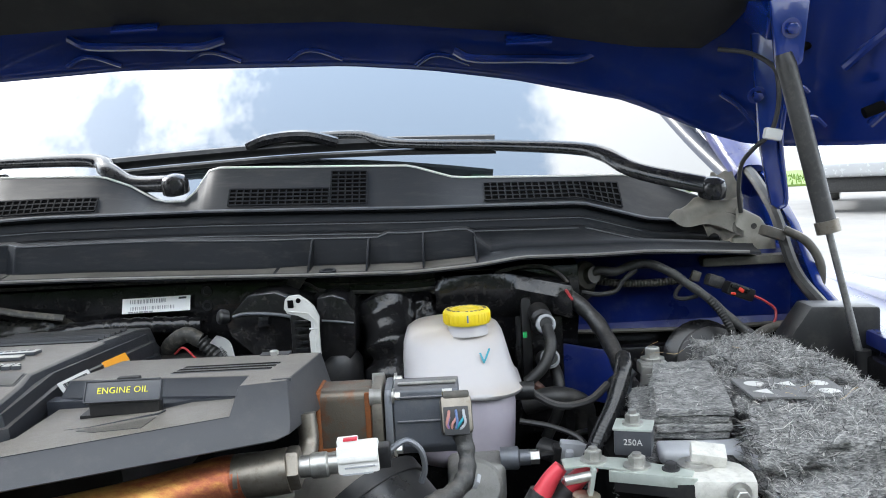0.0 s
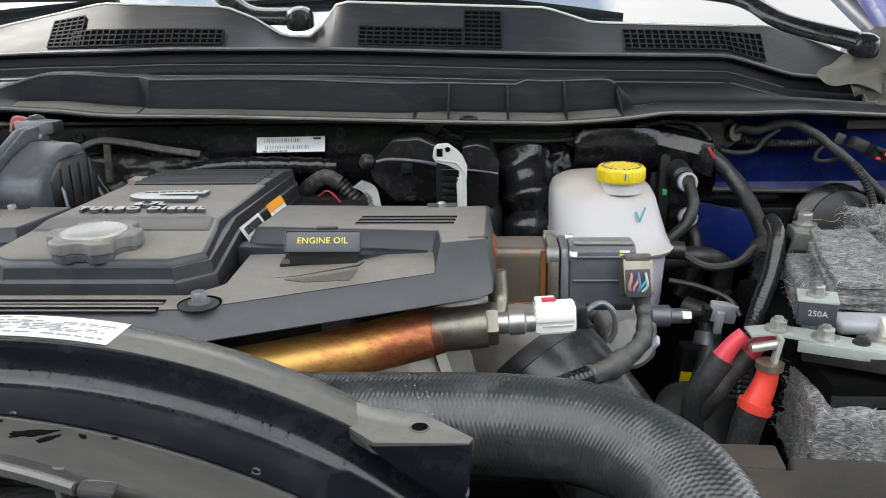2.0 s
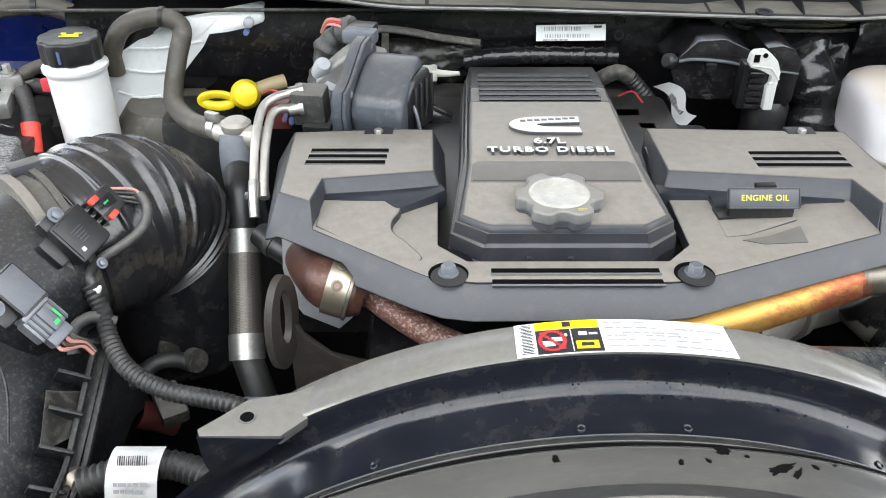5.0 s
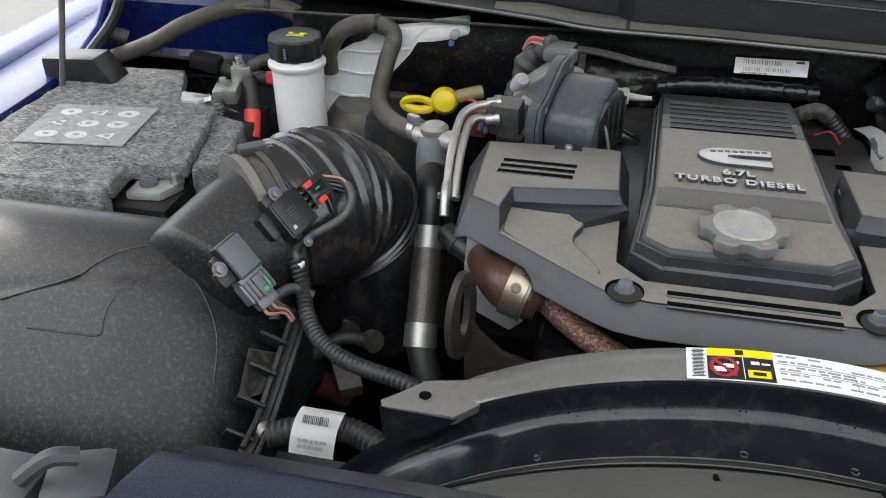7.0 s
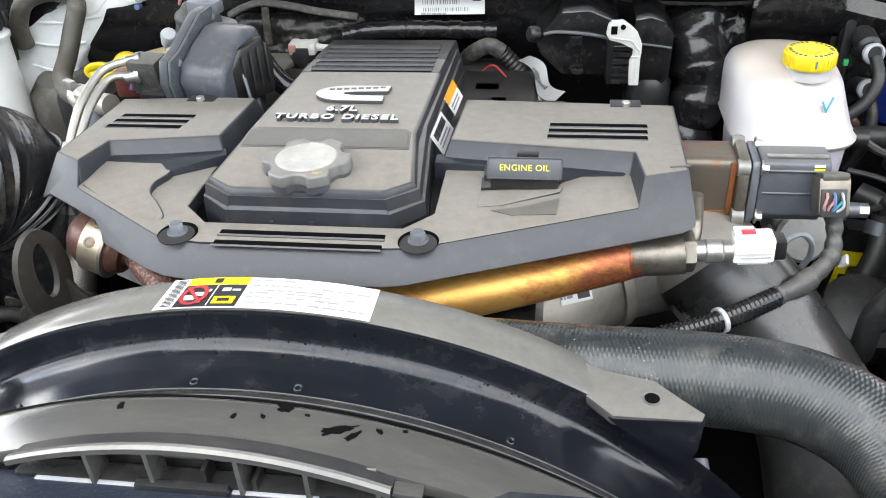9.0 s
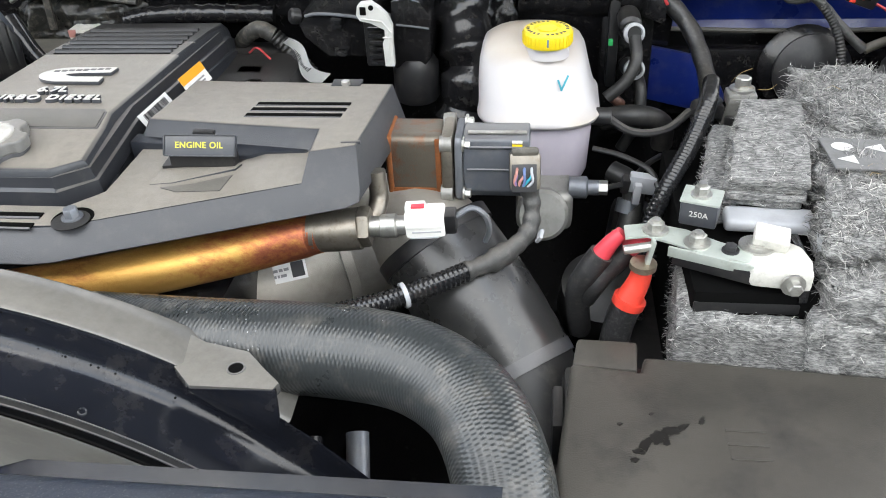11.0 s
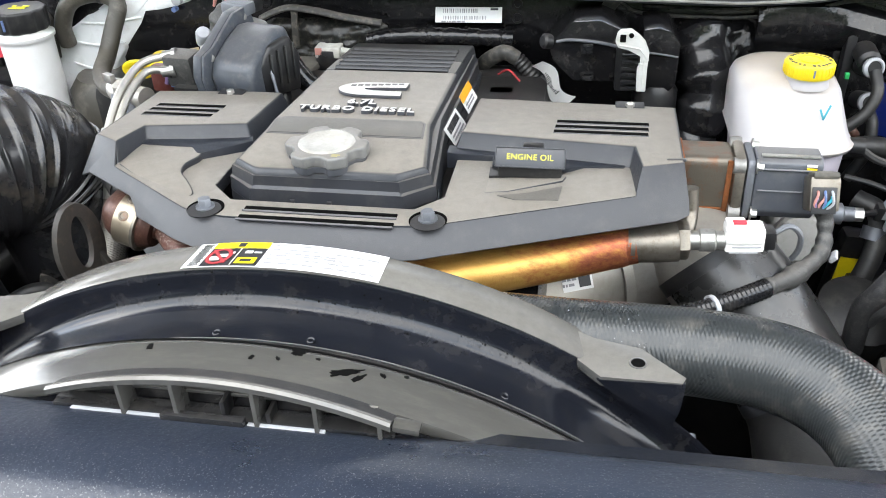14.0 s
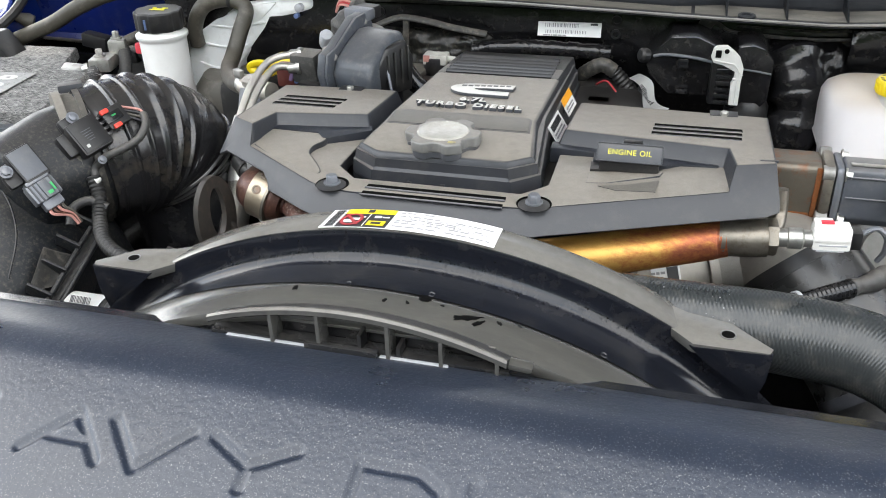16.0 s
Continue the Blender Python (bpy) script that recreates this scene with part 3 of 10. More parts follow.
def bolt(at, way=(0, 0, 1), r=0.006, h=0.005, washer=1.6):
    a = lathe([(r * washer, 0), (r * washer, h * 0.3)], at, way, 18)
    q = Vector(way).normalized()
    b = lathe([(r, 0), (r, h * 0.9), (r * 0.85, h)], Vector(at) + q * h * 0.3, way, 6)
    return join(a, b)


def loft(rows, ztop, layers, b=0):
    """A tapered body in plan: rows (y, x_left, x_right) front to back, ztop(y), layers (depth below top, outward offset) from below up."""
    bm = bmesh.new()
    rings = []
    for dz, off in layers:
        ring_r, ring_l = [], []
        for i, (y, xl, xr) in enumerate(rows):
            yy = y - off if i == 0 else (y + off if i == len(rows) - 1 else y)
            ring_r.append(bm.verts.new((xr + off, yy, ztop(y) - dz)))
            ring_l.append(bm.verts.new((xl - off, yy, ztop(y) - dz)))
        rings.append(ring_r + ring_l[::-1])
    n = len(rings[0])
    for a, c in zip(rings, rings[1:]):
        for j in range(n):
            bm.faces.new((a[j], a[(j + 1) % n], c[(j + 1) % n], c[j]))
    for ring in (rings[0], rings[-1]):
        for i in range(len(rows) - 1):
            bm.faces.new((ring[i], ring[i + 1], ring[n - 2 - i], ring[n - 1 - i]))
    bmesh.ops.recalc_face_normals(bm, faces=bm.faces)
    return bevel(bm, b)


def sweep_x(xs, section, closed=True, caps=True):
    """A body swept along x: section(x) gives (y, z) points, the same count at each x."""
    bm = bmesh.new()
    rings = [[bm.verts.new((x, y, z)) for y, z in section(x)] for x in xs]
    n = len(rings[0])
    for a, b in zip(rings, rings[1:]):
        for j in range(n if closed else n - 1):
            bm.faces.new((a[j], a[(j + 1) % n], b[(j + 1) % n], b[j]))
    if caps and closed:
        bm.faces.new(rings[0][::-1])
        bm.faces.new(rings[-1])
    return bm


def lerp_table(table):
    xs, vs = [a for a, _ in table], [b for _, b in table]
    return lambda x: float(np.interp(x, xs, vs))


def lettering(words, size, m, depth=0.0008, align="CENTER", space=1.0, bold=0.0):
    """Raised letters in the built-in font, on the plane of m (x along the line, y up the letters)."""
    cu = bpy.data.curves.new("letters", "FONT")
    cu.body, cu.size, cu.extrude, cu.align_x, cu.align_y = words, size, depth / 2, align, "CENTER"
    cu.space_character, cu.offset = space, bold
    cu.resolution_u = 3
    ob = new("letters", cu)
    bpy.context.view_layer.update()
    me = bpy.data.meshes.new_from_object(ob.evaluated_get(bpy.context.evaluated_depsgraph_get()))
    bpy.data.objects.remove(ob)
    bpy.data.curves.remove(cu)
    bm = bmesh.new()
    bm.from_mesh(me)
    bpy.data.meshes.remove(me)
    return moved(bm, m)


def plane_m(o, right, up):
    """The pose of a flat piece: origin, its right and its up direction."""
    r = Vector(right).normalized()
    n = r.cross(Vector(up)).normalized()
    u = n.cross(r)
    return Matrix(((r.x, u.x, n.x, o[0]), (r.y, u.y, n.y, o[1]), (r.z, u.z, n.z, o[2]), (0, 0, 0, 1)))


def card(m, w, h, x=0.0, y=0.0, lift=0.0, thick=0.0004):
    """A thin flat piece of w by h on the plane of m, with its middle at (x, y)."""
    return moved(box((x, y, lift + thick / 2), (w, h, thick), 0), m)


def disc(m, r, x=0.0, y=0.0, lift=0.0, thick=0.0004, seg=20, sy=1.0):
    b = lathe([(r, 0), (r, thick)], (0, 0, 0), (0, 0, 1), seg)
    bmesh.ops.scale(b, vec=(1, sy, 1), verts=b.verts)
    return moved(b, m @ Matrix.Translation((x, y, lift)))


def barcode(m, w, h, x, y, lift, seed, gap=0.5):
    rnd = random.Random(seed)
    out, u = [], -w / 2
    while u < w / 2:
        d = rnd.choice((0.0006, 0.0009, 0.0014))
        out.append(card(m, d, h, x + u + d / 2, y, lift))
        u += d + rnd.choice((0.0006, 0.001, 0.0013)) * gap * 2
    return join(*out)


def text_bars(m, w, lines, lh, x, y, lift, seed, bar=0.5):
    """Plain bars in place of small print that cannot be read."""
    rnd = random.Random(seed)
    out = []
    for i in range(lines):
        u = -w / 2
        end = w / 2 * rnd.uniform(0.5, 1.0)
        while u < end:
            d = rnd.uniform(0.002, 0.007)
            out.append(card(m, d, lh * bar, x + u + d / 2, y - i * lh, lift))
            u += d + 0.0012
    return join(*out)


def blot(x, y, z, length, width, turn, seed):
    """A flat spill with a ragged outline."""
    rnd = random.Random(seed)
    pts = []
    for k in range(90):
        a = 2 * math.pi * k / 90
        j = 0.72 + 0.4 * noise.noise(Vector((2.2 * math.cos(a), 2.2 * math.sin(a), seed))) + 0.12 * noise.noise(Vector((7 * math.cos(a), 7 * math.sin(a), seed + 3))) + rnd.uniform(-0.02, 0.02)
        pts.append((length * j * math.cos(a) * (1.1 + 0.3 * math.cos(a)), width * j * math.sin(a)))
    return moved(prism(pts, 0, 0.0004, 0), pose(x, y, z, 0, 0, turn))


# ---- ground and surroundings ----
def ground_sheet():
    bm = bmesh.new()
    bmesh.ops.create_grid(bm, x_segments=40, y_segments=40, size=400)
    return bm


single("ground", ground_sheet(), "asphalt", "pale sunlit asphalt lot", "ground", kind="structure")


def grass_strip():
    rnd = random.Random(4)
    out = bmesh.new()
    base = box((14, 34, 0.03), (70, 14, 0.08), 0)
    for _ in range(2600):
        x, y = rnd.uniform(2, 26), rnd.uniform(26.5, 34)
        h, w = rnd.uniform(0.08, 0.25), rnd.uniform(0.02, 0.05)
        a = rnd.uniform(0, 3.14)
        dx, dy = w * math.cos(a), w * math.sin(a)
        vs = [out.verts.new(p) for p in ((x - dx, y - dy, 0.05), (x + dx, y + dy, 0.05), (x + dy * 0.6, y, h))]
        out.faces.new(vs)
    return join(base, out)


single("grass", grass_strip(), "grass", "sunlit green grass strip beside the lot", "grass", kind="stuff")


def lot_trees():
    rnd = random.Random(9)
    spots = [(-42 + k * 11 + rnd.uniform(-3, 3), 62 + rnd.uniform(-6, 8), rnd.uniform(7, 11)) for k in range(9)]
    # unseen row behind the camera, added to block low light and darken front faces
    spots += [(-17 + k * 2.6 + rnd.uniform(-0.5, 0.5), -10.5 + rnd.uniform(-0.8, 0.8) + 0.02 * (k - 6.5) ** 2, rnd.uniform(5.5, 7.5)) for k in range(14)]
    for x, y, h in spots:
        tree = thing("tree", (x, y, 0), "broadleaf tree with a dark green crown, added round the lot", "tree", "trees round the lot")
        part("trunk", tube([(x, y, 0), (x + 0.2, y, h * 0.3), (x - 0.1, y + 0.1, h * 0.62)], 0.25, 8, 4, lambda s: 1 - s * 0.07), "seal", tree)
        crown = bmesh.new()
        for _ in range(620 if y < 0 else 300):
            a, b, d = rnd.uniform(0, 6.28), rnd.uniform(-1.2, 1.5), rnd.uniform(0.3, 1.0) ** 0.5
            c = Vector((x + h * 0.32 * d * math.cos(a) * math.cos(b), y + h * 0.3 * d * math.sin(a) * math.cos(b), h * 0.56 + h * 0.44 * d * math.sin(b)))
            s = rnd.uniform(0.25, 0.6)
            n1 = Vector((rnd.uniform(-1, 1), rnd.uniform(-1, 1), rnd.uniform(-1, 1))).normalized()
            n2 = n1.orthogonal().normalized()
            crown.faces.new([crown.verts.new(c + n1 * s * p + n2 * s * q) for p, q in ((-1, 0), (0, -0.6), (1, 0), (0, 0.6))])
        part("crown", crown, "leaf", tree)


lot_trees()


def parked_van(x, y, turn):
    van = thing("parked_van", (x, y, 0), "parked silver van on the far side of the lot", "van")
    m = pose(x, y, 0, 0, 0, turn)
    side = [(-2.6, 0.70), (-2.65, 1.0), (-2.5, 1.15), (-1.7, 1.25), (-1.0, 1.95), (2.5, 2.0), (2.65, 1.1), (2.6, 0.70)]
    part("body", moved(plate_xz(side, -0.92, 0.92, 0.10, 3), m), "carpaint", van)
    part("underbody", moved(box((0, 0, 0.55), (4.6, 1.5, 0.3), 0.05), m), "rubber", van)
    for s in (-1, 1):
        part("side_window", moved(plate_xz([(-1.4, 1.3), (-0.9, 1.82), (2.2, 1.86), (2.25, 1.3)], s * 0.925 - 0.01, s * 0.925 + 0.01, 0.003), m), "glass", van)
        for u in (-1.74, 1.74):
            w = part("wheel", moved(lathe([(0.2, -0.11), (0.34, -0.11), (0.37, -0.06), (0.37, 0.06), (0.34, 0.11), (0.2, 0.11)], (u, s * 0.84, 0.37), (0, 1, 0), 28), m), "rubber", van)
            part("rim", moved(lathe([(0.21, -0.115), (0.21, 0.115), (0.16, 0.09)], (u, s * 0.84, 0.37), (0, 1, 0), 20), m), "steel", w)


parked_van(9.16, 17.93, 61)

# ---- truck body ----
XC = -0.465
truck = thing("truck_body", (XC, 1.4, 0), "dark blue pickup truck with its bonnet raised", "truck")

# windscreen, roof and pillars: one sloping pane over the cowl
WS = 0.6


def ws_z(y):
    return 1.385 + WS * (y - 1.36)


def pane():
    bm = bmesh.new()
    xs = np.linspace(-1, 1, 25)
    for k, y in enumerate(np.linspace(1.30, 2.25, 14)):
        half = 0.955 - 0.16 * (y - 1.30)
        for u in xs:
            bow = 0.10 * u * u
            bm.verts.new((XC + u * half, y + bow, ws_z(y)))
    bm.verts.ensure_lookup_table()
    for k in range(13):
        for i in range(24):
            a = k * 25 + i
            bm.faces.new([bm.verts[j] for j in (a, a + 1, a + 26, a + 25)])
    return bm


part("windscreen", pane(), "glass", truck, "clear windscreen reflecting a cloudy sky", sharp=80)
for s in (-1, 1):
    part("pillar", tube([(XC + s * 0.985, 1.40, 1.34), (XC + s * 0.955, 1.62, 1.50), (XC + s * 0.88, 2.1, 1.80), (XC + s * 0.82, 2.45, 1.97)], 0.030, 12, 6, flat=1.5), "blue_dirty", truck)
for s in (-1, 1):
    for wy in (0.82, 4.45):
        tyre = part("wheel", lathe([(0.22, -0.13), (0.36, -0.13), (0.40, -0.08), (0.40, 0.08), (0.36, 0.13), (0.22, 0.13)], (XC + s * 0.86, wy, 0.40), (1, 0, 0), 32), "rubber", truck)
        part("rim", lathe([(0.23, -0.11), (0.23, 0.11), (0.10, 0.09)], (XC + s * 0.86, wy, 0.40), (1, 0, 0), 24), "steel", tyre)
    part("frame_rail", box((XC + s * 0.42, 2.4, 0.52), (0.09, 5.0, 0.16), 0.01), "fire", truck)
for wy in (0.82, 4.45):
    part("axle", box((XC, wy, 0.40), (1.6, 0.10, 0.12), 0.03), "fire", truck)
part("load_bed", box((XC, 4.6, 0.98), (1.95, 1.9, 0.75), 0.06), "blue", truck)
part("roof", box((XC, 3.1, 1.97), (1.62, 1.6, 0.06), 0.03), "blue", truck)
part("cab", box((XC, 2.6, 1.0), (1.9, 1.9, 0.9), 0.08), "blue", truck)
part("dash", box((XC, 1.95, 1.36), (1.7, 0.7, 0.12), 0.03), "black", truck)

# bonnet: raised on its rear hinges; the rear edge is crowned
hood_z = lerp_table([(-1.70, 1.39), (-1.53, 1.395), (-1.43, 1.397), (-1.36, 1.423), (-1.23, 1.482), (-1.05, 1.524), (-0.92, 1.546), (-0.79, 1.560), (-0.5, 1.571), (-0.145, 1.560), (-0.012, 1.546), (0.121, 1.524), (0.298, 1.482), (0.431, 1.423), (0.503, 1.397), (0.60, 1.392), (0.77, 1.39)])
hood_y = lerp_table([(-1.70, 1.18), (-1.50, 1.25), (-1.40, 1.36), (0.47, 1.36), (0.56, 1.25), (0.77, 1.18)])
HOOD_XS = np.linspace(-1.70, 0.77, 78)


def hood_inner(x):
    z, y = hood_z(x), hood_y(x)
    return [(y, z), (y + 0.012, z + 0.012), (y - 0.42, z + 0.60), (y - 0.80, z + 1.00), (y - 0.83, z + 0.975), (y - 0.455, z + 0.57), (y - 0.14, z + 0.175), (y - 0.075, z + 0.105), (y - 0.058, z + 0.062), (y - 0.030, z + 0.045), (y - 0.016, z + 0.010)]


hood = part("hood", sweep_x(HOOD_XS, hood_inner), "blue", truck, "raised dark blue bonnet", sharp=50)
mat_z = lerp_table([(-1.42, 0.155), (-1.30, 0.095), (-0.93, 0.062), (-0.50, 0.058), (0.0, 0.058), (0.30, 0.075), (0.40, 0.11), (0.47, 0.2)])


def mat_section(x):
    z, y = hood_z(x), hood_y(x)
    d = mat_z(x)
    w = 0.008 * math.sin(23 * x) + 0.006 * math.sin(51 * x + 1)
    return [(y - 0.045 - 0.45 * d, z + d), (y - 0.08 - 0.45 * d, z + d + 0.012), (y - 0.165 - 0.45 * d + w, z + d + 0.065), (y - 0.47 + w, z + 0.52), (y - 0.70, z + 0.80), (y - 0.67, z + 0.82), (y - 0.42, z + 0.57), (y - 0.07 - 0.45 * d, z + d + 0.06)]


part("insulation_mat", sweep_x(np.linspace(-1.40, 0.455, 60), mat_section), "mat_black", hood, "black fibre insulation mat", sharp=60)
for cx, w in ((-0.45, 0.24), (0.137, 0.22)):
    z, y = hood_z(cx), hood_y(cx)
    part("stamped_rib", tube([(cx - w / 2, y - 0.040, z + 0.050), (cx - w * 0.36, y - 0.044, z + 0.036), (cx + w * 0.05, y - 0.045, z + 0.031), (cx + w * 0.34, y - 0.044, z + 0.027), (cx + w / 2, y - 0.040, z + 0.036)], 0.007, 8, 5), "blue", hood)
    part("retainer_tab", box((cx, y - 0.080, z + 0.056), (0.070, 0.006, 0.032), 0.003, (-55, 0, 0)), "blue", hood)
for cx in (-0.75, -0.55, -0.36, -0.2, 0.0):
    part("edge_arc", tube([(cx - 0.035, hood_y(cx) - 0.018, hood_z(cx) + 0.010), (cx - 0.012, hood_y(cx) - 0.024, hood_z(cx) + 0.022), (cx + 0.012, hood_y(cx) - 0.024, hood_z(cx) + 0.022), (cx + 0.05, hood_y(cx) - 0.018, hood_z(cx) + 0.008)], 0.004, 8, 5), "blue", hood)
for s in (1, -1):
    def at(x, y, z):
        return (XC + s * (x + 0.465), y, z)

    # stamped beads, slots and bolts of the corner round the strut, seen from below
    for a, b, w in (((0.4315, 1.300, 1.4815), (0.4925, 1.310, 1.4235), 0.0040), ((0.522, 1.215, 1.436), (0.554, 1.215, 1.422), 0.0035), ((0.500, 1.200, 1.475), (0.522, 1.195, 1.470), 0.003), ((0.56, 1.17, 1.50), (0.62, 1.10, 1.56), 0.007), ((0.60, 1.18, 1.42), (0.68, 1.12, 1.50), 0.006)):
        a, b = Vector(at(*a)), Vector(at(*b))
        part("corner_bead", tube([a, a.lerp(b, 0.5) + Vector((0, -0.004, 0.006)), b], w, 8, 5), "blue", hood)
    for p, r in (((0.520, 1.196, 1.532), 0.011), ((0.588, 1.146, 1.435), 0.013), ((0.475, 1.262, 1.474), 0.004)):
        part("stamped_slot", tube([at(p[0] - r, p[1], p[2]), at(p[0] + r, p[1] - 0.002, p[2] + r * 0.7)], r * 0.6, 14, 0), "void", hood)
    part("hood_bolt", bolt(at(0.455, 1.215, 1.472), (0, -0.85, -0.5), 0.008, 0.008), "blue", hood)
    # hinge arm between bonnet and fender: a folded channel that narrows to its pivot
    arm = part("hinge_arm", plate_xz([at(x, 0, z)[::2] for x, z in ((0.452, 1.56), (0.512, 1.56), (0.500, 1.46), (0.491, 1.401), (0.500, 1.318), (0.490, 1.303), (0.478, 1.311), (0.471, 1.35), (0.462, 1.401))][::-s], 1.222, 1.232, 0.003), "blue", truck)
    part("flange", tube([at(0.502, 1.221, 1.47), at(0.4915, 1.219, 1.402), at(0.4995, 1.222, 1.320), at(0.489, 1.222, 1.306)], 0.0035, 8, 5), "blue", arm)
    part("strut_bracket", plate_xz([at(x, 0, z)[::2] for x, z in ((0.424, 1.582), (0.476, 1.580), (0.466, 1.503), (0.452, 1.488), (0.432, 1.494))][::-s], 1.082, 1.092, 0.004), "blue", hood, "blue strut bracket bolted to the bonnet")
    part("bracket_post", box(at(0.450, 1.135, 1.565), (0.05, 0.09, 0.03), 0.006, (25, 0, 0)), "blue", hood)
    part("bracket_bolt", bolt(at(0.450, 1.081, 1.545), (0, -0.95, -0.2), 0.008, 0.007), "blue", hood)
    part("hinge_wire", tube([at(0.408, 1.235, 1.541), at(0.445, 1.21, 1.530), at(0.470, 1.19, 1.508), at(0.477, 1.19, 1.482), at(0.478, 1.195, 1.450), at(0.471, 1.205, 1.416), at(0.452, 1.22, 1.395), at(0.441, 1.24, 1.372), at(0.440, 1.25, 1.335), at(0.446, 1.26, 1.30)], 0.0034, 8, 6), "rubber", truck)
    part("wire_clip", box(at(0.472, 1.200, 1.414), (0.026, 0.012, 0.017), 0.004, (0, s * 12, 0)), "icon", truck)

# front wings, inner wings and the shelf beside the engine bay
for s in (-1, 1):
    def X(d):
        return XC + s * d

    def wing(d):
        return [(1.7, 1.16), (1.35, 1.17), (0.9, 1.165), (0.4, 1.13), (0.2, 1.06), (0.15, 0.6), (1.7, 0.6)]
    w = part("wing", plate_yz(wing(0), min(X(1.10), X(1.20)), max(X(1.10), X(1.20)), 0.03, 3), "blue_dirty", truck)
    part("wing_channel", plate_yz([(1.5, 1.17), (0.3, 1.13), (0.3, 1.11), (1.5, 1.15)], min(X(1.0), X(1.115)), max(X(1.0), X(1.115)), 0.003), "blue_dirty", truck)
    part("wing_rear", plate_yz([(1.66, 1.16), (1.62, 1.34), (1.48, 1.38), (1.36, 1.35), (1.26, 1.28), (1.18, 1.20), (1.10, 1.17), (1.10, 1.14)], min(X(0.985), X(1.0)), max(X(0.985), X(1.0)), 0.004), "blue", truck)
    part("weather_strip", tube([(X(0.97), 1.52, 1.375), (X(0.968), 1.40, 1.365), (X(0.968), 1.28, 1.30), (X(0.968), 1.20, 1.215), (X(0.968), 1.10, 1.175)], 0.009, 8, 6), "rubber", truck)
    part("inner_wing", plate_yz([(1.32, 1.14), (0.3, 1.10), (0.3, 0.45), (1.32, 0.45)], min(X(0.985), X(1.005)), max(X(0.985), X(1.005)), 0.003), "fire", truck)
    for y in (1.28, 1.12, 0.9):
        part("wing_bolt", bolt((X(1.03), y, 1.155 + 0.03 * (y - 1.1)), (0, 0, 1), 0.008, 0.007), "blue", truck)
    part("strut_tower", box((X(0.80), 1.0, 0.76), (0.36, 0.42, 0.30), 0.06, (0, 0, 0), 4), "fire", truck)
    # black plastic shield at the wing, behind the battery
    part("wing_shield", plate_xz([(X(0.89), 1.08), (X(0.895), 1.14), (X(0.93), 1.19), (X(1.02), 1.185), (X(1.02), 1.08)] if s > 0 else [(X(1.02), 1.08), (X(1.02), 1.185), (X(0.93), 1.19), (X(0.895), 1.14), (X(0.89), 1.08)], 1.06, 1.11, 0.006), "black", truck)

def crumpled(x0, x1, z0, z1, y, seed=3):
    """A thin upright mat, creased all over."""
    bm = bmesh.new()
    nx, nz = 34, 44
    g = []
    for i in range(nx + 1):
        col = []
        for k in range(nz + 1):
            x, z = x0 + (x1 - x0) * i / nx, z0 + (z1 - z0) * k / nz
            d = noise.noise(Vector((x * 26, seed, z * 20))) * 0.016 + abs(noise.noise(Vector((x * 70, seed + 4, z * 60)))) * 0.010 + noise.noise(Vector((x * 190, 1, z * 190))) * 0.0022
            edge = 0.03 * (abs(2 * i / nx - 1) ** 4 + abs(2 * k / nz - 1) ** 6)
            col.append(bm.verts.new((x, y - d + edge, z)))
        g.append(col)
    for i in range(nx):
        for k in range(nz):
            bm.faces.new((g[i][k], g[i + 1][k], g[i + 1][k + 1], g[i][k + 1]))
    bmesh.ops.solidify(bm, geom=bm.faces[:], thickness=0.002)
    return bm


# bulkhead behind the engine
fw = part("bulkhead", sweep_x(np.linspace(-1.113, 0.183, 40), lambda x: [(1.21, 0.5), (1.205, 1.12), (1.175 + 0.006 * math.sin(9 * x), 1.16), (1.168, 1.215), (1.175, 1.245), (1.26, 1.255), (1.28, 0.5)]), "fire", truck, "dusty black bulkhead", sharp=50)
part("seam_flange", tube([(-1.20, 1.162, 1.250), (-0.70, 1.162, 1.252), (-0.40, 1.162, 1.252), (-0.267, 1.162, 1.250), (-0.204, 1.162, 1.240), (-0.173, 1.162, 1.227), (-0.063, 1.162, 1.222), (0.030, 1.162, 1.230), (0.091, 1.162, 1.246), (0.137, 1.162, 1.245), (0.166, 1.164, 1.222), (0.176, 1.166, 1.19)], 0.0026, 8, 5), "flap_dark", fw)
part("seam_step", tube([(-0.173, 1.164, 1.236), (-0.063, 1.164, 1.233), (0.030, 1.164, 1.240)], 0.0016, 8, 5), "flap_dark", fw)
part("drip_flag", plate_xz([(-0.232, 1.232), (-0.212, 1.230), (-0.198, 1.249), (-0.222, 1.252)][::-1], 1.150, 1.153, 0.001), "flap_dark", fw, "small dusty metal flag")
for x, z in ((-0.345, 1.234), (-0.345, 1.214), (-0.096, 1.210), (0.0, 1.209), (-0.72, 1.232)):
    part("punched_hole", lathe([(0.0075, 0), (0.0075, 0.004), (0.0045, 0.004), (0.0045, 0.001)], (x, 1.172, z), (0, -1, 0), 16), "black", fw)
# sound pad hanging on the bulkhead above the reservoir
part("sound_pad", sweep_x(np.linspace(-0.02, 0.17, 24), lambda x: [(1.155 + 0.003 * math.sin(60 * x), 1.195 + 0.006 * math.sin(25 * x) - 0.2 * max(0, x - 0.08)), (1.148 + 0.003 * math.sin(40 * x), 1.222 - 0.25 * max(0, x - 0.08)), (1.155, 1.240 - 0.25 * max(0, x - 0.08)), (1.18, 1.244 - 0.2 * max(0, x - 0.1)), (1.18, 1.17)]), "tar", fw, "crumpled black sound pad")
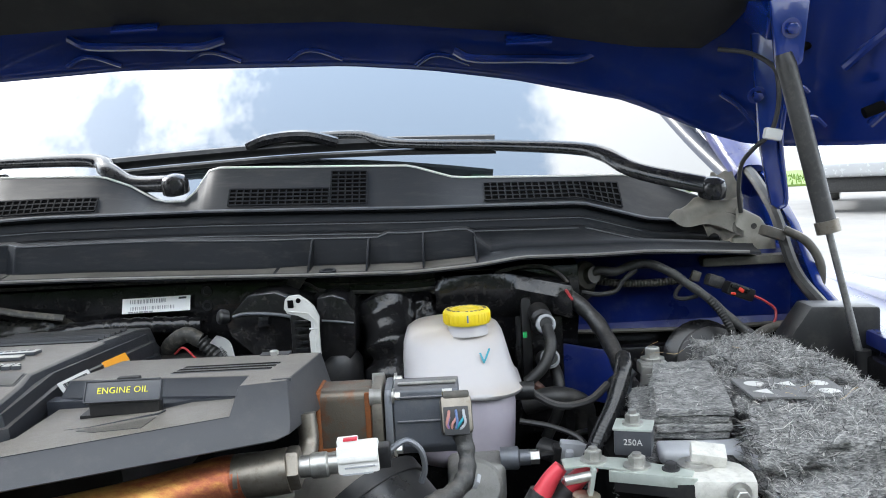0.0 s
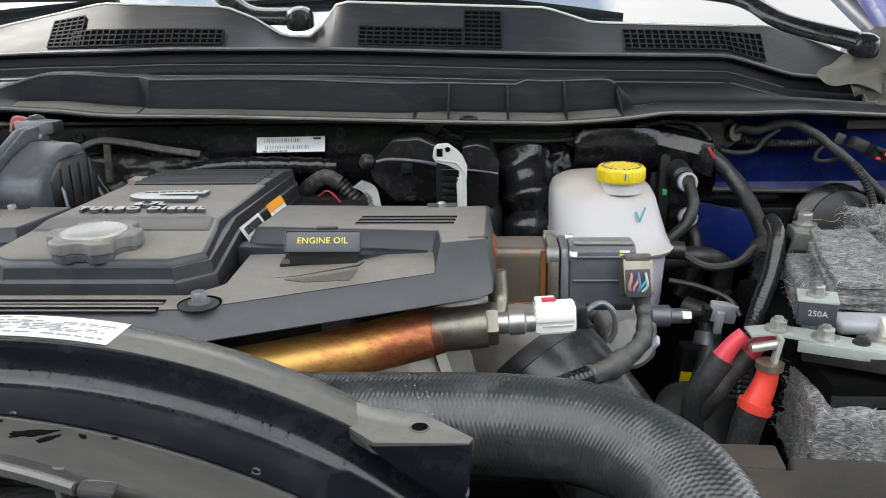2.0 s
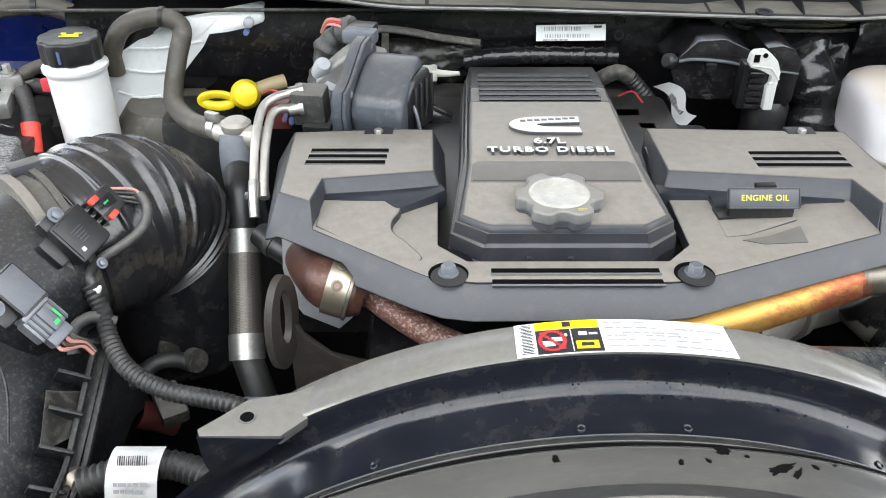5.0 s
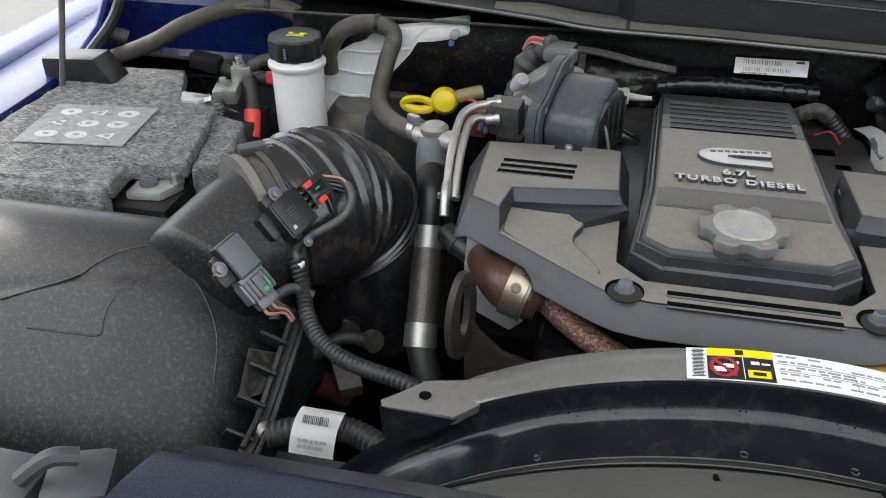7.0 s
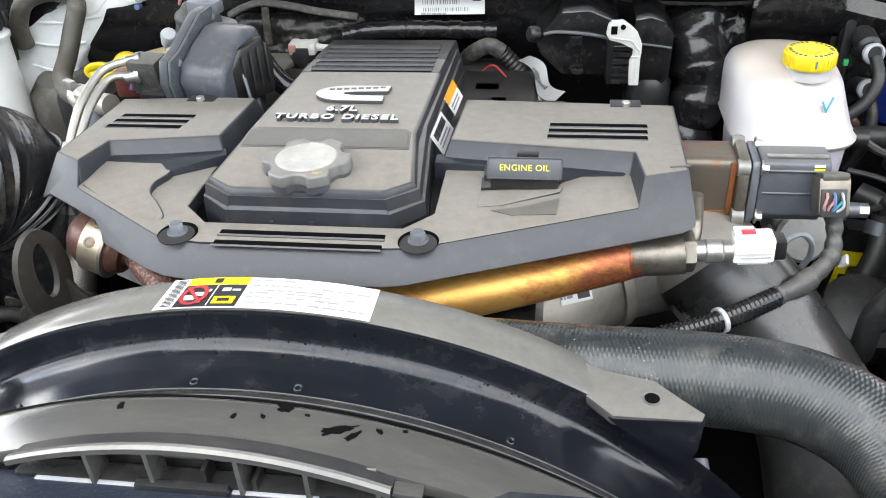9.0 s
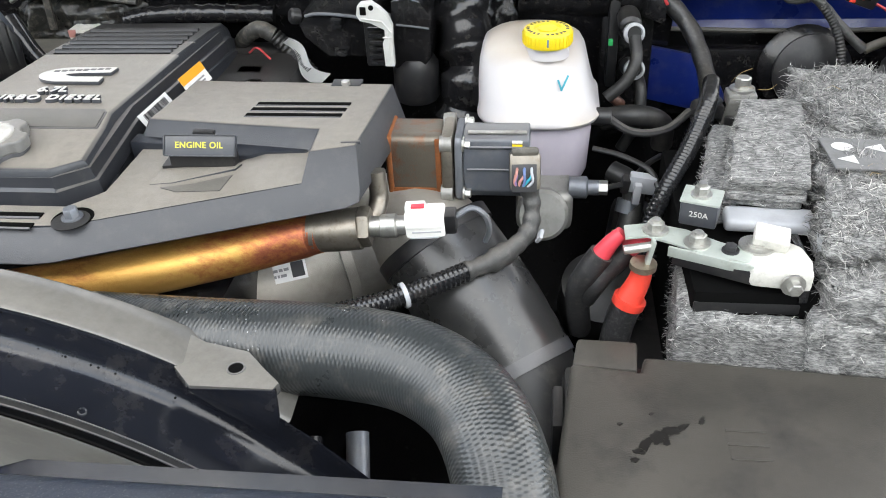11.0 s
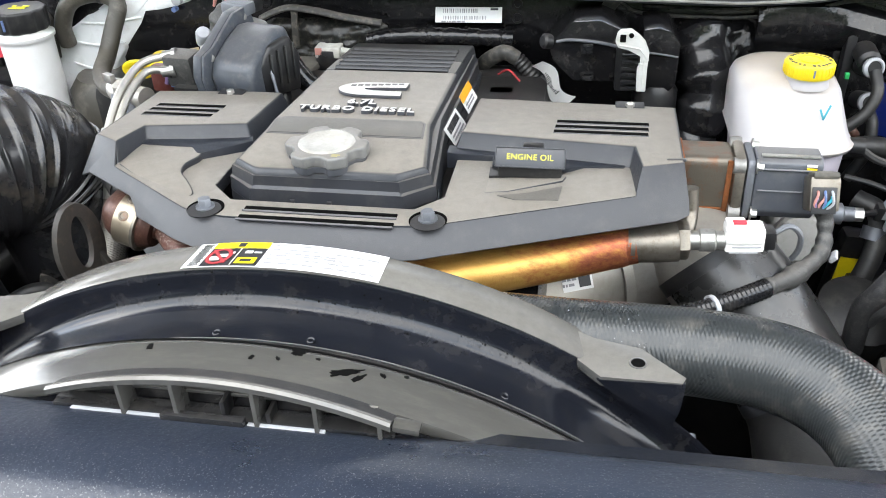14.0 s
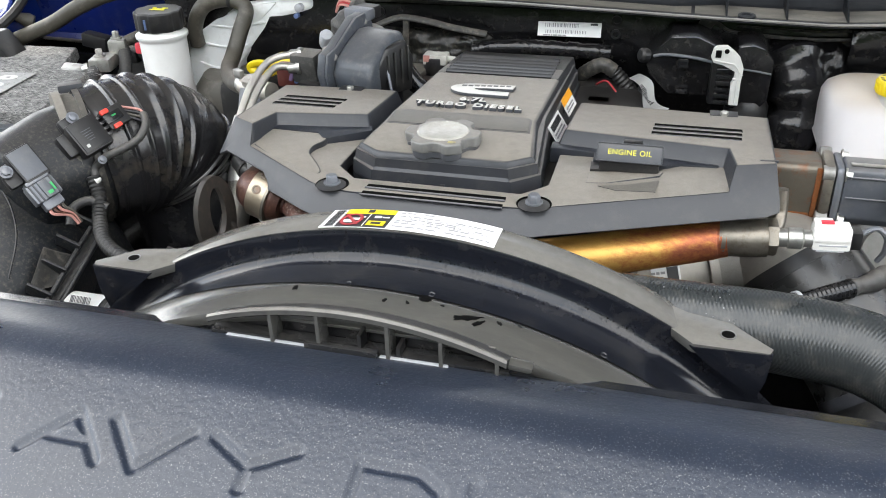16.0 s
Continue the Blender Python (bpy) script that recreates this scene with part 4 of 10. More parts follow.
part("crumpled_mat", crumpled(-0.135, -0.02, 1.05, 1.222, 1.135), "tar", fw, "shiny crumpled black mat", sharp=180)
part("foil_wrap", tube([(-0.10, 1.15, 1.20), (-0.085, 1.12, 1.17), (-0.08, 1.10, 1.13), (-0.09, 1.09, 1.07)], 0.036, 14, 8, lambda s: 1 + 0.12 * math.sin(130 * s) + 0.08 * math.sin(211 * s)), "tar", fw, "crumpled black heat wrap")

# blue side of the bulkhead with a pale sealer bead
for s, lo, hi in ((1, 0.185, 0.545), (-1, -1.475, -1.115)):
    bp = part("blue_bulkhead", sweep_x(np.linspace(lo, hi, 20), lambda x: [(1.255, 1.130), (1.262, 1.14), (1.258, 1.19), (1.25, 1.222), (1.262, 1.242), (1.34, 1.245), (1.34, 1.12)]), "blue_dirty", truck, "dusty blue bulkhead panel")
    part("sealer_bead", tube([(lo, 1.252, 1.131), ((lo + hi) / 2, 1.248, 1.128), (hi, 1.252, 1.130)], 0.0035, 8, 4), "hose_grey", bp)
    part("blue_lower", box(((lo + hi) / 2 - s * 0.03, 1.24, 1.06), (0.40, 0.03, 0.10), 0.01), "fire", bp)
for s in (-1, 1):
    part("side_bulkhead", box((XC + s * 0.82, 1.29, 0.92), (0.40, 0.02, 0.64), 0.004), "fire", truck)
part("blue_patch", plate_xz([(0.15, 1.13), (0.24, 1.11), (0.27, 1.05), (0.24, 1.03), (0.16, 1.05)], 1.19, 1.2, 0.003), "blue_dirty", truck)
part("round_cover", lathe([(0.055, 0), (0.06, 0.012), (0.05, 0.02), (0.03, 0.028)], (0.37, 1.225, 1.085), (0, -1, 0.2), 28), "fire", truck)
part("round_cover", lathe([(0.052, 0), (0.052, 0.012), (0.035, 0.02)], (0.38, 1.208, 1.085), (0, -1, 0.2), 28), "black", truck)

# ---- cowl panel ----
cowl_top = lerp_table([(-1.42, 1.30), (-1.30, 1.338), (-1.24, 1.361), (-0.96, 1.366), (-0.72, 1.409), (-0.53, 1.402), (-0.487, 1.385), (-0.45, 1.362), (-0.435, 1.358), (-0.405, 1.357), (-0.385, 1.372), (-0.362, 1.402), (-0.345, 1.406), (-0.052, 1.394), (0.016, 1.372), (0.293, 1.361), (0.37, 1.338), (0.46, 1.305)])
cowl_lip = lerp_table([(-1.42, 1.27), (-1.25, 1.293), (-1.14, 1.325), (-0.80, 1.340), (-0.60, 1.345), (-0.35, 1.342), (-0.06, 1.332), (0.205, 1.325), (0.312, 1.293), (0.46, 1.275)])
cowl_bow = lerp_table([(-1.42, 0.14), (-1.15, 0.09), (-0.95, 0.06), (-0.80, 0.03), (-0.68, 0.0), (0.0, 0.0), (0.20, 0.015), (0.36, 0.08), (0.46, 0.11)])
cowl_low = lerp_table([(-1.42, 1.27), (-1.0, 1.28), (-0.72, 1.274), (-0.64, 1.268), (-0.50, 1.266), (-0.19, 1.256), (-0.05, 1.253), (0.04, 1.258), (0.10, 1.265), (0.28, 1.260), (0.46, 1.243)])
ledge = lerp_table([(-1.42, 0.014), (-0.86, 0.014), (-0.775, 0.040), (-0.62, 0.045), (-0.60, 0.043), (-0.40, 0.046), (-0.20, 0.043), (-0.10, 0.042), (-0.085, 0.048), (0.025, 0.045), (0.038, 0.040), (0.0405, 0.030), (0.060, 0.012), (0.46, 0.006)])
# how far the ledge's face stands back: a pocket at either side of the middle
ledge_back = lerp_table([(-1.42, 0.0), (-0.80, 0.002), (-0.75, 0.024), (-0.63, 0.024), (-0.605, 0.0), (-0.26, 0.0), (-0.20, 0.026), (0.0385, 0.026), (0.041, 0.0), (0.46, 0.0)])
cowl = thing("cowl_panel", (XC, 1.3, 1.24), "weathered black plastic cowl panel below the windscreen", "cowl panel")
COWL_XS = sorted(set(np.linspace(-1.42, 0.46, 110)) | {-0.487, -0.45, -0.435, -0.405, -0.385, -0.362, -0.345, -0.75, -0.63, -0.605, -0.26, -0.20, -0.10, -0.085, 0.0385, 0.041, 0.06})


def cowl_section(x):
    zt, zl, b, lo, k, q = cowl_top(x), cowl_lip(x), cowl_bow(x), cowl_low(x), ledge(x), ledge_back(x)
    yt = 1.300 + b
    yl = 1.232 + b
    yo = 1.118 + 0.9 * b
    return [(yt + 0.02, zt + 0.001), (yt, zt + 0.003), (yt - 0.006, zt), (yl + 0.012, zl + 0.006), (yl + 0.002, zl + 0.004), (yl, zl - 0.001), (yl + 0.010, zl - 0.005), (yl + 0.006, zl - 0.016), (yl - 0.006, zl - 0.018), (yl - 0.010, zl - 0.021), (yl - 0.012, zl - 0.029), (yl - 0.026, zl - 0.032), (yl - 0.029, zl - 0.035), (yo + 0.062 + q, lo + k + 0.004), (yo + 0.048 + q, lo + k + 0.001), (yo + 0.044 + q, lo + k - 0.003), (yo + 0.034 + q, lo + 0.010), (yo + 0.028 + q, lo + 0.006), (yo + 0.006, lo + 0.002), (yo, lo + 0.001), (yo - 0.001, lo - 0.003), (yo + 0.05, lo - 0.008), (yt + 0.02, lo - 0.006)]


panel = part("panel", sweep_x(COWL_XS, cowl_section), "cowl", cowl, sharp=40)
# worn edges as pale beads, which also paint the highlights along them
part("lip_bead", tube([(x, 1.230 + cowl_bow(x), cowl_lip(x) + 0.003) for x in np.linspace(-1.40, 0.44, 90)], 0.0024, 6, 1), "alu_dark", cowl, "worn cowl lip edge, pale for its highlight")
part("front_bead", tube([(x, 1.1165 + 0.9 * cowl_bow(x), cowl_low(x) + 0.001) for x in np.linspace(-1.40, 0.44, 90)], 0.0022, 6, 1), "alu_mid", cowl, "worn front edge, pale for its highlight")
part("top_bead", tube([(x, 1.298 + cowl_bow(x), cowl_top(x) + 0.002) for x in COWL_XS if -1.40 < x < 0.42], 0.0022, 6, 0), "badge", cowl, "worn top edge, pale for its highlight")
for x in (-0.192, -0.112, -0.034, 0.0395):
    part("stiffener", plate_yz([(1.124, cowl_low(x) + 0.003), (1.186, cowl_low(x) + 0.004), (1.190, cowl_low(x) + ledge(x)), (1.178, cowl_low(x) + ledge(x) - 0.002)], x - 0.0014, x + 0.0014, 0.0005), "cowl", cowl)
# thin pale beads: scuffed edges with their highlights in the colour
part("ledge_edge", tube([(x, 1.118 + 0.9 * cowl_bow(x) + 0.0475 + ledge_back(x), cowl_low(x) + ledge(x) + 0.0006) for x in COWL_XS if -1.0 < x < 0.039], 0.0011, 6, 0), "cowl_edge", cowl, "scuffed ledge edge, pale for its highlight")
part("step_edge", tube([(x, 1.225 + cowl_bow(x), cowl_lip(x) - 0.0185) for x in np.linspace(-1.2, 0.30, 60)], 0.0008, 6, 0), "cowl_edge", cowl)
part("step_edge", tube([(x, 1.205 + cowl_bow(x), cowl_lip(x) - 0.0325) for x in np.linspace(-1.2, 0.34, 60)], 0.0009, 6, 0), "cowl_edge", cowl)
for x0, x1 in ((-0.235, 0.038), (-0.61, -0.24), (-0.80, -0.615)):
    xs = np.linspace(x0, x1, 16)
    part("dusty_floor", sweep_x(xs, lambda x: [(1.127 + 0.9 * cowl_bow(x), cowl_low(x) + 0.0032), (1.1445 + 0.9 * cowl_bow(x) + ledge_back(x), cowl_low(x) + 0.0068), (1.1445 + 0.9 * cowl_bow(x) + ledge_back(x), cowl_low(x) + 0.0058), (1.127 + 0.9 * cowl_bow(x), cowl_low(x) + 0.0022)]), "cowl_dust", cowl, "dusty floor of the cowl pocket")
part("screw_dish", lathe([(0.012, 0), (0.012, 0.003), (0.008, 0.003), (0.006, 0.001)], (-0.165, 1.128, 1.258), (0, -0.1, 1), 18), "cowl", cowl)


def cowl_grille(x0, x1, v0, v1, nx, nz, tall=None):
    """Crossed bars over a near-black sheet that paints a shaded opening, on the upper slope of the cowl."""
    g = []
    back = bmesh.new()

    def P(x, v, lift):
        zt, zl, b = cowl_top(x), cowl_lip(x), cowl_bow(x)
        y0, z0, y1, z1 = 1.232 + b + 0.012, zl + 0.006, 1.300 + b - 0.006, zt
        n = Vector((0, -(z1 - z0), y1 - y0)).normalized()
        return Vector((x, y0 + (y1 - y0) * v, z0 + (z1 - z0) * v)) + n * lift

    def strip(bm, a, b, c, d, l0, l1):
        top = [P(*q, l1) for q in (a, b, c, d)]
        bot = [P(*q, l0) for q in (a, b, c, d)]
        vt = [bm.verts.new(p) for p in top]
        vb = [bm.verts.new(p) for p in bot]
        bm.faces.new(vt)
        for i in range(4):
            bm.faces.new((vt[i], vb[i], vb[(i + 1) % 4], vt[(i + 1) % 4]))
    for i in range(nx):
        a, b = x0 + (x1 - x0) * i / nx, x0 + (x1 - x0) * (i + 1) / nx
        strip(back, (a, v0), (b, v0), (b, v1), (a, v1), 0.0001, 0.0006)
    bars = bmesh.new()
    for i in range(nx + 1):
        x = x0 + (x1 - x0) * i / nx
        strip(bars, (x - 0.0010, v0), (x + 0.0010, v0), (x + 0.0010, v1), (x - 0.0010, v1), 0.0004, 0.0022)
    for k in range(nz + 1):
        v = v0 + (v1 - v0) * k / nz
        for i in range(nx):
            a, b = x0 + (x1 - x0) * i / nx, x0 + (x1 - x0) * (i + 1) / nx
            strip(bars, (a, v - 0.016), (b, v - 0.016), (b, v + 0.016), (a, v + 0.016), 0.0004, 0.0020)
    gr = part("grille", back, M["void"], cowl, "near-black sheet for the shaded air intake openings")
    part("grille_mesh", bars, "cowl", gr, kind="stuff")


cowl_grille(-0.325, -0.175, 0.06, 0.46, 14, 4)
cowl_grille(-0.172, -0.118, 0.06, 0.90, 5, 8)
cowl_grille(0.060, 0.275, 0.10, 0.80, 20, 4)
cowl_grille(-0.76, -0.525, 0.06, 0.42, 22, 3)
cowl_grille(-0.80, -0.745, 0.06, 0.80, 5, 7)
# crumpled end of the cowl at the wing
def flap(corners, fold, seed):
    """A creased rubber flap spanned between four corners (near left, near right, far right, far left)."""
    p, q, r, t = (Vector(c) for c in corners)
    bm = bmesh.new()
    g = []
    for i in range(25):
        row = []
        for k in range(19):
            u, v = i / 24, k / 18
            c = (p * (1 - u) + q * u) * (1 - v) + (t * (1 - u) + r * u) * v
            d = noise.noise(Vector((u * 3.2 + seed, v * 2.0, seed))) * fold + 0.5 * fold * math.sin(9 * u + 3 * v + seed)
            row.append(bm.verts.new(c + Vector((0, -0.45, 0.9)) * d))
        g.append(row)
    for i in range(24):
        for k in range(18):
            bm.faces.new((g[i][k], g[i + 1][k], g[i + 1][k + 1], g[i][k + 1]))
    bmesh.ops.solidify(bm, geom=bm.faces[:], thickness=0.004)
    return bm


part("cowl_end", flap([(0.336, 1.262, 1.294), (0.449, 1.255, 1.268), (0.460, 1.29, 1.318), (0.385, 1.29, 1.328)], 0.0095, 2), "pale_cap", cowl, "crumpled pale rubber end flap", sharp=80)
part("cowl_end", flap([(0.395, 1.258, 1.266), (0.448, 1.256, 1.262), (0.452, 1.275, 1.300), (0.385, 1.275, 1.296)], 0.006, 6), "flap", cowl, "dusty folded inner flap", sharp=80)
cap_end = part("end_cap", plate_xz([(0.431, 1.261), (0.437, 1.234), (0.503, 1.232), (0.500, 1.255), (0.478, 1.291), (0.448, 1.307)], 1.262, 1.320, 0.005, 3), "pale_cap", cowl, "pale rubber end cap")
part("cap_hole", lathe([(0.0045, 0), (0.0045, 0.001)], (0.466, 1.2618, 1.278), (0, -1, 0), 14), "flap_dark", cap_end)
part("corner_post", flap([(0.410, 1.295, 1.318), (0.463, 1.295, 1.316), (0.455, 1.32, 1.362), (0.420, 1.32, 1.358)], 0.006, 11), "pale_cap", cowl, "creased pale corner post", sharp=80)
part("cowl_foot", prism([(0.380, 1.236), (0.548, 1.240), (0.550, 1.275), (0.380, 1.275)], 1.222, 1.236, 0.004), "flap", cowl)


def wiper(points_arm, pivot, blade, label):
    w = thing("wiper", pivot, label, "wiper", "windscreen wipers")
    line = points_arm
    part("arm", tube(line, 0.0145, 12, 8, lambda s: 1.15 - 0.9 * min(s, 0.5), flat=0.6), "gloss", w)
    part("pivot_nut", lathe([(0.021, -0.012), (0.021, 0.004), (0.017, 0.012), (0.008, 0.016)], pivot, (0, -0.35, 0.93), 22), "gloss", w)
    if blade:
        b = part("blade", tube(blade, 0.009, 8, 6, flat=1.3), "black", w)
        rub = [(x, y - 0.020, z - 0.017) for x, y, z in blade]
        part("rubber_edge", tube(rub, 0.005, 6, 6), "rubber", b)
        mid = Vector(blade[len(blade) // 2])
        part("blade_holder", tube([mid + Vector((-0.07, -0.004, 0.004)), mid + Vector((-0.03, -0.012, 0.016)), mid + Vector((0.03, -0.012, 0.018)), mid + Vector((0.08, -0.004, 0.004))], 0.010, 8, 5), "gloss", b)


wiper([(0.400, 1.287, 1.343), (0.30, 1.30, 1.37), (0.256, 1.333, 1.398), (0.215, 1.354, 1.410), (0.10, 1.373, 1.421), (-0.074, 1.394, 1.434), (-0.143, 1.42, 1.452), (-0.256, 1.422, 1.452)], (0.412, 1.285, 1.338),
      [(-0.556, 1.400, 1.424), (-0.435, 1.408, 1.430), (-0.256, 1.416, 1.436), (-0.09, 1.414, 1.436), (0.088, 1.403, 1.430)], "black wiper resting across the lower windscreen")
wiper([(-0.425, 1.312, 1.388), (-0.50, 1.335, 1.392), (-0.545, 1.36, 1.415), (-0.584, 1.39, 1.432), (-0.75, 1.405, 1.436), (-0.95, 1.43, 1.44)], (-0.420, 1.305, 1.386),
      [(-1.32, 1.44, 1.405), (-1.1, 1.425, 1.43), (-0.95, 1.42, 1.435), (-0.75, 1.42, 1.435)], "black wiper with a bent arm at the cowl")
single("blade_tip", box((0.068, 1.392, 1.415), (0.035, 0.006, 0.008), 0.002), "green", "bright green tip reflected at the wiper blade end", "wiper tip")


def gas_strut(top, joint, bottom, label):
    g = thing("gas_strut", bottom, label, "gas strut", "bonnet struts")
    t, j, b = Vector(top), Vector(joint), Vector(bottom)
    part("cylinder", tube([t, t.lerp(j, 0.5), j], 0.0122, 20, 4), "strut", g, "dusty black cylinder with faint print")
    part("collar", tube([j - (j - t).normalized() * 0.012, j + (j - t).normalized() * 0.004], 0.0150, 20, 0), "sleeve", g)
    part("rod", tube([j, j.lerp(b, 0.5), b], 0.0046, 12, 4), "steel_dull", g, "polished steel rod")
    part("end_fitting", tube([b + Vector((0, 0, 0.02)), b, b - Vector((0, 0, 0.012))], 0.010, 10, 4), "black", g)
    part("end_fitting", lathe([(0.0118, -0.02), (0.0125, 0), (0.010, 0.014)], t, (t - j), 14), "black", g)


gas_strut((0.437, 1.065, 1.498), (0.482, 1.05, 1.289), (0.519, 1.037, 1.115), "dusty black gas strut holding the bonnet")
gas_strut((-1.367, 1.065, 1.498), (-1.412, 1.05, 1.289), (-1.449, 1.037, 1.115), "black gas strut beside the second battery")

# dark floor of the engine bay, so that nothing shows through below
part("bay_floor", box((XC, 0.75, 0.62), (2.0, 1.2, 0.06), 0.01), "fire", truck)
part("front_wall", box((XC, 0.22, 0.70), (2.0, 0.06, 0.7), 0.01), "fire", truck)
# ---- engine block mass below the covers ----
engine = thing("engine_block", (-0.47, 0.85, 0.62), "dark engine block under the plastic covers", "engine")
part("block", box((-0.47, 0.86, 0.88), (0.40, 0.50, 0.42), 0.03), "fire", engine)
part("head", box((-0.47, 0.90, 1.10), (0.36, 0.40, 0.12), 0.02), "black", engine)
part("rear_housing", box((-0.47, 1.10, 1.08), (0.30, 0.10, 0.16), 0.03), "black", engine)

# ---- engine cover: plate, two raised blocks, skirt ----
cover = thing("engine_cover", (-0.47, 0.75, 1.12), "matt grey plastic engine cover with two raised blocks", "engine cover")


def facets(polys, thick, b, angle=12):
    """A shell of flat facets that share corners, given a thickness and softened edges."""
    bm = bmesh.new()
    for poly in polys:
        bm.faces.new([bm.verts.new(p) for p in poly])
    bmesh.ops.remove_doubles(bm, verts=bm.verts, dist=0.0003)
    bmesh.ops.recalc_face_normals(bm, faces=bm.faces)
    bmesh.ops.solidify(bm, geom=bm.faces[:], thickness=thick)
    bmesh.ops.recalc_face_normals(bm, faces=bm.faces)
    return bevel(bm, b, 2, angle)


def skew_block(top, low, b):
    """A raised block with leaning walls: matching corners of its top and its foot, in order."""
    bm = bmesh.new()
    u, d = [bm.verts.new(p) for p in top], [bm.verts.new(p) for p in low]
    bm.faces.new(u)
    bm.faces.new(d[::-1])
    for i in range(len(u)):
        j = (i + 1) % len(u)
        bm.faces.new((u[i], d[i], d[j], u[j]))
    bmesh.ops.recalc_face_normals(bm, faces=bm.faces)
    return bevel(bm, b, 3, 25)


def block_z(y):
    return 1.2118 - 0.085 * (y - 0.77)


# skirt: five flat facets at about 45 degrees, with a cut-out over the exhaust elbow
SA, SC, SD = (-0.7495, 0.7246, block_z(0.7246)), (-0.717, 0.7050, block_z(0.7050)), (-0.7142, 0.6872, 1.1972)
SE, SF, SG = (-0.1464, 0.7144, block_z(0.7144)), (-0.1854, 0.6996, block_z(0.6996)), (-0.1903, 0.6797, 1.1968)
FOLD = [(-0.612, 0.6235, 1.1908), (-0.592, 0.6150, 1.1900), (-0.566, 0.6115, 1.1896), (-0.405, 0.6115, 1.1896), (-0.386, 0.6130, 1.1898), (-0.362, 0.6205, 1.1903)]
HEM = [(-0.617, 0.6035, 1.1675), (-0.595, 0.5935, 1.1670), (-0.568, 0.5890, 1.1668), (-0.402, 0.5890, 1.1676), (-0.381, 0.5910, 1.1692), (-0.355, 0.6000, 1.1706)]
HEM_END = [(-0.1398, 0.6870, 1.1885), (-0.1405, 0.6795, 1.1795), (-0.1520, 0.6735, 1.1764)]
NOTCH = [(-0.672, 0.6375, 1.1690), (-0.6755, 0.6450, 1.1760), (-0.684, 0.6545, 1.1820), (-0.748, 0.6920, 1.1860), (-0.7625, 0.6990, 1.1785)]
skirt_faces = [[SA, SC, SD, FOLD[0], HEM[0]] + NOTCH, [FOLD[-1], SG, SF, SE] + HEM_END + [HEM[-1]]]
skirt_faces += [[FOLD[i], FOLD[i + 1], HEM[i + 1], HEM[i]] for i in range(5)]
skirt_faces += [[SA, NOTCH[-1], (-0.783, 0.895, 1.158), (-0.758, 0.884, block_z(0.884))], [SE, HEM_END[0], HEM_END[1], (-0.131, 0.895, 1.150), (-0.1425, 0.885, block_z(0.885))]]
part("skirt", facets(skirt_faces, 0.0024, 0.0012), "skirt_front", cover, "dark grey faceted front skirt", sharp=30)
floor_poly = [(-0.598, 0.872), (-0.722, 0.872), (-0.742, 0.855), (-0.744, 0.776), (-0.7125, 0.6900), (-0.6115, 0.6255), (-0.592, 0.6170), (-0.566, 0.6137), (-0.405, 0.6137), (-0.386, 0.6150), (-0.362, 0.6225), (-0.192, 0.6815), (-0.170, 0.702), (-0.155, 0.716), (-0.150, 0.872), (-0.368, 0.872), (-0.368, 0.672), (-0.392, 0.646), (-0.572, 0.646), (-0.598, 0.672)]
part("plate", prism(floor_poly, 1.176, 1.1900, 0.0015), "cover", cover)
# the deck rises a little from the middle to both ends
LEFT_DECK = [(-0.7140, 0.6878, 1.1973), (-0.612, 0.6240, 1.1909), (-0.590, 0.6155, 1.1896), (-0.572, 0.6200, 1.1885), (-0.574, 0.645, 1.1886), (-0.599, 0.671, 1.1902), (-0.599, 0.780, 1.1902), (-0.7140, 0.780, 1.1973)]
part("left_deck", skew_block(LEFT_DECK, [(x, y, 1.180) for x, y, z in LEFT_DECK], 0.0), "cover", cover)
RIGHT_DECK = [(-0.362, 0.6212, 1.1904), (-0.1905, 0.6803, 1.1968), (-0.186, 0.700, 1.1970), (-0.186, 0.770, 1.1970), (-0.367, 0.770, 1.1902), (-0.367, 0.672, 1.1902), (-0.388, 0.648, 1.1893), (-0.386, 0.6150, 1.1894)]
part("right_deck", skew_block(RIGHT_DECK, [(x, y, 1.180) for x, y, z in RIGHT_DECK], 0.0), "cover", cover)

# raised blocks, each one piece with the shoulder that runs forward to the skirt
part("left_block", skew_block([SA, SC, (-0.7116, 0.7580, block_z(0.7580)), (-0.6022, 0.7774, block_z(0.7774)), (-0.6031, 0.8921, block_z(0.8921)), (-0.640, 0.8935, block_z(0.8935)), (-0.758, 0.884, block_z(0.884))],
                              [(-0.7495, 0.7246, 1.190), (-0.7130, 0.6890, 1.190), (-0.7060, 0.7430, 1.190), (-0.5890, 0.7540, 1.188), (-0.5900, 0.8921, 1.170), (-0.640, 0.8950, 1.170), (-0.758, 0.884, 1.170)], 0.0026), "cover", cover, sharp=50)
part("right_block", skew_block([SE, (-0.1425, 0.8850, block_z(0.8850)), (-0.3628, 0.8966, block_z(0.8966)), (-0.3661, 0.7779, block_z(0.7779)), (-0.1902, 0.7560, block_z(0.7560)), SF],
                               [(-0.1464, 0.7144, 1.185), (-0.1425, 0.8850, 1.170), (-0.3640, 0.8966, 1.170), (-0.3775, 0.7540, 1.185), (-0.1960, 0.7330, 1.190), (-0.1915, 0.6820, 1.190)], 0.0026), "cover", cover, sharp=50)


def ramped(poly, z0, z1, y0, y1, low, b, seg=3):
    """A prism whose top falls to z=low towards y0."""
    bm = prism(poly, z0, z1, b, seg)
    for v in bm.verts:
        if v.co.z > (z0 + low) / 2:
            k = min(1.0, max(0.0, (v.co.y - y0) / (y1 - y0)))
            v.co.z -= (z1 - low) * (1 - k)
    return bm


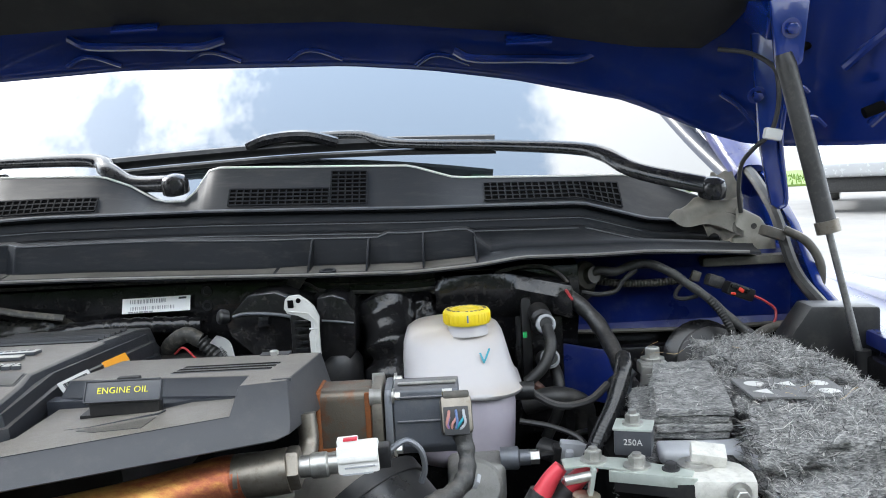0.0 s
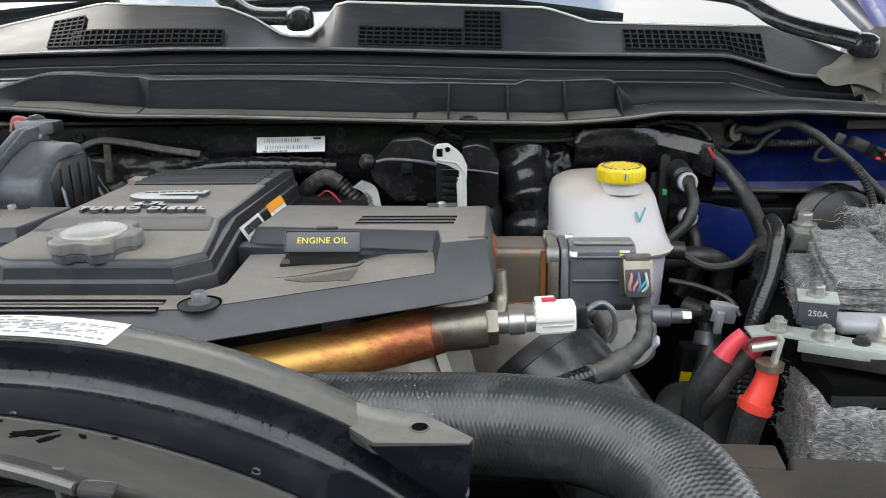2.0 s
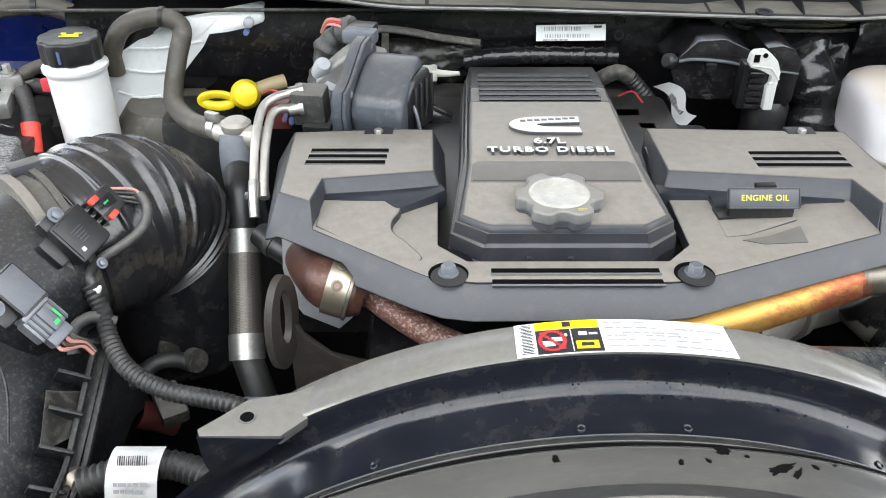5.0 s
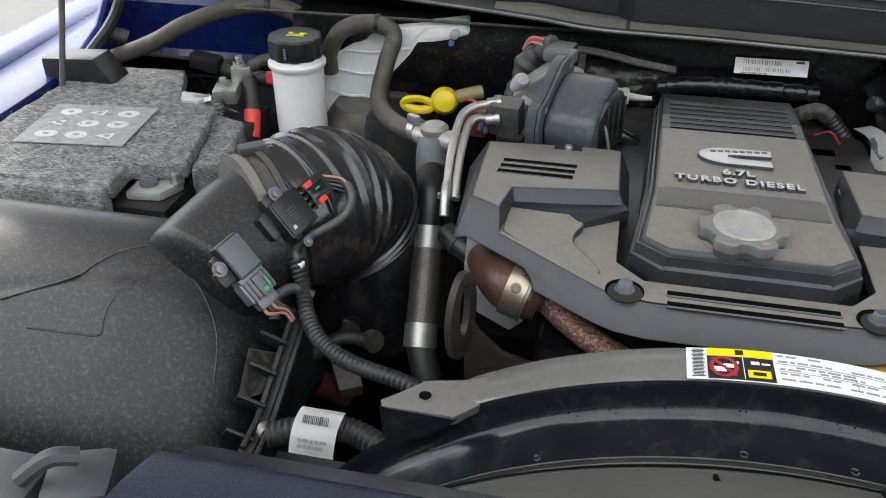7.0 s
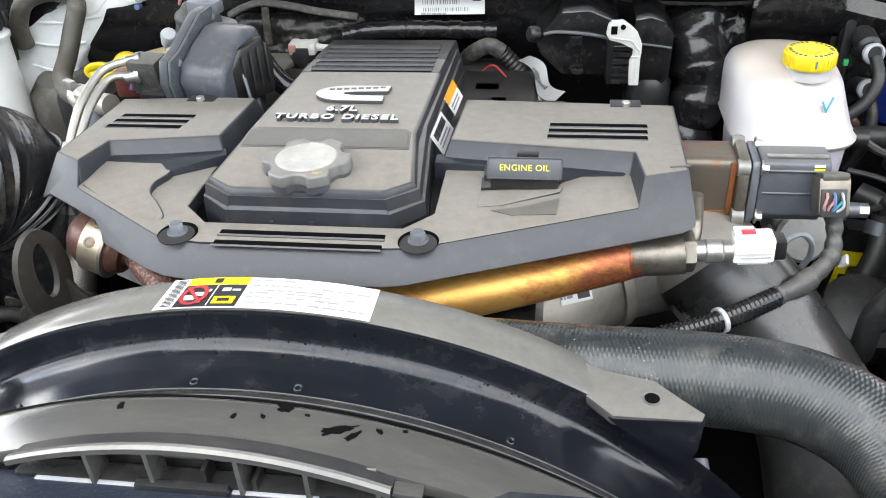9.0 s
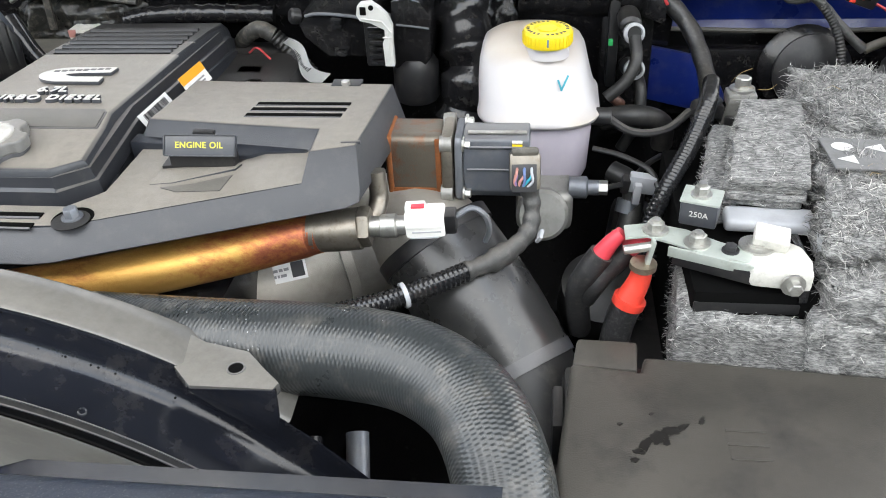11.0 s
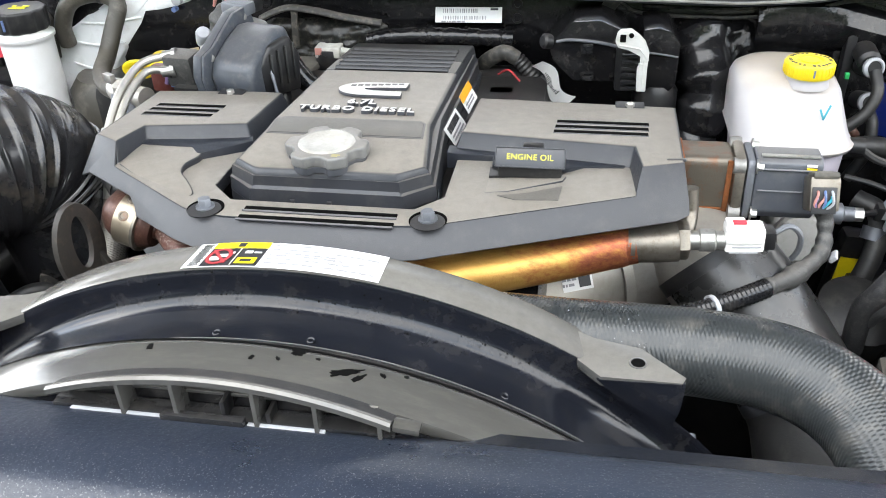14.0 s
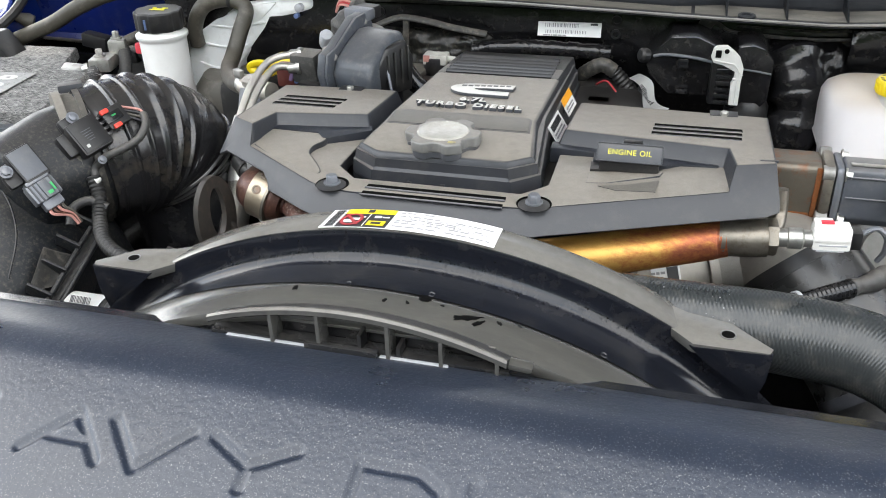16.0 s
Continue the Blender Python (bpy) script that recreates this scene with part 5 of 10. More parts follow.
part("left_shelf", ramped([(-0.712, 0.775), (-0.712, 0.692), (-0.690, 0.6765), (-0.640, 0.645)] + [tuple(p)[:2] for p in curve([(-0.617, 0.640, 0), (-0.612, 0.650, 0), (-0.626, 0.670, 0), (-0.639, 0.685, 0), (-0.640, 0.700, 0), (-0.634, 0.716, 0), (-0.634, 0.732, 0)], 5)] + [(-0.648, 0.742), (-0.650, 0.775)], 1.180, 1.1990, 0.640, 0.70, 1.1905, 0.0035), "cover", cover, sharp=60)
# flat undusted dark slabs stand in for the lower step of both block walls
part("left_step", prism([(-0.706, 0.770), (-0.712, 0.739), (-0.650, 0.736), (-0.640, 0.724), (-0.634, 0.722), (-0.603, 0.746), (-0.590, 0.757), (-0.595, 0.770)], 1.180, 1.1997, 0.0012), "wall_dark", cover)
part("right_recess", prism([(-0.379, 0.753), (-0.330, 0.750), (-0.329, 0.730), (-0.300, 0.728), (-0.252, 0.728), (-0.238, 0.737), (-0.200, 0.737), (-0.192, 0.760), (-0.379, 0.772)], 1.180, 1.1978, 0.0015), "wall_dark", cover)
# black slab painted in for the shade under the dipstick flag
part("pocket_shade", prism([(-0.331, 0.732), (-0.330, 0.712), (-0.300, 0.716), (-0.262, 0.718), (-0.250, 0.732)], 1.1900, 1.1945, 0.0), "black", cover)
part("pocket_slope", skew_block([(-0.331, 0.712, 1.1916), (-0.331, 0.682, 1.1918), (-0.310, 0.684, 1.1930), (-0.258, 0.706, 1.1960), (-0.255, 0.716, 1.1958)], [(-0.331, 0.712, 1.182), (-0.331, 0.682, 1.182), (-0.310, 0.684, 1.182), (-0.258, 0.706, 1.182), (-0.255, 0.716, 1.182)], 0.0008), "cover", cover, sharp=60)
# flat darker patch: the hollow's shade is painted, the deck stays level
DIMPLE = [(-0.318, 0.676), (-0.290, 0.682), (-0.258, 0.697), (-0.2605, 0.669), (-0.300, 0.668)]
part("dimple", skew_block([(x, y, 1.1908 + 0.0372 * (x + 0.367)) for x, y in DIMPLE], [(x, y, 1.184) for x, y in DIMPLE], 0.0), "cover_mid", cover, "flat patch darkened for the shade of a finger dimple")


def slots(rows, x0, x1, skew, w=0.0055):
    out = []
    for i, y in enumerate(rows):
        xa, xb = x0 + skew * i, x1 + skew * i
        out.append((xa, xb, y))
    return out


# slots are near-black strips: their inner shade is colour, not depth
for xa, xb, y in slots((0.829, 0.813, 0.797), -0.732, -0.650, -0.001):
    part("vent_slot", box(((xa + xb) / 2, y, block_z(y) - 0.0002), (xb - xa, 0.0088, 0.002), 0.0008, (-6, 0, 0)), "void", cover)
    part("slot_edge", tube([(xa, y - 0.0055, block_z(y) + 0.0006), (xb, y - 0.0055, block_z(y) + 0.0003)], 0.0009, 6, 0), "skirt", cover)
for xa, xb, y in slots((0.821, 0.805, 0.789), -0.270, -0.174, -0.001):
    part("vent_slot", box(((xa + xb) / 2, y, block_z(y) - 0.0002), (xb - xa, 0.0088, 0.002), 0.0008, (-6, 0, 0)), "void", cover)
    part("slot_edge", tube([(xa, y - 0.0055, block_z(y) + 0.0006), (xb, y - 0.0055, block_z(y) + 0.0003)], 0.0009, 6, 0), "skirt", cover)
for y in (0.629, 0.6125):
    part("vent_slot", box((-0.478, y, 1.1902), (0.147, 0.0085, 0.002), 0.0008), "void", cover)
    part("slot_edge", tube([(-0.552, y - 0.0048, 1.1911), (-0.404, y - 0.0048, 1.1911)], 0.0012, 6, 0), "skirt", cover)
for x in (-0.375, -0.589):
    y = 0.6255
    # near-black disc paints the shade of a recess on the solid plate
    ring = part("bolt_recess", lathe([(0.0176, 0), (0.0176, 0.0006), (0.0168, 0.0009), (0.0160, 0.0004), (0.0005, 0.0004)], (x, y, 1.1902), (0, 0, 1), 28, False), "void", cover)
    part("washer", lathe([(0.0158, 0), (0.0158, 0.0008), (0.007, 0.0008)], (x + 0.0005, y - 0.0042, 1.1907), (0, 0, 1), 24), "black", ring)
    part("bolt", join(lathe([(0.0090, 0), (0.0090, 0.0016)], (x, y, 1.1914), (0, 0, 1), 18), lathe([(0.0064, 0), (0.0064, 0.0068), (0.0054, 0.0080)], (x, y, 1.1928), (0, 0, 1), 6)), "alu_dark", ring)
for x, y in ((-0.192, 0.880), (-0.664, 0.880)):
    part("mounting_stud", bolt((x, y, block_z(y) - 0.004), (0, 0, 1), 0.005, 0.007, 1.7), "steel", cover)
    part("stud_notch", box((x, y + 0.006, block_z(y) - 0.0005), (0.032, 0.018, 0.003), 0.001), "ink", cover)
part("notch_lip", box((-0.153, 0.7215, 1.2155), (0.018, 0.003, 0.003), 0.001, (0, 0, 8)), "skirt", cover)
# mounting ear under the right end
part("ear", tube([(-0.136, 0.735, 1.18), (-0.134, 0.73, 1.155), (-0.138, 0.715, 1.142), (-0.15, 0.71, 1.14)], 0.009, 12, 5), "sleeve", cover)

# ---- valve cover ----
vc = thing("valve_cover", (-0.483, 0.86, 1.14), "grey plastic valve cover with raised badge and ridges", "valve cover")
vc_top = lerp_table([(0.64, 1.2125), (0.745, 1.2175), (0.768, 1.2215), (0.93, 1.2155), (1.03, 1.209), (1.075, 1.2035), (1.110, 1.186)])
VC_ROWS = [(0.668, -0.548, -0.415), (0.6705, -0.556, -0.408), (0.685, -0.5765, -0.388), (0.745, -0.569, -0.396), (0.768, -0.566, -0.3995), (0.93, -0.560, -0.398), (1.03, -0.557, -0.396), (1.075, -0.555, -0.397), (1.108, -0.545, -0.406)]
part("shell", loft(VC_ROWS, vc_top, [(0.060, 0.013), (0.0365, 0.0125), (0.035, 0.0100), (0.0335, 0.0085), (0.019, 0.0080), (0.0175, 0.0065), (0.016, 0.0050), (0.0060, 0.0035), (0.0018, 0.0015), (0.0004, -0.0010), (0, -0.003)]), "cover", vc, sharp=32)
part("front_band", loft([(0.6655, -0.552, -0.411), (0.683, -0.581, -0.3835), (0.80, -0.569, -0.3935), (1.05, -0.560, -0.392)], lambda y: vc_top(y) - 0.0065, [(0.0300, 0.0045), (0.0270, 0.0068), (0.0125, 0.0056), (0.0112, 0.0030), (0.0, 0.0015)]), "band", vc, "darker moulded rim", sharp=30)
for x in (-0.515, -0.478):
    part("rim_clip", box((x, 0.6580, 1.184), (0.005, 0.003, 0.004), 0.001), "ink", vc)
# recessed strip behind the filler cap


def on_cover(poly, up, b):
    """A thin plate that follows the crown of the valve cover."""
    bm = prism(poly, 1.205, 1.230, b)
    for v in bm.verts:
        if v.co.z > 1.22:
            v.co.z += vc_top(v.co.y) + up - 1.230
    return bm


part("strip_edge", on_cover([(-0.5665, 0.7405), (-0.4005, 0.7405), (-0.4025, 0.7690), (-0.4090, 0.7760), (-0.5575, 0.7760), (-0.5640, 0.769)], 0.0005, 0.0003), "skirt", vc, "darker seam round the strip")
part("strip", on_cover([(-0.5645, 0.7422), (-0.4025, 0.7422), (-0.4045, 0.7680), (-0.4100, 0.7742), (-0.5565, 0.7742), (-0.5620, 0.768)], 0.0012, 0.0005), "cover_mid", vc, "darker sunk strip")
# less dust, and darker colour in two steps for the dark bonnet reflected here
part("rear_top", loft([(0.936, -0.5615, -0.3965), (0.985, -0.560, -0.3955)], lambda y: vc_top(y) + 0.0004, [(0.02, 0.002), (0.002, 0.0), (0, -0.002)]), "cover_mid", vc, "ridged part with a little dust, toned for the bonnet's reflection", sharp=40)
part("rear_top", loft([(0.985, -0.560, -0.3955), (1.03, -0.5585, -0.3945), (1.075, -0.558, -0.3945), (1.112, -0.548, -0.404)], lambda y: vc_top(y) + 0.0004, [(0.02, 0.002), (0.002, 0.0), (0, -0.002)]), "cover_rear", vc, "ridged rear part with less dust, darkened for the bonnet's reflection", sharp=40)
for k, y in enumerate((0.945, 0.962, 0.979, 0.996, 1.013, 1.030)):
    w = 0.0710 - 0.0002 * k
    # near-black strips paint the shade between the ridges
    part("ridge_gap", box((-0.4785, y - 0.0055, vc_top(y) + 0.0006), (2 * w, 0.0038, 0.0012), 0.0003, (-2, 0, 0)), "void", vc)
    part("ridge", tube([(-0.4785 - w, y, vc_top(y) + 0.0006), (-0.4785 + w, y, vc_top(y) + 0.0006)], 0.0038, 8, 0, flat=0.8), "cover_mid" if k < 3 else "cover_rear", vc)
PM = plane_m((-0.4835, 0.86, vc_top(0.86) + 0.0008), (1, 0, 0), (0, 1, -0.035))
# plain badge: an open silver C with a slanted bar in place of the maker's name
badge_out = [(0.041, 0.022)] + [(-0.002 + 0.036 * math.cos(radians(q)), 0.0005 + 0.0215 * math.sin(radians(q))) for q in range(96, 266, 10)] + [(0.039, -0.021), (0.038, -0.0075), (0.004, -0.0065), (-0.007, -0.003), (-0.007, 0.0025), (0.004, 0.005), (0.040, 0.007)]
part("badge_plinth", moved(prism(badge_out, 0, 0.0032, 0.0003), PM), "skirt", vc)
part("badge", moved(prism([(x * 0.985, y * 0.97) for x, y in badge_out], 0.0032, 0.0040, 0.0002), PM), "badge", vc, "silver raised emblem")
part("badge_bar", moved(join(*[box((-0.022 + 0.0078 * k, 0.0085 + 0.0010 * k, 0.0042), (0.0058, 0.0042, 0.0006), 0) for k in range(8)]), PM), "skirt", vc)
part("letter_plinth", lettering("6.7L", 0.0185, PM @ Matrix.Translation((0.001, -0.0435, 0.0018)), 0.0036, bold=0.0007, space=1.05), "skirt", vc)
part("lettering", lettering("6.7L", 0.0185, PM @ Matrix.Translation((0.001, -0.0435, 0.0039)), 0.0006, bold=0.0004, space=1.05), "badge", vc, "silver raised letters")
part("letter_plinth", lettering("TURBO DIESEL", 0.0165, PM @ Matrix.Translation((0.0, -0.0650, 0.0018)), 0.0036, bold=0.0007, space=1.22), "skirt", vc)
part("lettering", lettering("TURBO DIESEL", 0.0165, PM @ Matrix.Translation((0.0, -0.0650, 0.0039)), 0.0006, bold=0.0004, space=1.22), "badge", vc, "silver raised letters")
# paper labels on the right flank
LM = plane_m((-0.3818, 0.830, 1.1922), (0.03, 1, -0.03), (-0.55, 0.0, 0.83))
lab = part("part_label", card(LM, 0.066, 0.024), "paper", vc, "white barcode label")
part("barcode", barcode(LM, 0.05, 0.008, 0.0, 0.005, 0.0005, 3), "ink", lab, kind="stuff")
part("small_print", text_bars(LM, 0.05, 2, 0.004, 0.0, -0.003, 0.0005, 5), "greyink", lab, kind="stuff")
LM2 = plane_m((-0.3828, 0.935, 1.1862), (0.03, 1, -0.05), (-0.5, 0.0, 0.86))
lab = part("warning_label", card(LM2, 0.062, 0.024), "paper", vc, "white and orange warning label")
part("orange_band", card(LM2, 0.062, 0.010, 0, 0.0070, 0.0005), "lblorange", lab)
part("small_print", text_bars(LM2, 0.05, 2, 0.004, 0, -0.003, 0.0006, 8), "greyink", lab, kind="stuff")

# ---- oil filler cap ----
cap = thing("oil_filler_cap", (-0.487, 0.694, 1.211), "dark grey lobed oil filler cap with worn top", "filler cap")


def lobed(r, lobes, depth, z0, z1, c, top_in=0.004):
    pts = []
    for i in range(lobes * 12):
        a = 2 * math.pi * i / (lobes * 12) + 0.26
        k = r * (1 - depth * (0.5 - 0.5 * math.tanh(3.0 * (math.cos(lobes * a) + 0.25))))
        pts.append((c[0] + k * math.cos(a), c[1] + k * math.sin(a)))
    return prism(pts, z0, z1, top_in, 3)


part("grip", lobed(0.0412, 6, 0.20, 1.2180, 1.2300, (-0.487, 0.698), 0.0026), "cap_grey", cap, sharp=50)
part("lower_grip", lobed(0.0395, 6, 0.19, 1.2110, 1.2185, (-0.487, 0.698), 0.0010), "skirt", cap, sharp=50)
part("neck", lathe([(0.032, 0), (0.032, 0.004), (0.034, 0.006)], (-0.487, 0.698, 1.2065), (0, 0, 1), 28), "black", cap)
# worn disc, its colour lightened further to carry the sky's glare
part("worn_top", lathe([(0.0285, 0), (0.0280, 0.0016), (0.0262, 0.0024), (0.0235, 0.0018), (0.0005, 0.0012)], (-0.487, 0.698, 1.2290), (0, 0, 1), 40), "worn", cap, "worn dished disc, paler for the glare on it")
part("moulded_mark", join(box((-0.470, 0.6695, 1.2302), (0.008, 0.0012, 0.0006), 0), box((-0.471, 0.6670, 1.2300), (0.006, 0.0012, 0.0006), 0)), "old_print", cap)

# ---- oil dipstick flag ----
dip = thing("oil_dipstick_handle", (-0.29, 0.72, 1.19), "grey dipstick handle lettered in yellow, in the cover recess", "dipstick")
DM = plane_m((-0.2905, 0.7125, 1.2155), (1, 0, 0), (0, 0.52, 0.85))
part("flag", moved(box((0, 0, -0.003), (0.068, 0.0195, 0.006), 0.002), DM), "skirt", dip)
part("frame", moved(join(box((0, 0.0094, 0.0004), (0.066, 0.0012, 0.0012), 0.0003), box((0, -0.0094, 0.0004), (0.066, 0.0012, 0.0012), 0.0003), box((-0.0332, 0, 0.0004), (0.0012, 0.018, 0.0012), 0.0003), box((0.0332, 0, 0.0004), (0.0012, 0.018, 0.0012), 0.0003)), DM), "cover", dip)
part("lettering", lettering("ENGINE OIL", 0.0080, DM @ Matrix.Translation((0, 0.0002, 0.0004)), 0.0006, bold=-0.00006, space=1.06), "yellow_ink", dip, "yellow letters")
part("foot", box((-0.2905, 0.718, 1.2005), (0.062, 0.014, 0.014), 0.003), "black", dip)
part("clip", box((-0.288, 0.7235, 1.2230), (0.02, 0.008, 0.005), 0.002), "black", dip)

# ---- fan shroud ----
CZ = 0.7545
shroud = thing("fan_shroud", (XC, 0.48, 0.74), "black plastic fan shroud arching over the radiator fan", "fan shroud")


def arch(profile, a0, a1, seg=96, xc=XC, cz=CZ):
    """A ring sector: profile of (y, radius) turned about the fan's axis; angles in degrees from straight up."""
    bm = bmesh.new()
    rings = []
    for i in range(seg + 1):
        a = radians(a0 + (a1 - a0) * i / seg)
        rings.append([bm.verts.new((xc + r * math.sin(a), y, cz + r * math.cos(a))) for y, r in profile])
    n = len(profile)
    for p, q in zip(rings, rings[1:]):
        for j in range(n):
            bm.faces.new((p[j], p[(j + 1) % n], q[(j + 1) % n], q[j]))
    bm.faces.new(rings[0][::-1])
    bm.faces.new(rings[-1])
    return bm


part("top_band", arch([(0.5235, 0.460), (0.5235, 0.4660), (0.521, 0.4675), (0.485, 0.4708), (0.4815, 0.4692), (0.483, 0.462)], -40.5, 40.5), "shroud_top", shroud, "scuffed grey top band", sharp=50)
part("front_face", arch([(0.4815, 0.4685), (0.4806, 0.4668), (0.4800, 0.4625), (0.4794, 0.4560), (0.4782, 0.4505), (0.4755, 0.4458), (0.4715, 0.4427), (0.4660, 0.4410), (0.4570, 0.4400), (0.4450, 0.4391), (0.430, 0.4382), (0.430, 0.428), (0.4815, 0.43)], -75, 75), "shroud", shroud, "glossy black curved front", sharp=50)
part("inner_lip", arch([(0.4315, 0.4405), (0.428, 0.4412), (0.4255, 0.4405), (0.4255, 0.430), (0.4315, 0.430)], -70, 70), "gloss", shroud)
part("lip_line", arch([(0.4322, 0.4404), (0.4322, 0.4414), (0.4312, 0.4414), (0.4312, 0.4404)], -70, 70), "skirt", shroud)
part("lip_line", arch([(0.4262, 0.4404), (0.4262, 0.4415), (0.4250, 0.4415), (0.4250, 0.4404)], -70, 70), "skirt", shroud)
for i, a in enumerate((-23.9, -4.6, 4.9, 24.1, 42, -42)):
    a = radians(a)
    part("rivet", lathe([(0.0032, 0), (0.0032, 0.0008), (0.0026, 0.0012), (0.0018, 0.0004), (0.0008, 0.0004)], (XC + 0.4390 * math.sin(a), 0.4405, CZ + 0.4390 * math.cos(a)), (math.sin(a), -0.10, math.cos(a)), 14), "shroud", shroud)
for s in (-1, 1):
    def TX(d):
        return XC + s * d
    tab = [(TX(0.247), 0.4625), (TX(0.306), 0.4625), (TX(0.309), 0.4695), (TX(0.295), 0.4825), (TX(0.278), 0.500), (TX(0.243), 0.5085), (TX(0.215), 0.524), (TX(0.229), 0.4812)]
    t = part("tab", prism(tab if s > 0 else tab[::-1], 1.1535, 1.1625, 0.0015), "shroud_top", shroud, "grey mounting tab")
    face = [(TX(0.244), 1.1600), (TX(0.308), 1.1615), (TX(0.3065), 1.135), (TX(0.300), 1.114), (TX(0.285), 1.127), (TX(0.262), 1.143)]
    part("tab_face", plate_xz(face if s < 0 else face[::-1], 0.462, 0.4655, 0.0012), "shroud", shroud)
    part("tab_hole", lathe([(0.0052, 0), (0.0052, 0.0005)], (TX(0.2745), 0.4815, 1.1624), (0, 0, 1), 18), "void", t)
    part("hole_rim", lathe([(0.0050, 0.0003), (0.0056, 0.0009), (0.0066, 0.0008), (0.0068, 0.0)], (TX(0.2745), 0.4815, 1.1622), (0, 0, 1), 18, False), "skirt", t)
# refrigerant label bent over the band
a0, a1 = math.degrees(math.asin(-0.077 / 0.471)), math.degrees(math.asin(0.0795 / 0.471))


def on_band(u, v, w, h, lift, seg=10):
    """A thin patch on the top band: u, v its middle in metres from the label's left front corner."""
    r, q = 0.4712 + lift, 0.4681 + lift
    d0, d1 = math.degrees((u - w / 2) / 0.471) + a0, math.degrees((u + w / 2) / 0.471) + a0
    y0, y1 = 0.4815 + v - h / 2, 0.4815 + v + h / 2
    r0, r1 = (r + (q - r) * (y - 0.4815) / 0.04 for y in (y0, y1))
    return arch([(y0, r0), (y0, r0 + 0.0003), (y1, r1 + 0.0003), (y1, r1)], d0, d1, seg)


label = part("label", on_band(0.079, 0.0195, 0.158, 0.040, 0.0, 24), "paper", shroud, "white and yellow refrigerant label")
part("yellow_band", on_band(0.0385, 0.0345, 0.047, 0.0095, 0.0004), "lblyellow", label)
part("warning_mark", on_band(0.0385, 0.0345, 0.006, 0.006, 0.0008, 2), "ink", label)
part("black_field", on_band(0.0385, 0.0148, 0.047, 0.0285, 0.0004), "ink", label)
part("red_mark", join(*[on_band(0.0265 + 0.0088 * math.cos(radians(15 * k)), 0.0150 + 0.0115 * math.sin(radians(15 * k)), 0.0032, 0.0026, 0.0012, 1) for k in range(24)], *[on_band(0.0265 + 0.0018 * k, 0.0150 - 0.0024 * k, 0.0030, 0.0026, 0.0012, 1) for k in range(-4, 5)]), "wire_red", label, "red crossed ring")
part("white_mark", join(on_band(0.0235, 0.0120, 0.009, 0.0060, 0.0009, 3), on_band(0.0300, 0.0165, 0.009, 0.0045, 0.0009, 3), on_band(0.0355, 0.0210, 0.004, 0.0030, 0.0009, 2), on_band(0.0490, 0.022, 0.006, 0.004, 0.0009, 3), on_band(0.0565, 0.0215, 0.006, 0.002, 0.0009, 3), on_band(0.0405, 0.0148, 0.0006, 0.027, 0.0009, 1)), "paper", label)
part("yellow_mark", on_band(0.0510, 0.0085, 0.016, 0.009, 0.0008, 3), "lblyellow", label)
part("book_mark", on_band(0.0510, 0.0085, 0.009, 0.004, 0.0011, 2), "ink", label)
bars = []
for k in range(20):
    bars.append(on_band(0.0085, 0.003 + k * 0.0018, 0.0075 if k % 3 else 0.0095, 0.0008, 0.0004, 1))
part("side_barcode", join(*bars), "ink", label)
rnd = random.Random(21)
bars = []
for row, y in enumerate((0.0355, 0.0285, 0.0225, 0.0190, 0.0135, 0.0065)):
    u = 0.066
    while u < (0.150 if row else 0.09):
        w = rnd.uniform(0.003, 0.010)
        if rnd.random() < 0.7:
            bars.append(on_band(u + w / 2, y, w, 0.0018, 0.0004, 1))
        u += w + 0.002
part("small_print", join(*bars), "greyink", label, kind="stuff")
part("ruled_line", join(on_band(0.107, 0.0162, 0.085, 0.0004, 0.0004, 8), on_band(0.107, 0.0255, 0.085, 0.0004, 0.0004, 8), on_band(0.119, 0.0165, 0.0004, 0.019, 0.0005, 1)), "greyink", label, kind="stuff")
rnd = random.Random(5)
drops = []
for _ in range(70):
    a = radians(rnd.gauss(10, 16))
    y, r = rnd.choice(((0.4785, 0.468), (0.473, 0.4635), (0.466, 0.456), (0.459, 0.449)))
    drops.append(lathe([(rnd.uniform(0.0004, 0.0010), 0), (0.0003, 0.0003)], (XC + r * math.sin(a), y, CZ + r * math.cos(a)), (math.sin(a) * 0.6, -0.8, math.cos(a) * 0.6), 6))
part("dirt_specks", join(*drops), "void", shroud, kind="stuff")

# ---- radiator seal plate and guide with cells ----
seal = thing("radiator_seal_plate", (XC, 0.39, 1.10), "grey plastic radiator seal plate with water drops", "seal plate")
part("plate", arch([(0.4030, 0.452), (0.4030, 0.4605), (0.4015, 0.4625), (0.3980, 0.4632), (0.380, 0.4628), (0.366, 0.4600), (0.364, 0.4560), (0.366, 0.45)], -58, 58), "seal_top", seal, sharp=50)
for k, (u, y, w, h) in enumerate(((0.044, 0.399, 0.006, 0.0055), (0.078, 0.387, 0.013, 0.004), (0.089, 0.3845, 0.007, 0.0025), (0.016, 0.387, 0.003, 0.002), (-0.06, 0.393, 0.004, 0.003), (0.034, 0.389, 0.0025, 0.0018), (0.105, 0.393, 0.003, 0.002), (0.06, 0.395, 0.002, 0.0015), (0.12, 0.398, 0.0022, 0.0016))):
    a = u / 0.463
    spot = blot(0, 0, 0, w, h, 25 * k, k + 1)
    part("water_spot", moved(spot, plane_m((XC + 0.4632 * math.sin(a), y, CZ + 0.4632 * math.cos(a)), (math.cos(a), 0, -math.sin(a)), (0, 1, 0))), "void", seal)
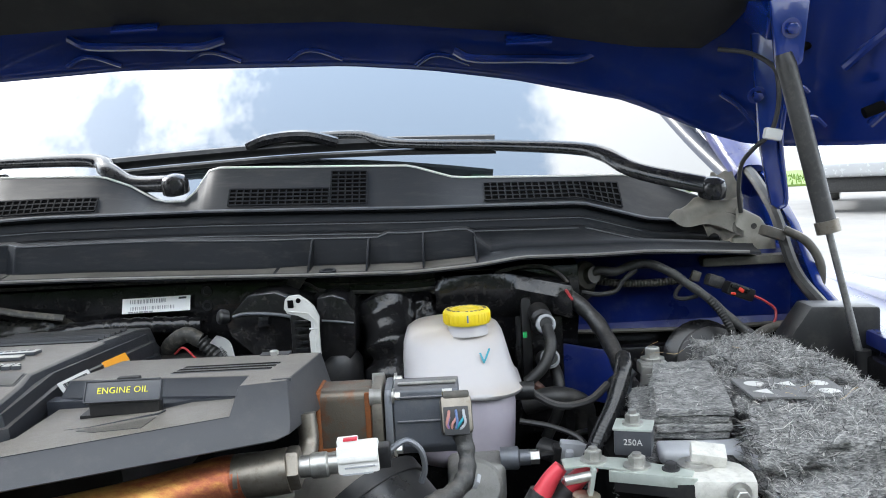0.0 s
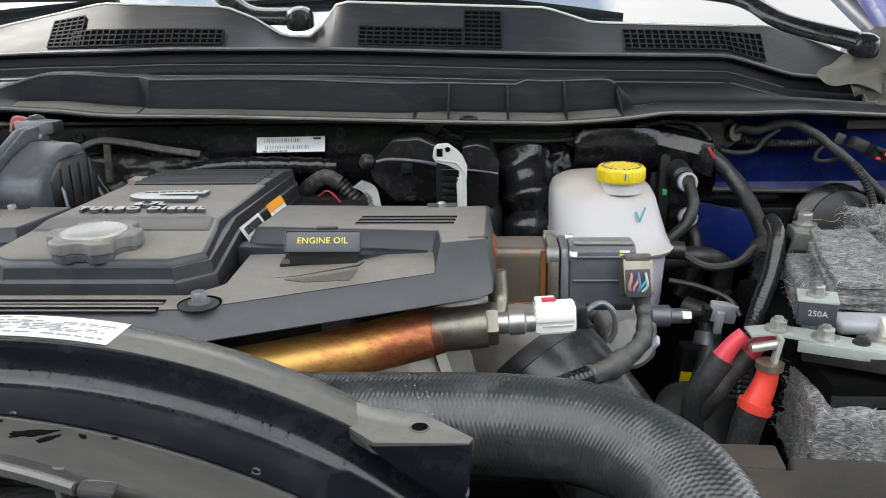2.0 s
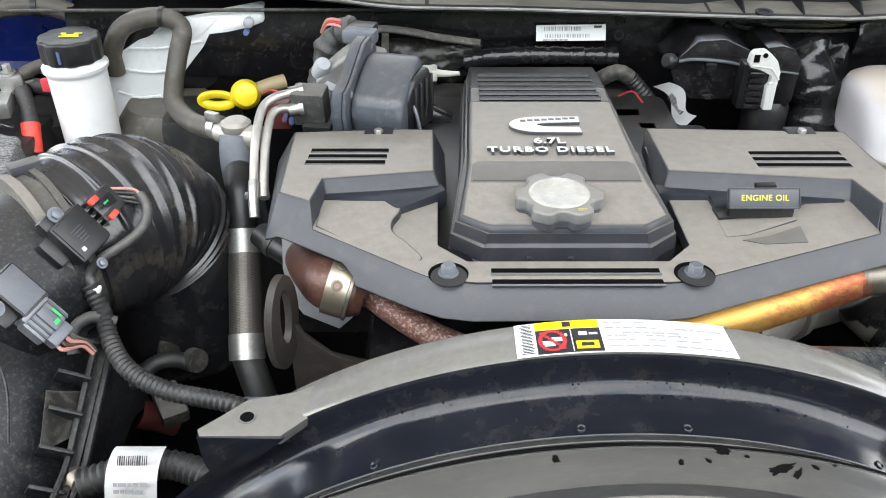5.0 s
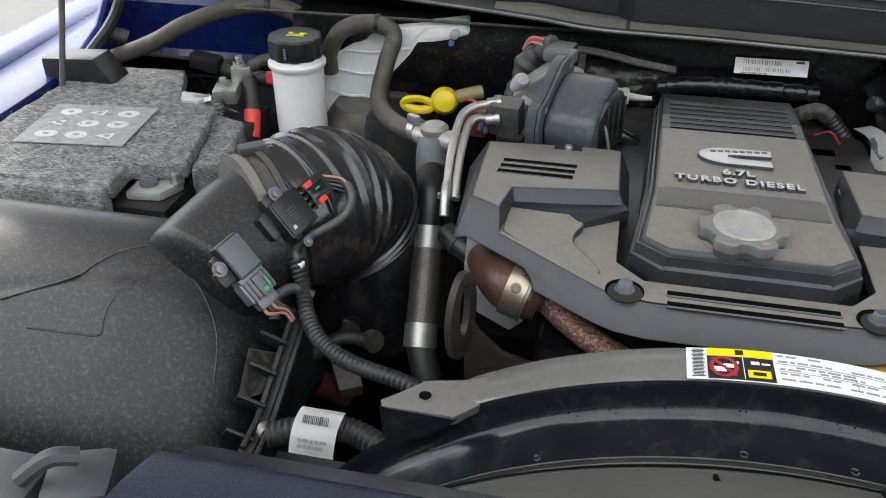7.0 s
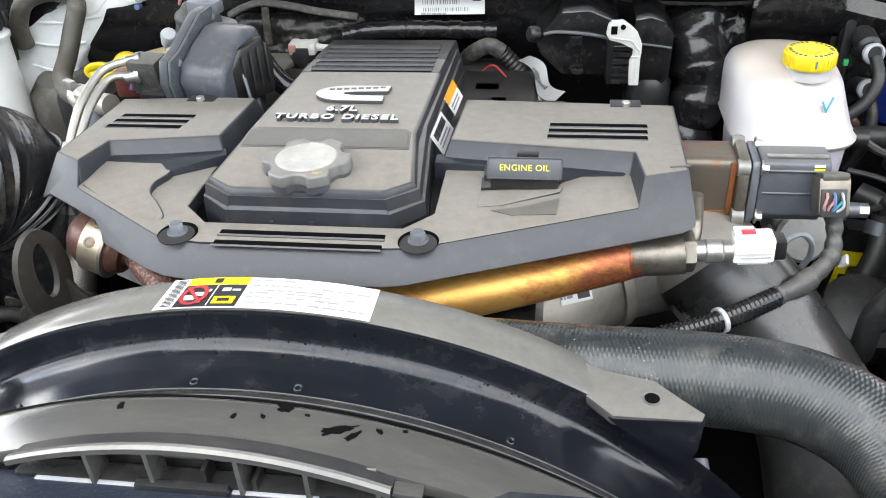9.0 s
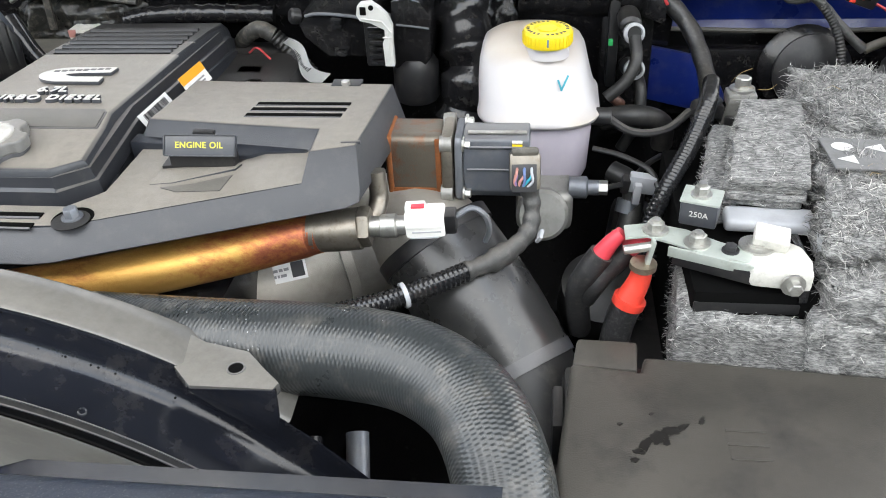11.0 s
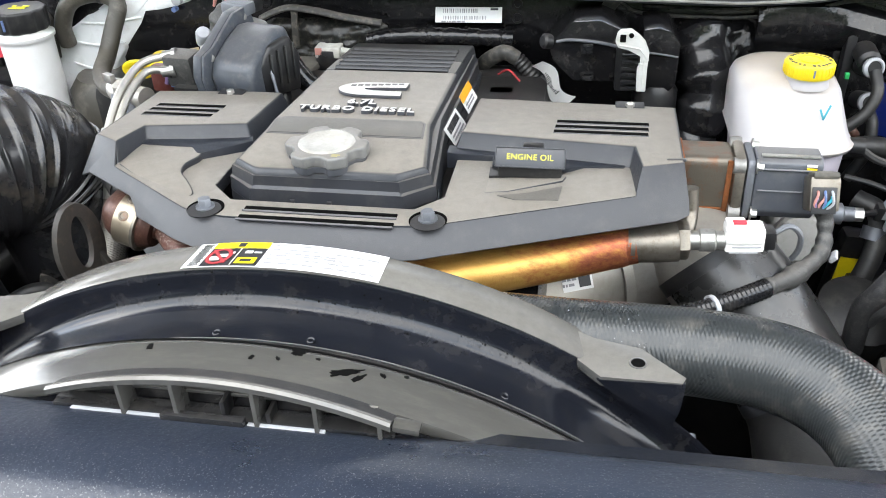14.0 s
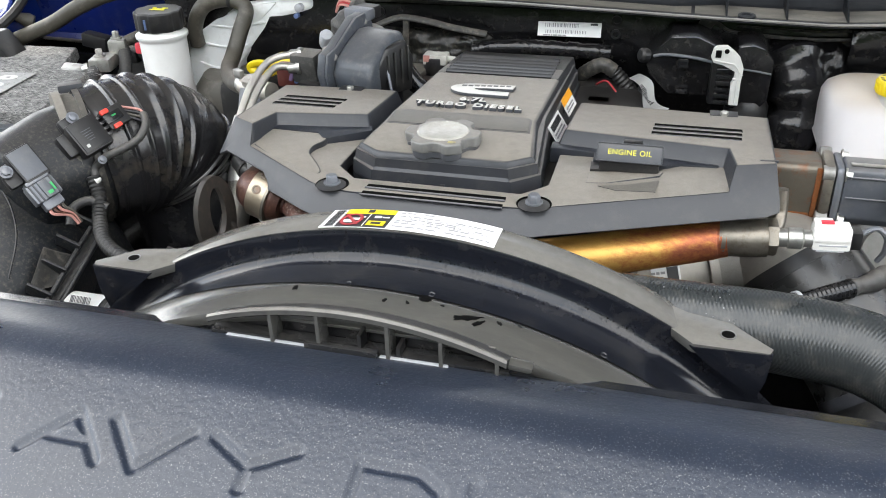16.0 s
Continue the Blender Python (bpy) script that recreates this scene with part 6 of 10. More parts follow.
# added near-black strip that paints the shade of the gap behind the plate
part("gap_shade", arch([(0.4032, 0.4590), (0.4032, 0.4616), (0.4048, 0.4616), (0.4048, 0.4590)], -58, 58), "void", seal, "near-black strip for the shaded gap")
guide = thing("radiator_guide", (XC, 0.34, 1.15), "black plastic radiator guide with a row of open cells", "radiator guide")


def guide_z(x):
    return 1.2265 - 1.55 * (x + 0.468) ** 2


GX = np.linspace(-0.580, -0.347, 30)
part("rim", sweep_x(GX, lambda x: [(0.349, guide_z(x) - 0.004), (0.349, guide_z(x)), (0.3515, guide_z(x) + 0.001), (0.3545, guide_z(x)), (0.3545, guide_z(x) - 0.006), (0.351, guide_z(x) - 0.006)]), "shroud_top", guide, "worn grey rim")
part("rear_wall", sweep_x(GX, lambda x: [(0.366, 1.16), (0.366, guide_z(x) - 0.007), (0.369, guide_z(x) - 0.007), (0.369, 1.16)]), "fire", guide)
part("roof", sweep_x(GX, lambda x: [(0.3535, guide_z(x) - 0.004), (0.3535, guide_z(x) - 0.001), (0.368, guide_z(x) - 0.006), (0.368, guide_z(x) - 0.009)]), "black", guide)
for x in (-0.527, -0.489, -0.435, -0.395, -0.354):
    part("cell_wall", plate_yz([(0.3495, guide_z(x) - 0.0005), (0.3495, 1.180), (0.366, 1.180), (0.366, guide_z(x) - 0.006)], x - 0.0015, x + 0.0015, 0.0004), "shroud_top", guide)
part("short_rib", box((-0.458, 0.360, 1.196), (0.003, 0.014, 0.022), 0.0005), "black", guide)
part("short_rib", box((-0.428, 0.360, 1.192), (0.003, 0.014, 0.018), 0.0005), "black", guide)
part("tray", box((-0.463, 0.3595, 1.1915), (0.235, 0.013, 0.004), 0.001), "gloss", guide)
part("mid_rail", box((-0.463, 0.3655, 1.2035), (0.21, 0.002, 0.002), 0.0005), "shroud_top", guide)
part("front_bar", box((-0.4715, 0.3500, 1.1945), (0.057, 0.006, 0.006), 0.001), "gloss", guide)
for x0, x1 in ((-0.566, -0.501), (-0.442, -0.390)):
    part("pale_strip", box(((x0 + x1) / 2, 0.3515, 1.1915), (x1 - x0, 0.003, 0.0025), 0.0006), "grey_white", guide)
part("end_ear", box((-0.338, 0.356, 1.199), (0.018, 0.010, 0.005), 0.002, (0, 6, 0)), "seal_top", guide)

# ---- grille panel in the foreground, with sunk words ----
front = thing("grille_panel", (XC, 0.2, 0.9), "textured dark blue-grey panel behind the grille with sunk lettering", "grille panel")
PANEL = [(0.345, 1.150), (0.3595, 1.184), (0.3600, 1.1865), (0.3575, 1.1888), (0.350, 1.1920), (0.335, 1.1975), (0.320, 1.2028), (0.308, 1.2058), (0.298, 1.2073), (0.289, 1.2079), (0.282, 1.2077), (0.277, 1.2069), (0.273, 1.2058), (0.268, 1.2042), (0.262, 1.2022), (0.16, 1.1690), (0.10, 1.140), (0.07, 1.09), (0.06, 1.00), (0.20, 1.00)]

# strokes of the sunk words: letter, middle x; each stroke in the letter's own box
STROKES = {"H": ((-1, 0, -1, 1), (1, 0, 1, 1), (-1, 0.5, 1, 0.5)), "E": ((-0.8, 0, -0.8, 1), (-0.8, 1, 0.8, 1), (-0.8, 0.5, 0.6, 0.5), (-0.8, 0, 0.8, 0)), "A": ((-1, 0, 0, 1), (0, 1, 1, 0), (-0.55, 0.4, 0.55, 0.4)), "V": ((-1, 1, 0, 0), (0, 0, 1, 1)), "Y": ((-1, 1, 0, 0.5), (1, 1, 0, 0.5), (0, 0.5, 0, 0)), "D": ((-0.9, 0, -0.9, 1), (-0.9, 1, 0.4, 1), (0.4, 1, 0.95, 0.7), (0.95, 0.7, 0.95, 0.3), (0.95, 0.3, 0.4, 0), (0.4, 0, -0.9, 0)), "U": ((-0.9, 1, -0.9, 0.25), (-0.9, 0.25, -0.4, 0), (-0.4, 0, 0.4, 0), (0.4, 0, 0.9, 0.25), (0.9, 0.25, 0.9, 1)), "T": ((-1, 1, 1, 1), (0, 1, 0, 0))}
WORDS = list(zip("HEAVYDUTY", (-0.785, -0.708, -0.6160, -0.5600, -0.4865, -0.3900, -0.318, -0.250, -0.182)))


def groove(x, y):
    """Depth of the sunk words at a place on the panel."""
    best = 1.0
    for ch, cx in WORDS:
        if abs(x - cx) < 0.036:
            for ax, ay, bx, by in STROKES[ch]:
                p, q = Vector((cx + ax * 0.0285, 0.2125 + ay * 0.0295)), Vector((cx + bx * 0.0285, 0.2125 + by * 0.0295))
                d = q - p
                k = max(0.0, min(1.0, (Vector((x, y)) - p).dot(d) / d.dot(d)))
                best = min(best, (Vector((x, y)) - p - d * k).length)
    k = max(0.0, min(1.0, (0.0046 - best) / 0.0030))
    return 0.0024 * k * k * (3 - 2 * k)


def panel_mesh():
    fine = []
    for (y0, z0), (y1, z1) in zip(PANEL, PANEL[1:]):
        n = 60 if y0 == 0.262 else 1
        fine += [(y0 + (y1 - y0) * k / n, z0 + (z1 - z0) * k / n) for k in range(n)]
    fine.append(PANEL[-1])
    return sweep_x(np.linspace(-0.905, 0.02, 520), lambda x: [(y, z - (groove(x, y) if 0.195 < y < 0.255 else 0.0)) for y, z in fine])


part("panel", panel_mesh(), "front", front, "textured blue-grey panel with sunk words and pale specks", sharp=60)
part("rear_flange", sweep_x(np.linspace(-0.89, 0.0, 20), lambda x: [(0.378, 1.176), (0.378, 1.179), (0.359, 1.185), (0.359, 1.180)]), "shroud", front)
# ---- radiator hose ----
hose = thing("radiator_hose", (-0.1, 0.52, 0.95), "thick woven-pattern rubber hose bending down beside the shroud", "hose")
part("hose", tube([(-0.34, 0.550, 1.128), (-0.24, 0.540, 1.133), (-0.14, 0.535, 1.135), (-0.075, 0.525, 1.132), (-0.030, 0.498, 1.122), (-0.006, 0.455, 1.105), (0.002, 0.41, 1.075), (0.002, 0.36, 1.02), (0.0, 0.33, 0.94)], 0.0355, 36, 10), "braid", hose, sharp=80)
rnd = random.Random(31)
dots = []
for _ in range(150):
    x, a = min(-0.095, rnd.gauss(-0.175, 0.06)), rnd.gauss(1.5, 0.7)
    p = Vector((x, 0.5375 - 0.0357 * math.sin(a - 0.3), 1.134 + 0.0357 * math.cos(a - 0.3)))
    dots.append(lathe([(rnd.uniform(0.00025, 0.0007), 0), (0.0003, 0.0003)], p, p - Vector((x, 0.5375, 1.134)), 5))
part("paint_flecks", join(*dots), "grey_white", hose, kind="stuff")

# ---- crossover pipe with temperature sensor ----
pipe = thing("crossover_pipe", (-0.35, 0.64, 1.08), "gold and copper heat-tinted steel crossover pipe", "exhaust pipe")
part("pipe", tube([(-0.184, 0.693, 1.139), (-0.205, 0.692, 1.135), (-0.27, 0.672, 1.126), (-0.337, 0.647, 1.122), (-0.405, 0.628, 1.117), (-0.47, 0.618, 1.110)], 0.0225, 28, 10, lambda s: 0.88 + 0.12 * min(1.0, s / 0.018)), "copper", pipe, sharp=80)
part("end_sleeve", tube([(-0.192, 0.693, 1.139), (-0.165, 0.693, 1.141), (-0.146, 0.694, 1.143)], 0.0195, 28, 4), "sleeve", pipe, "brushed steel end sleeve")
part("weld", tube([(-0.190, 0.693, 1.139), (-0.186, 0.693, 1.139)], 0.0203, 24, 0), "sleeve", pipe)
egt = thing("temperature_sensor", (-0.11, 0.695, 1.13), "steel temperature sensor with a white plug", "sensor")
part("hex_nut", lathe([(0.0175, 0), (0.019, 0.002), (0.019, 0.009), (0.0175, 0.011)], (-0.147, 0.694, 1.1445), (1, 0.03, 0.05), 6), "sleeve", egt)
part("shank", lathe([(0.0095, 0), (0.0095, 0.010), (0.011, 0.011), (0.011, 0.024), (0.009, 0.026), (0.009, 0.034)], (-0.137, 0.694, 1.145), (1, 0.03, 0.05), 20), "steel", egt)
part("plug", box((-0.086, 0.697, 1.151), (0.036, 0.022, 0.024), 0.003, (0, -3, 2)), "white", egt, "white plug body")
part("plug_rib", box((-0.086, 0.6855, 1.153), (0.034, 0.003, 0.006), 0.001, (0, -3, 2)), "white", egt)
part("plug_latch", box((-0.095, 0.698, 1.1645), (0.018, 0.012, 0.006), 0.0015, (0, -3, 2)), "white", egt)
part("red_tab", box((-0.092, 0.694, 1.1675), (0.012, 0.006, 0.002), 0.0005, (0, -3, 2)), "pink", egt)
for k, dz in enumerate((-0.006, 0.0, 0.007)):
    part("plug_groove", box((-0.086 + 0.002 * k, 0.6857, 1.1495 + dz - 0.004), (0.026, 0.0006, 0.0014), 0, (0, -3, 2)), "grey_white", egt)
part("plug_end", box((-0.064, 0.698, 1.151), (0.012, 0.018, 0.019), 0.002, (0, -3, 2)), "black", egt)
part("wire", tube([(-0.060, 0.70, 1.153), (-0.045, 0.705, 1.160), (-0.033, 0.708, 1.150), (-0.030, 0.712, 1.132), (-0.034, 0.715, 1.118)], 0.0028, 8, 8), "alu_dark", egt)

# ---- cast air pipes below ----
duct = thing("cast_air_pipe", (-0.2, 0.72, 0.95), "dull cast aluminium air pipe under the crossover pipe", "air pipe")
part("elbow", tube([(-0.34, 0.735, 0.955), (-0.29, 0.772, 1.005), (-0.245, 0.808, 1.024), (-0.20, 0.832, 1.032), (-0.15, 0.840, 1.045)], 0.066, 28, 8, lambda s: 0.92 + 0.08 * min(1, s / 0.1)), "alu", duct, sharp=60)
part("joint", tube([(-0.214, 0.825, 1.0295), (-0.204, 0.830, 1.0310)], 0.0705, 28, 0), "alu", duct, "joint bead")
part("outlet", tube([(-0.205, 0.830, 1.031), (-0.150, 0.838, 1.050), (-0.112, 0.818, 1.060), (-0.074, 0.769, 1.044)], 0.0610, 28, 8), "alu", duct, sharp=80)
QM = plane_m((-0.2385, 0.7435, 1.0570), (0.93, 0.36, 0.05), (-0.32, 0.45, 0.76))
qr = part("code_label", card(QM, 0.034, 0.022, thick=0.0006), "paper", duct, "small white label with a plain printed block")
part("printed_block", card(QM, 0.013, 0.016, 0.008, 0, 0.0007), "ink", qr)
part("small_print", text_bars(QM, 0.014, 2, 0.006, -0.010, 0.002, 0.0007, 3), "greyink", qr, kind="stuff")
clampduct = thing("boost_tube", (-0.02, 0.72, 0.9), "glossy black rubber air boot with a hose clamp", "air pipe")
part("tube", tube([(-0.092, 0.7885, 1.066), (-0.055, 0.755, 1.027), (-0.021, 0.722, 0.989), (-0.004, 0.703, 0.968)], 0.0625, 40, 6, lambda s: 1.0 + 0.03 * math.exp(-((s - 0.075) / 0.04) ** 2)), "boot_black", clampduct, "glossy black rubber boot", sharp=80)
part("rim_clamp", tube([(-0.096, 0.792, 1.070), (-0.087, 0.784, 1.0605)], 0.0655, 40, 0), "black", clampduct)
part("clamp", tube([(-0.0075, 0.707, 0.972), (-0.0005, 0.699, 0.9635)], 0.0632, 40, 0), "skirt", clampduct, "steel hose clamp")
part("sleeve", tube([(-0.008, 0.709, 0.974), (0.010, 0.680, 0.940), (0.02, 0.62, 0.88)], 0.061, 28, 6), "rubber", clampduct)
part("ribbed_boot", tube([(-0.03, 0.47, 0.97), (-0.02, 0.42, 0.96), (0.0, 0.36, 0.92)], 0.07, 28, 6, ribs(0.02, 0.1), 0.003), "black", clampduct)
single("lower_pipe", tube([(-0.175, 0.55, 1.02), (-0.165, 0.50, 0.99), (-0.15, 0.44, 0.94)], 0.012, 12, 6), "silver", "dull metal line under the hose", "pipe")
single("lower_pipe", tube([(-0.135, 0.56, 1.02), (-0.125, 0.50, 0.98), (-0.11, 0.44, 0.93)], 0.010, 12, 6), "alu_dark", "dull metal line under the hose", "pipe")

# ---- exhaust valve actuator beside the reservoir ----
act = thing("egr_valve", (-0.05, 0.83, 1.09), "grey cast valve housing with a rusty flange and plug", "valve")
part("inlet", box((-0.112, 0.833, 1.146), (0.062, 0.050, 0.064), 0.010, (0, 0, 0), 4), "bronze", act, "heat-stained cast inlet")
part("rust_edge", box((-0.1375, 0.833, 1.146), (0.007, 0.0515, 0.0655), 0.010, (0, 0, 0), 3), "rust_run", act)
part("rust_edge", box((-0.113, 0.8105, 1.1165), (0.046, 0.008, 0.009), 0.003), "rust_run", act)
part("rust_edge", box((-0.0875, 0.8085, 1.146), (0.006, 0.004, 0.060), 0.0015), "rust_run", act)
part("flange", plate_yz([(0.806, 1.180), (0.858, 1.184), (0.862, 1.114), (0.80, 1.108), (0.797, 1.116), (0.802, 1.172)], -0.084, -0.072, 0.004), "sleeve", act, "stained cast flange")
part("housing_plate", plate_yz([(0.808, 1.178), (0.852, 1.180), (0.855, 1.114), (0.803, 1.110), (0.799, 1.117), (0.804, 1.171)], -0.071, -0.062, 0.004), "alu_dark", act)
part("housing", plate_yz([(0.806, 1.176), (0.815, 1.181), (0.838, 1.181), (0.850, 1.170), (0.850, 1.122), (0.835, 1.108), (0.812, 1.110), (0.804, 1.120), (0.802, 1.150)], -0.062, 0.004, 0.003, 3), "skirt_dark", act, "grey plastic motor housing")
part("housing_edge", box((-0.028, 0.8140, 1.1815), (0.058, 0.006, 0.002), 0.0008), "steel", act)
for z in (1.170, 1.146):
    part("housing_rib", tube([(-0.058, 0.8035 if z > 1.15 else 0.8020, z), (0.0, 0.8035 if z > 1.15 else 0.8020, z)], 0.0013, 6, 0), "skirt_dark", act)
for y, z in ((0.808, 1.171), (0.802, 1.119), (0.850, 1.176), (0.850, 1.119)):
    part("flange_bolt", bolt((-0.0620, y, z), (1, -0.1, 0), 0.0048, 0.006), "steel", act)
    part("bolt_boss", lathe([(0.0085, 0), (0.0085, 0.012)], (-0.085, y, z), (1, 0, 0), 14), "alu_mid", act)
part("paint_mark", box((-0.008, 0.8040, 1.1715), (0.010, 0.001, 0.003), 0), "yellow", act)
part("paint_mark", box((-0.008, 0.8048, 1.1755), (0.010, 0.001, 0.0025), 0), "white", act)
plug = part("plug", box((0.000, 0.783, 1.156), (0.030, 0.024, 0.036), 0.004, (-24, 0, 4)), "sleeve", act, "brown plug with coloured wires")
for k, mt in enumerate(("wire_pink", "wire_blue", "grey_white", "wire_violet", "wire_pink", "teal")):
    x = -0.009 + (k % 3) * 0.007
    y = 0.772 + (k // 3) * 0.004
    part("wire", tube([(x + 0.002, 0.776, 1.164 - 0.004 * (k // 3)), (x + 0.002, 0.7685, 1.162 - 0.004 * (k // 3)), (x + 0.003 * math.sin(k), 0.7660, 1.152), (-0.004, 0.768, 1.142)], 0.0014, 6, 5), mt, plug)
har = thing("sensor_harness", (-0.05, 0.72, 1.0), "taped wire harness looping below the valve plug", "wire harness")
part("plug_mouth", box((0.0, 0.7705, 1.1545), (0.024, 0.004, 0.027), 0.001, (-24, 0, 4)), "ink", har)
part("plug_collar", box((0.0, 0.788, 1.174), (0.026, 0.020, 0.008), 0.003, (-24, 0, 4)), "hose_grey", har)
HP = [(0.004, 0.779, 1.142), (0.008, 0.772, 1.122), (0.004, 0.756, 1.101), (-0.022, 0.733, 1.088), (-0.053, 0.708, 1.087), (-0.080, 0.690, 1.085), (-0.109, 0.674, 1.082), (-0.137, 0.660, 1.081), (-0.165, 0.648, 1.080)]
part("loom", tube(HP[:5], 0.0092, 16, 14, lambda s: 1 + 0.07 * math.sin(420 * s) + 0.08 * math.sin(150 * s + 1) + 0.25 * math.exp(-((s - 0.085) / 0.02) ** 2), flat=0.85), "old_tape", har, "silvery grey taped bundle", sharp=180)
part("corrugated_sleeve", conduit(HP[4:], 0.0105), "gloss", har)
part("white_tie", tube([Vector(HP[6]).lerp(Vector(HP[5]), 0.0), Vector(HP[6]).lerp(Vector(HP[5]), 0.13)], 0.0124, 18, 0), "grey_white", har)
part("tape_tail", box(Vector(HP[2]) + Vector((0.012, -0.004, 0.0)), (0.004, 0.012, 0.010), 0.0015, (20, 30, 0)), "grey_white", har, "loose silvery tape tail")

# ---- fluid reservoir ----
res = thing("fluid_reservoir", (0.008, 1.0, 1.03), "milky white fluid reservoir with a yellow screw cap", "reservoir")


def rounded_ring(cx, cy, w, d, r, n=6):
    pts = []
    for qx, qy, s in ((1, 1, 0), (-1, 1, 90), (-1, -1, 180), (1, -1, 270)):
        for k in range(n + 1):
            a = radians(s + 90 * k / n)
            pts.append((cx + qx * (w / 2 - r) + r * math.cos(a), cy + qy * (d / 2 - r) + r * math.sin(a)))
    return pts


def stacked(levels):
    """A body of rounded rectangles: (z, cx, cy, w, d, r) from below up."""
    bm = bmesh.new()
    rings = [[bm.verts.new((x, y, z)) for x, y in rounded_ring(cx, cy, w, d, r)] for z, cx, cy, w, d, r in levels]
    n = len(rings[0])
    for a, b in zip(rings, rings[1:]):
        for j in range(n):
            bm.faces.new((a[j], a[(j + 1) % n], b[(j + 1) % n], b[j]))
    bm.faces.new(rings[0][::-1])
    bm.faces.new(rings[-1])
    return bm


RX = 0.010
part("lower_tank", stacked([(1.035, RX, 1.015, 0.090, 0.100, 0.03), (1.040, RX, 1.015, 0.108, 0.125, 0.035), (1.055, RX, 1.017, 0.120, 0.140, 0.038), (1.122, RX, 1.022, 0.128, 0.152, 0.040), (1.1235, RX, 1.022, 0.126, 0.150, 0.040)]), "filled_tank", res, "fluid-filled lower half", sharp=70)
part("upper_tank", stacked([(1.121, RX, 1.024, 0.124, 0.150, 0.040), (1.1225, RX, 1.024, 0.142, 0.168, 0.046), (1.1270, RX, 1.024, 0.145, 0.171, 0.047), (1.1300, RX - 0.001, 1.025, 0.140, 0.166, 0.046), (1.140, RX - 0.003, 1.029, 0.136, 0.158, 0.045), (1.160, RX - 0.006, 1.036, 0.131, 0.148, 0.044), (1.180, RX - 0.008, 1.043, 0.125, 0.137, 0.043), (1.190, RX - 0.009, 1.046, 0.116, 0.126, 0.043), (1.1965, RX - 0.009, 1.047, 0.099, 0.109, 0.042), (1.1992, RX - 0.009, 1.048, 0.075, 0.085, 0.036), (1.2000, RX - 0.009, 1.048, 0.05, 0.05, 0.024)]), "white_tank", res, sharp=70)
part("neck", lathe([(0.026, 0), (0.024, 0.008), (0.024, 0.014)], (0.019, 1.002, 1.190), (0, 0, 1), 28), "white_tank", res)
rcap = part("cap", lathe([(0.0275, 0), (0.0282, 0.002), (0.0282, 0.0145), (0.0265, 0.017), (0.016, 0.0175), (0.015, 0.0150), (0.011, 0.0150), (0.011, 0.0175), (0.0005, 0.0175)], (0.019, 1.002, 1.2035), (0, 0, 1), 40), "yellow", res, "yellow screw cap with concentric rings")
for k in range(36):
    a = 2 * math.pi * k / 36
    part("grip_rib", box((0.019 + 0.0283 * math.cos(a), 1.002 + 0.0283 * math.sin(a), 1.2115), (0.0014, 0.0018, 0.012), 0.0004, (0, 0, math.degrees(a))), "yellow", rcap)
cap_bars = []
for k in range(26):
    if k % 13 not in (5, 12):
        cap_bars.append(moved(box((0, 0.0225, 0), (0.0030, 0.0036, 0.0006), 0), pose(0.019, 1.002, 1.2207, 0, 0, 360 * k / 26)))
part("printed_ring", join(*cap_bars), "ink", rcap, "ring of small black print", kind="stuff")
KM = plane_m((0.036, 0.9628, 1.168), (1, 0, 0), (0, 0.50, 1))
part("pen_mark", moved(join(box((-0.002, 0, 0), (0.0022, 0.012, 0.0008), 0, (0, 0, 20)), box((0.0035, 0.002, 0), (0.0022, 0.019, 0.0008), 0, (0, 0, -24))), KM), "teal", res, "teal pen tick")
part("cap_mark", box((0.0195, 0.9734, 1.2125), (0.002, 0.0012, 0.009), 0), "wire_blue", res)
pump = thing("brake_master_cylinder", (0.03, 0.93, 0.95), "grey cast hydraulic body below the reservoir", "master cylinder")
part("body", box((0.020, 0.935, 1.035), (0.066, 0.07, 0.05), 0.012, (0, 0, 0), 3), "alu_mid", pump)
part("bore", lathe([(0.030, 0), (0.030, 0.02), (0.026, 0.024)], (0.018, 0.905, 1.034), (0, -0.6, 0.25), 24), "alu_mid", pump)
part("port", lathe([(0.013, 0), (0.013, 0.02), (0.009, 0.022), (0.009, 0.034)], (0.048, 0.92, 1.060), (1, -0.05, 0.02), 16), "alu_dark", pump)
part("port_nut", lathe([(0.0085, 0), (0.0085, 0.012)], (0.080, 0.918, 1.061), (1, -0.05, 0.02), 6), "steel", pump)
part("line", tube([(0.092, 0.917, 1.062), (0.115, 0.93, 1.062), (0.14, 0.96, 1.07), (0.16, 1.0, 1.06)], 0.0035, 8, 6), "black", pump)
part("side_port", lathe([(0.011, 0), (0.011, 0.03)], (0.066, 0.985, 1.12), (1, -0.1, 0), 14), "black", pump)
part("booster", lathe([(0.09, 0), (0.115, 0.02), (0.115, 0.05), (0.08, 0.07)], (-0.02, 1.175, 1.05), (0, -1, 0), 32), "fire", pump)
single("canister", lathe([(0.028, 0), (0.030, 0.004), (0.030, 0.05), (0.024, 0.058)], (-0.065, 1.17, 1.115), (0, -1, -0.12), 24), "alu_dark", "dark round canister behind the valve housing", "canister")

# ---- air conditioning ports and lines on the bulkhead ----
ports = thing("service_ports", (0.13, 1.15, 1.05), "two white-ringed service ports with black lines", "service port")
